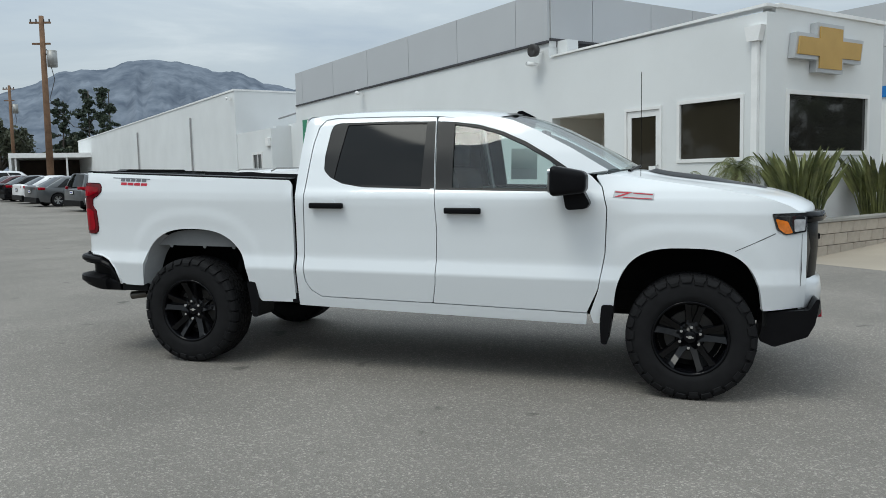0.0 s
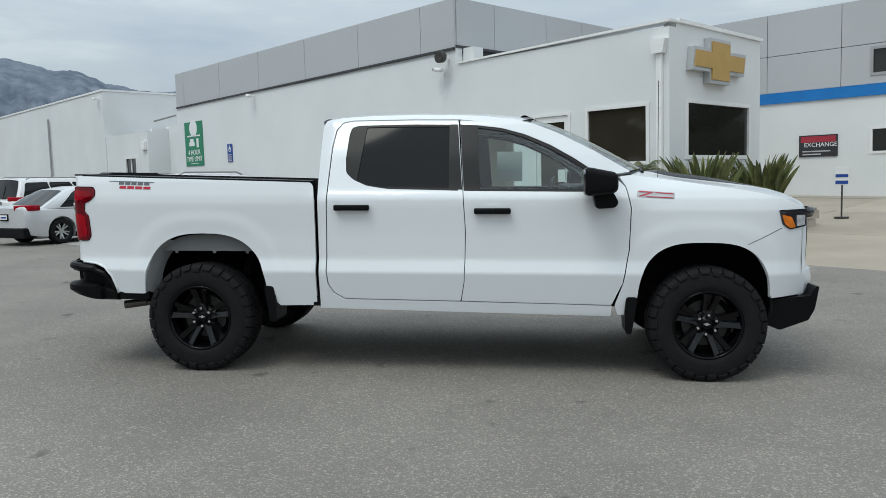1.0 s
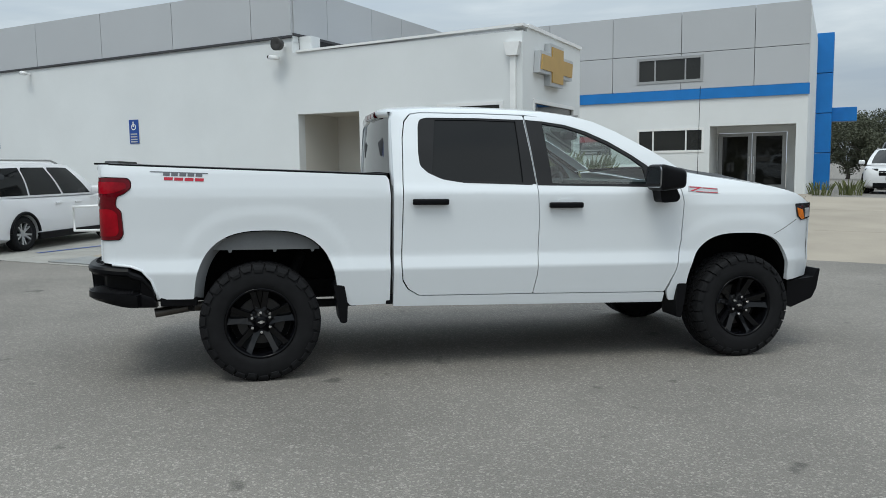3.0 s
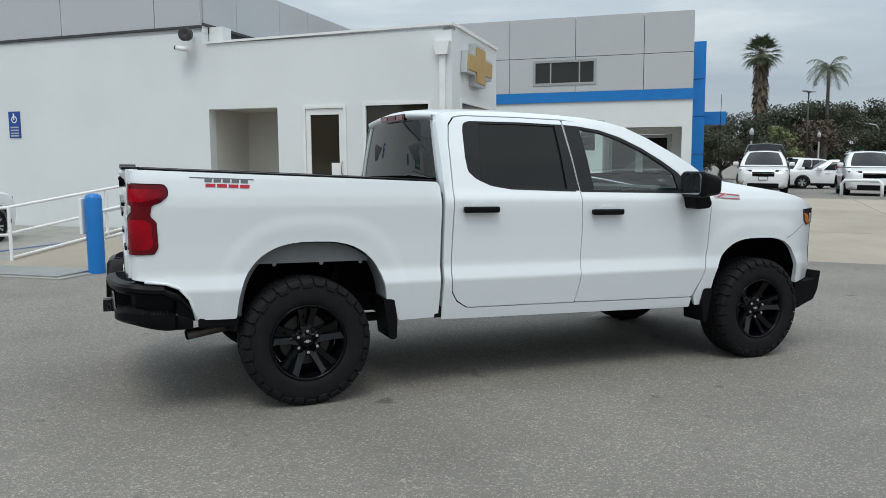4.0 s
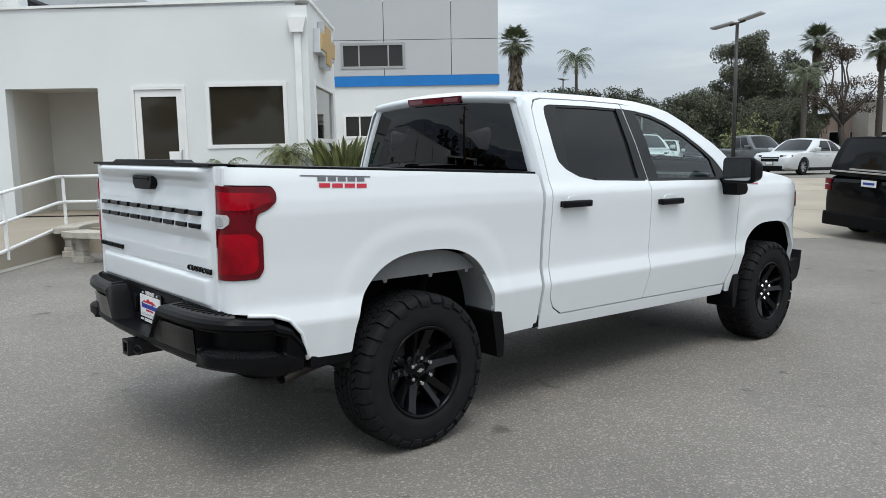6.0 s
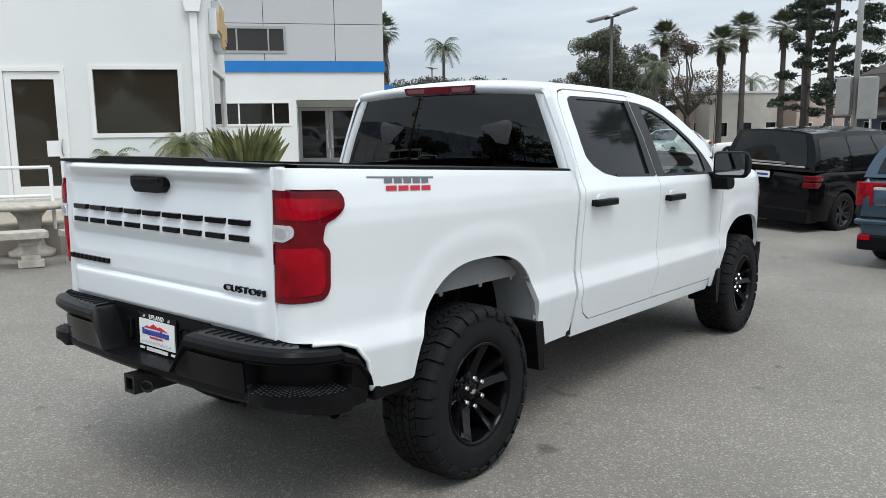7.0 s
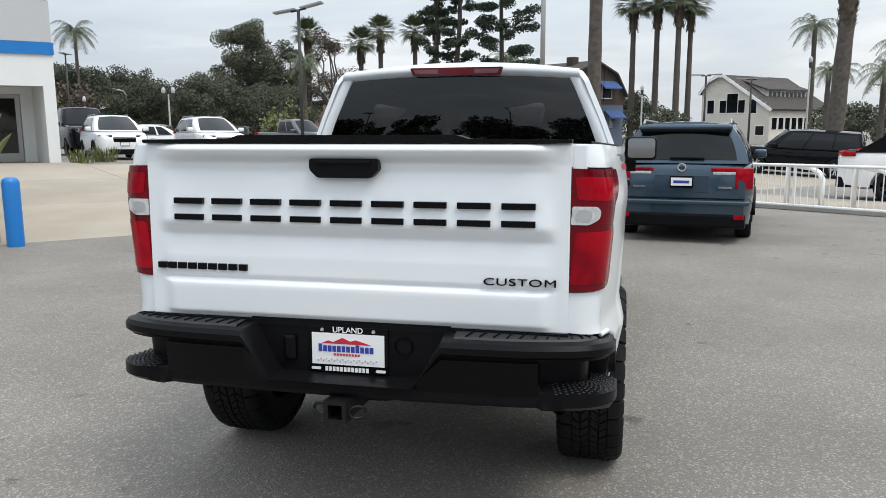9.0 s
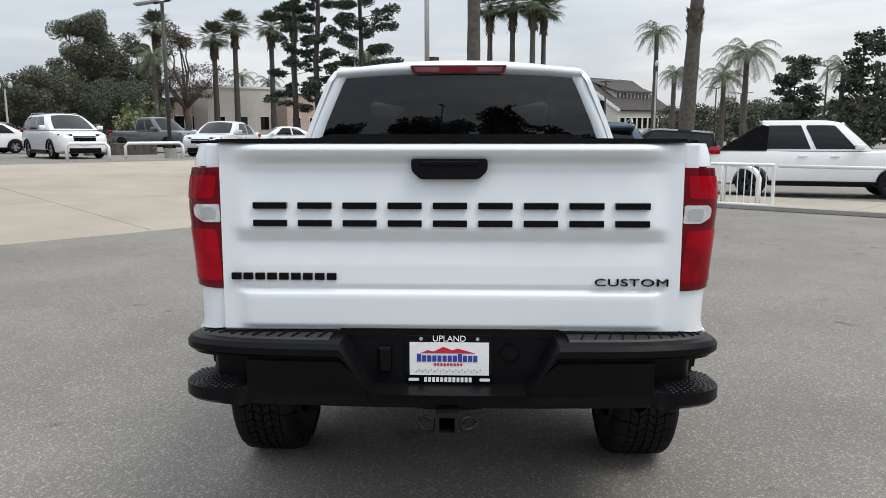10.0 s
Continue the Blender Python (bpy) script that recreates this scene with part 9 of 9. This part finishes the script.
blk = block_mesh()
for row in range(4):
    z = -0.12 + row * BH
    off = (row % 2) * BL / 2
    x = -3.2 + off
    while x < -0.35:
        o = new("block", blk)
        o.parent = planter
        o.matrix_local = pose(x, 0.1, z)
        x += BL
    y = 0.2 + off
    while y < 5.0:
        o = new("block", blk)
        o.parent = planter
        o.matrix_local = pose(-0.1, y, z + 0.0, 0, 0, 90)
        y += BL
part("cap", boxes((-3.22, 0.02, -0.03, 0.23, 0.66, 0.72), bev=0.012), M_kerb, planter)
part("cap", boxes((-0.23, 0.02, 0.23, 5.0, 0.66, 0.72), bev=0.012), M_kerb, planter)
part("corner_block", boxes((-0.36, 0.0, 0.0, 0.20, -0.12, 0.66), bev=0.006), M_block, planter)
part("end_block", boxes((-3.22, -3.0, 0.2, 0.41, -0.12, 0.70)), M_block, planter)
part("soil", boxes((-3.0, -0.2, 0.2, 0.41, -0.1, 0.56)), M_soil, planter)
part("soil", boxes((-0.95, -0.2, 0.405, 5.0, -0.1, 0.58)), M_soil, planter)


# ---- cast stone table and benches ----
def stone_leg(bm, x, y, top):
    for z0, z1, a in ((0.0, 0.10, 0.15), (0.10, 0.16, 0.11), (0.16, top - 0.10, 0.085), (top - 0.10, top - 0.05, 0.11), (top - 0.05, top, 0.14)):
        box(bm, x - a * 0.55, x + a * 0.55, y - a, y + a, z0, z1, 0.012)


def stone_bench(m):
    b = thing("stone_bench", "curved cast-stone garden bench", "bench", m, "stone benches")
    bm = bmesh.new()
    n, R0, R1 = 12, 0.95, 1.32
    ang = [radians(-34 + 68 * i / n) for i in range(n + 1)]
    top = [(R0 * math.cos(a), R0 * math.sin(a)) for a in ang] + [(R1 * math.cos(a), R1 * math.sin(a)) for a in ang[::-1]]
    prism(bm, rounded(top, 0.03, 2), 0.38, 0.46, axis="z")
    part("seat", bm, M_stone_cast, b)
    for a in (-24, 24):
        bm = bmesh.new()
        stone_leg(bm, 0, 0, 0.38)
        bmesh.ops.transform(bm, matrix=pose(0, 0, 0, 0, 0, a) @ pose(1.135, 0, 0), verts=bm.verts[:])
        part("leg", bm, M_stone_cast, b)
    return b


TX, TY = -1.75, 14.15
tz_ = ground_z(TX, TY)
table_ = thing("stone_table", "round cast-stone garden table", "table", pose(TX, TY, tz_))
part("tabletop", lathe(bmesh.new(), [(0.0, 0.76), (0.56, 0.76), (0.60, 0.74), (0.60, 0.70), (0.52, 0.67), (0.0, 0.67)], 32), M_stone_cast, table_, "", True)
part("pedestal", lathe(bmesh.new(), [(0.0, 0.68), (0.26, 0.67), (0.16, 0.55), (0.13, 0.35), (0.18, 0.14), (0.30, 0.08), (0.30, 0.0), (0.0, 0.0)], 20), M_stone_cast, table_, "", True)
for a in (222, 300, 130):
    stone_bench(pose(TX, TY, ground_z(TX + math.cos(radians(a)), TY + math.sin(radians(a))), 0, 0, a))

# ---- signs and cameras on the walls ----
gs = thing("parking_sign", "green parking time-limit sign on the white wall", "sign", spot(-27.45, 12.055, 3.03))
part("board", boxes((-0.70, 0.70, -0.02, 0.0, -0.81, 0.80), bev=0.005), M_green_sign, gs)
part("emblem", lathe(bmesh.new(), [(0.0, -0.026), (0.30, -0.026), (0.30, -0.021)], 24, "y", (0, 0, 0.56)), M_white_print, gs)
part("line", boxes((-0.5, 0.5, -0.026, -0.021, 0.26, 0.31)), M_white_print, gs)
part("car_shape", boxes((-0.36, 0.06, -0.026, -0.021, -0.08, 0.06), (-0.29, -0.01, -0.026, -0.021, 0.06, 0.18), bev=0.0), M_white_print, gs)
part("pump_shape", boxes((0.22, 0.38, -0.026, -0.021, -0.14, 0.18)), M_white_print, gs)
lettering("4 HOUR", 0.26, M_white_print, gs, pose(0, -0.023, -0.32, 90, 0, 0))
lettering("TIME LIMIT", 0.26, M_white_print, gs, pose(0, -0.023, -0.56, 90, 0, 0))
part("line", boxes((-0.3, 0.3, -0.026, -0.021, -0.73, -0.71)), M_white_print, gs)
for s_ in (-24.83, -19.05):
    b = thing("parking_sign", "small blue reserved-parking sign with white print", "sign", spot(s_, 12.055, 2.58), "blue parking signs")
    part("board", boxes((-0.17, 0.17, -0.015, 0.0, -0.31, 0.31), bev=0.004), M_blue_sign, b)
    part("symbol", lathe(bmesh.new(), [(0.06, -0.02), (0.085, -0.02), (0.085, -0.016), (0.06, -0.016)], 18, "y", (0.0, 0, 0.12)), M_white_print, b)
    part("symbol", boxes((-0.03, 0.01, -0.02, -0.016, 0.12, 0.26)), M_white_print, b)
    for z in (-0.06, -0.13, -0.20, -0.26):
        part("print_line", boxes((-0.12, 0.12, -0.02, -0.016, z - 0.02, z + 0.012)), M_pale_print, b)


def cctv(m, big=True):
    t = thing("security_camera", "dark round flood lamp on the wall corner" if big else "small white security camera on the wall", "camera", m)
    part("bracket", boxes((-0.03, 0.03, -0.18, 0.0, -0.03, 0.03)), M_white_metal, t)
    if big:
        part("shade", lathe(bmesh.new(), [(0.06, 0.0), (0.13, -0.06), (0.15, -0.20), (0.14, -0.21), (0.0, -0.14)], 20, "y", (0, -0.12, 0.0)), M_dark_steel, t, "", True)
    else:
        part("body", tube(bmesh.new(), [(-0.12, -0.18, 0.02), (0.16, -0.26, -0.03)], 0.055, 10), M_white_metal, t, "", True)
        part("lens", tube(bmesh.new(), [(-0.17, -0.165, 0.03), (-0.12, -0.18, 0.02)], 0.045, 10), M_black_gloss, t)
    return t


cctv(spot(-14.0, 12.03, 4.38))
cctv(spot(-14.17, 12.03, 4.10), False)
cctv(spot(-23.05, 12.03, 4.34), False)
cctv(spot(-36.2, 11.94, 5.45), False)
wl = thing("wall_conduit", "thin dark conduit on the annex wall", "pipe", spot(-30.2, 12.9, 0))
part("pipe", tube(bmesh.new(), [(-2.4, -0.05, 4.25), (0.0, -0.05, 4.35), (1.4, -0.3, 4.4)], 0.04, 6), M_grey_frame, wl)
part("pipe", tube(bmesh.new(), [(0.9, -0.06, 4.2), (0.9, -0.06, 3.2)], 0.05, 6), M_grey_frame, wl)
ps = thing("freestanding_sign", "white and blue notice on a thin post", "sign", spot(-7.2, 18.2, 0))
psp = PLAN @ Vector((-7.2, 18.2, 0))
pz_ = ground_z(psp.x, psp.y)
part("post", tube(bmesh.new(), [(0, 0, pz_), (0, 0, pz_ + 1.2)], 0.02, 8), M_dark_steel, ps)
part("base", tube(bmesh.new(), [(0, 0, pz_), (0, 0, pz_ + 0.05)], 0.16, 14), M_dark_steel, ps)
part("board", boxes((-0.16, 0.16, -0.02, 0.0, pz_ + 0.8, pz_ + 1.22), bev=0.004), M_white_print, ps)
part("print", boxes((-0.14, 0.14, -0.026, -0.021, pz_ + 0.98, pz_ + 1.05)), M_blue_sign, ps)
part("print", boxes((-0.14, 0.14, -0.026, -0.021, pz_ + 0.82, pz_ + 0.90)), M_blue_sign, ps)
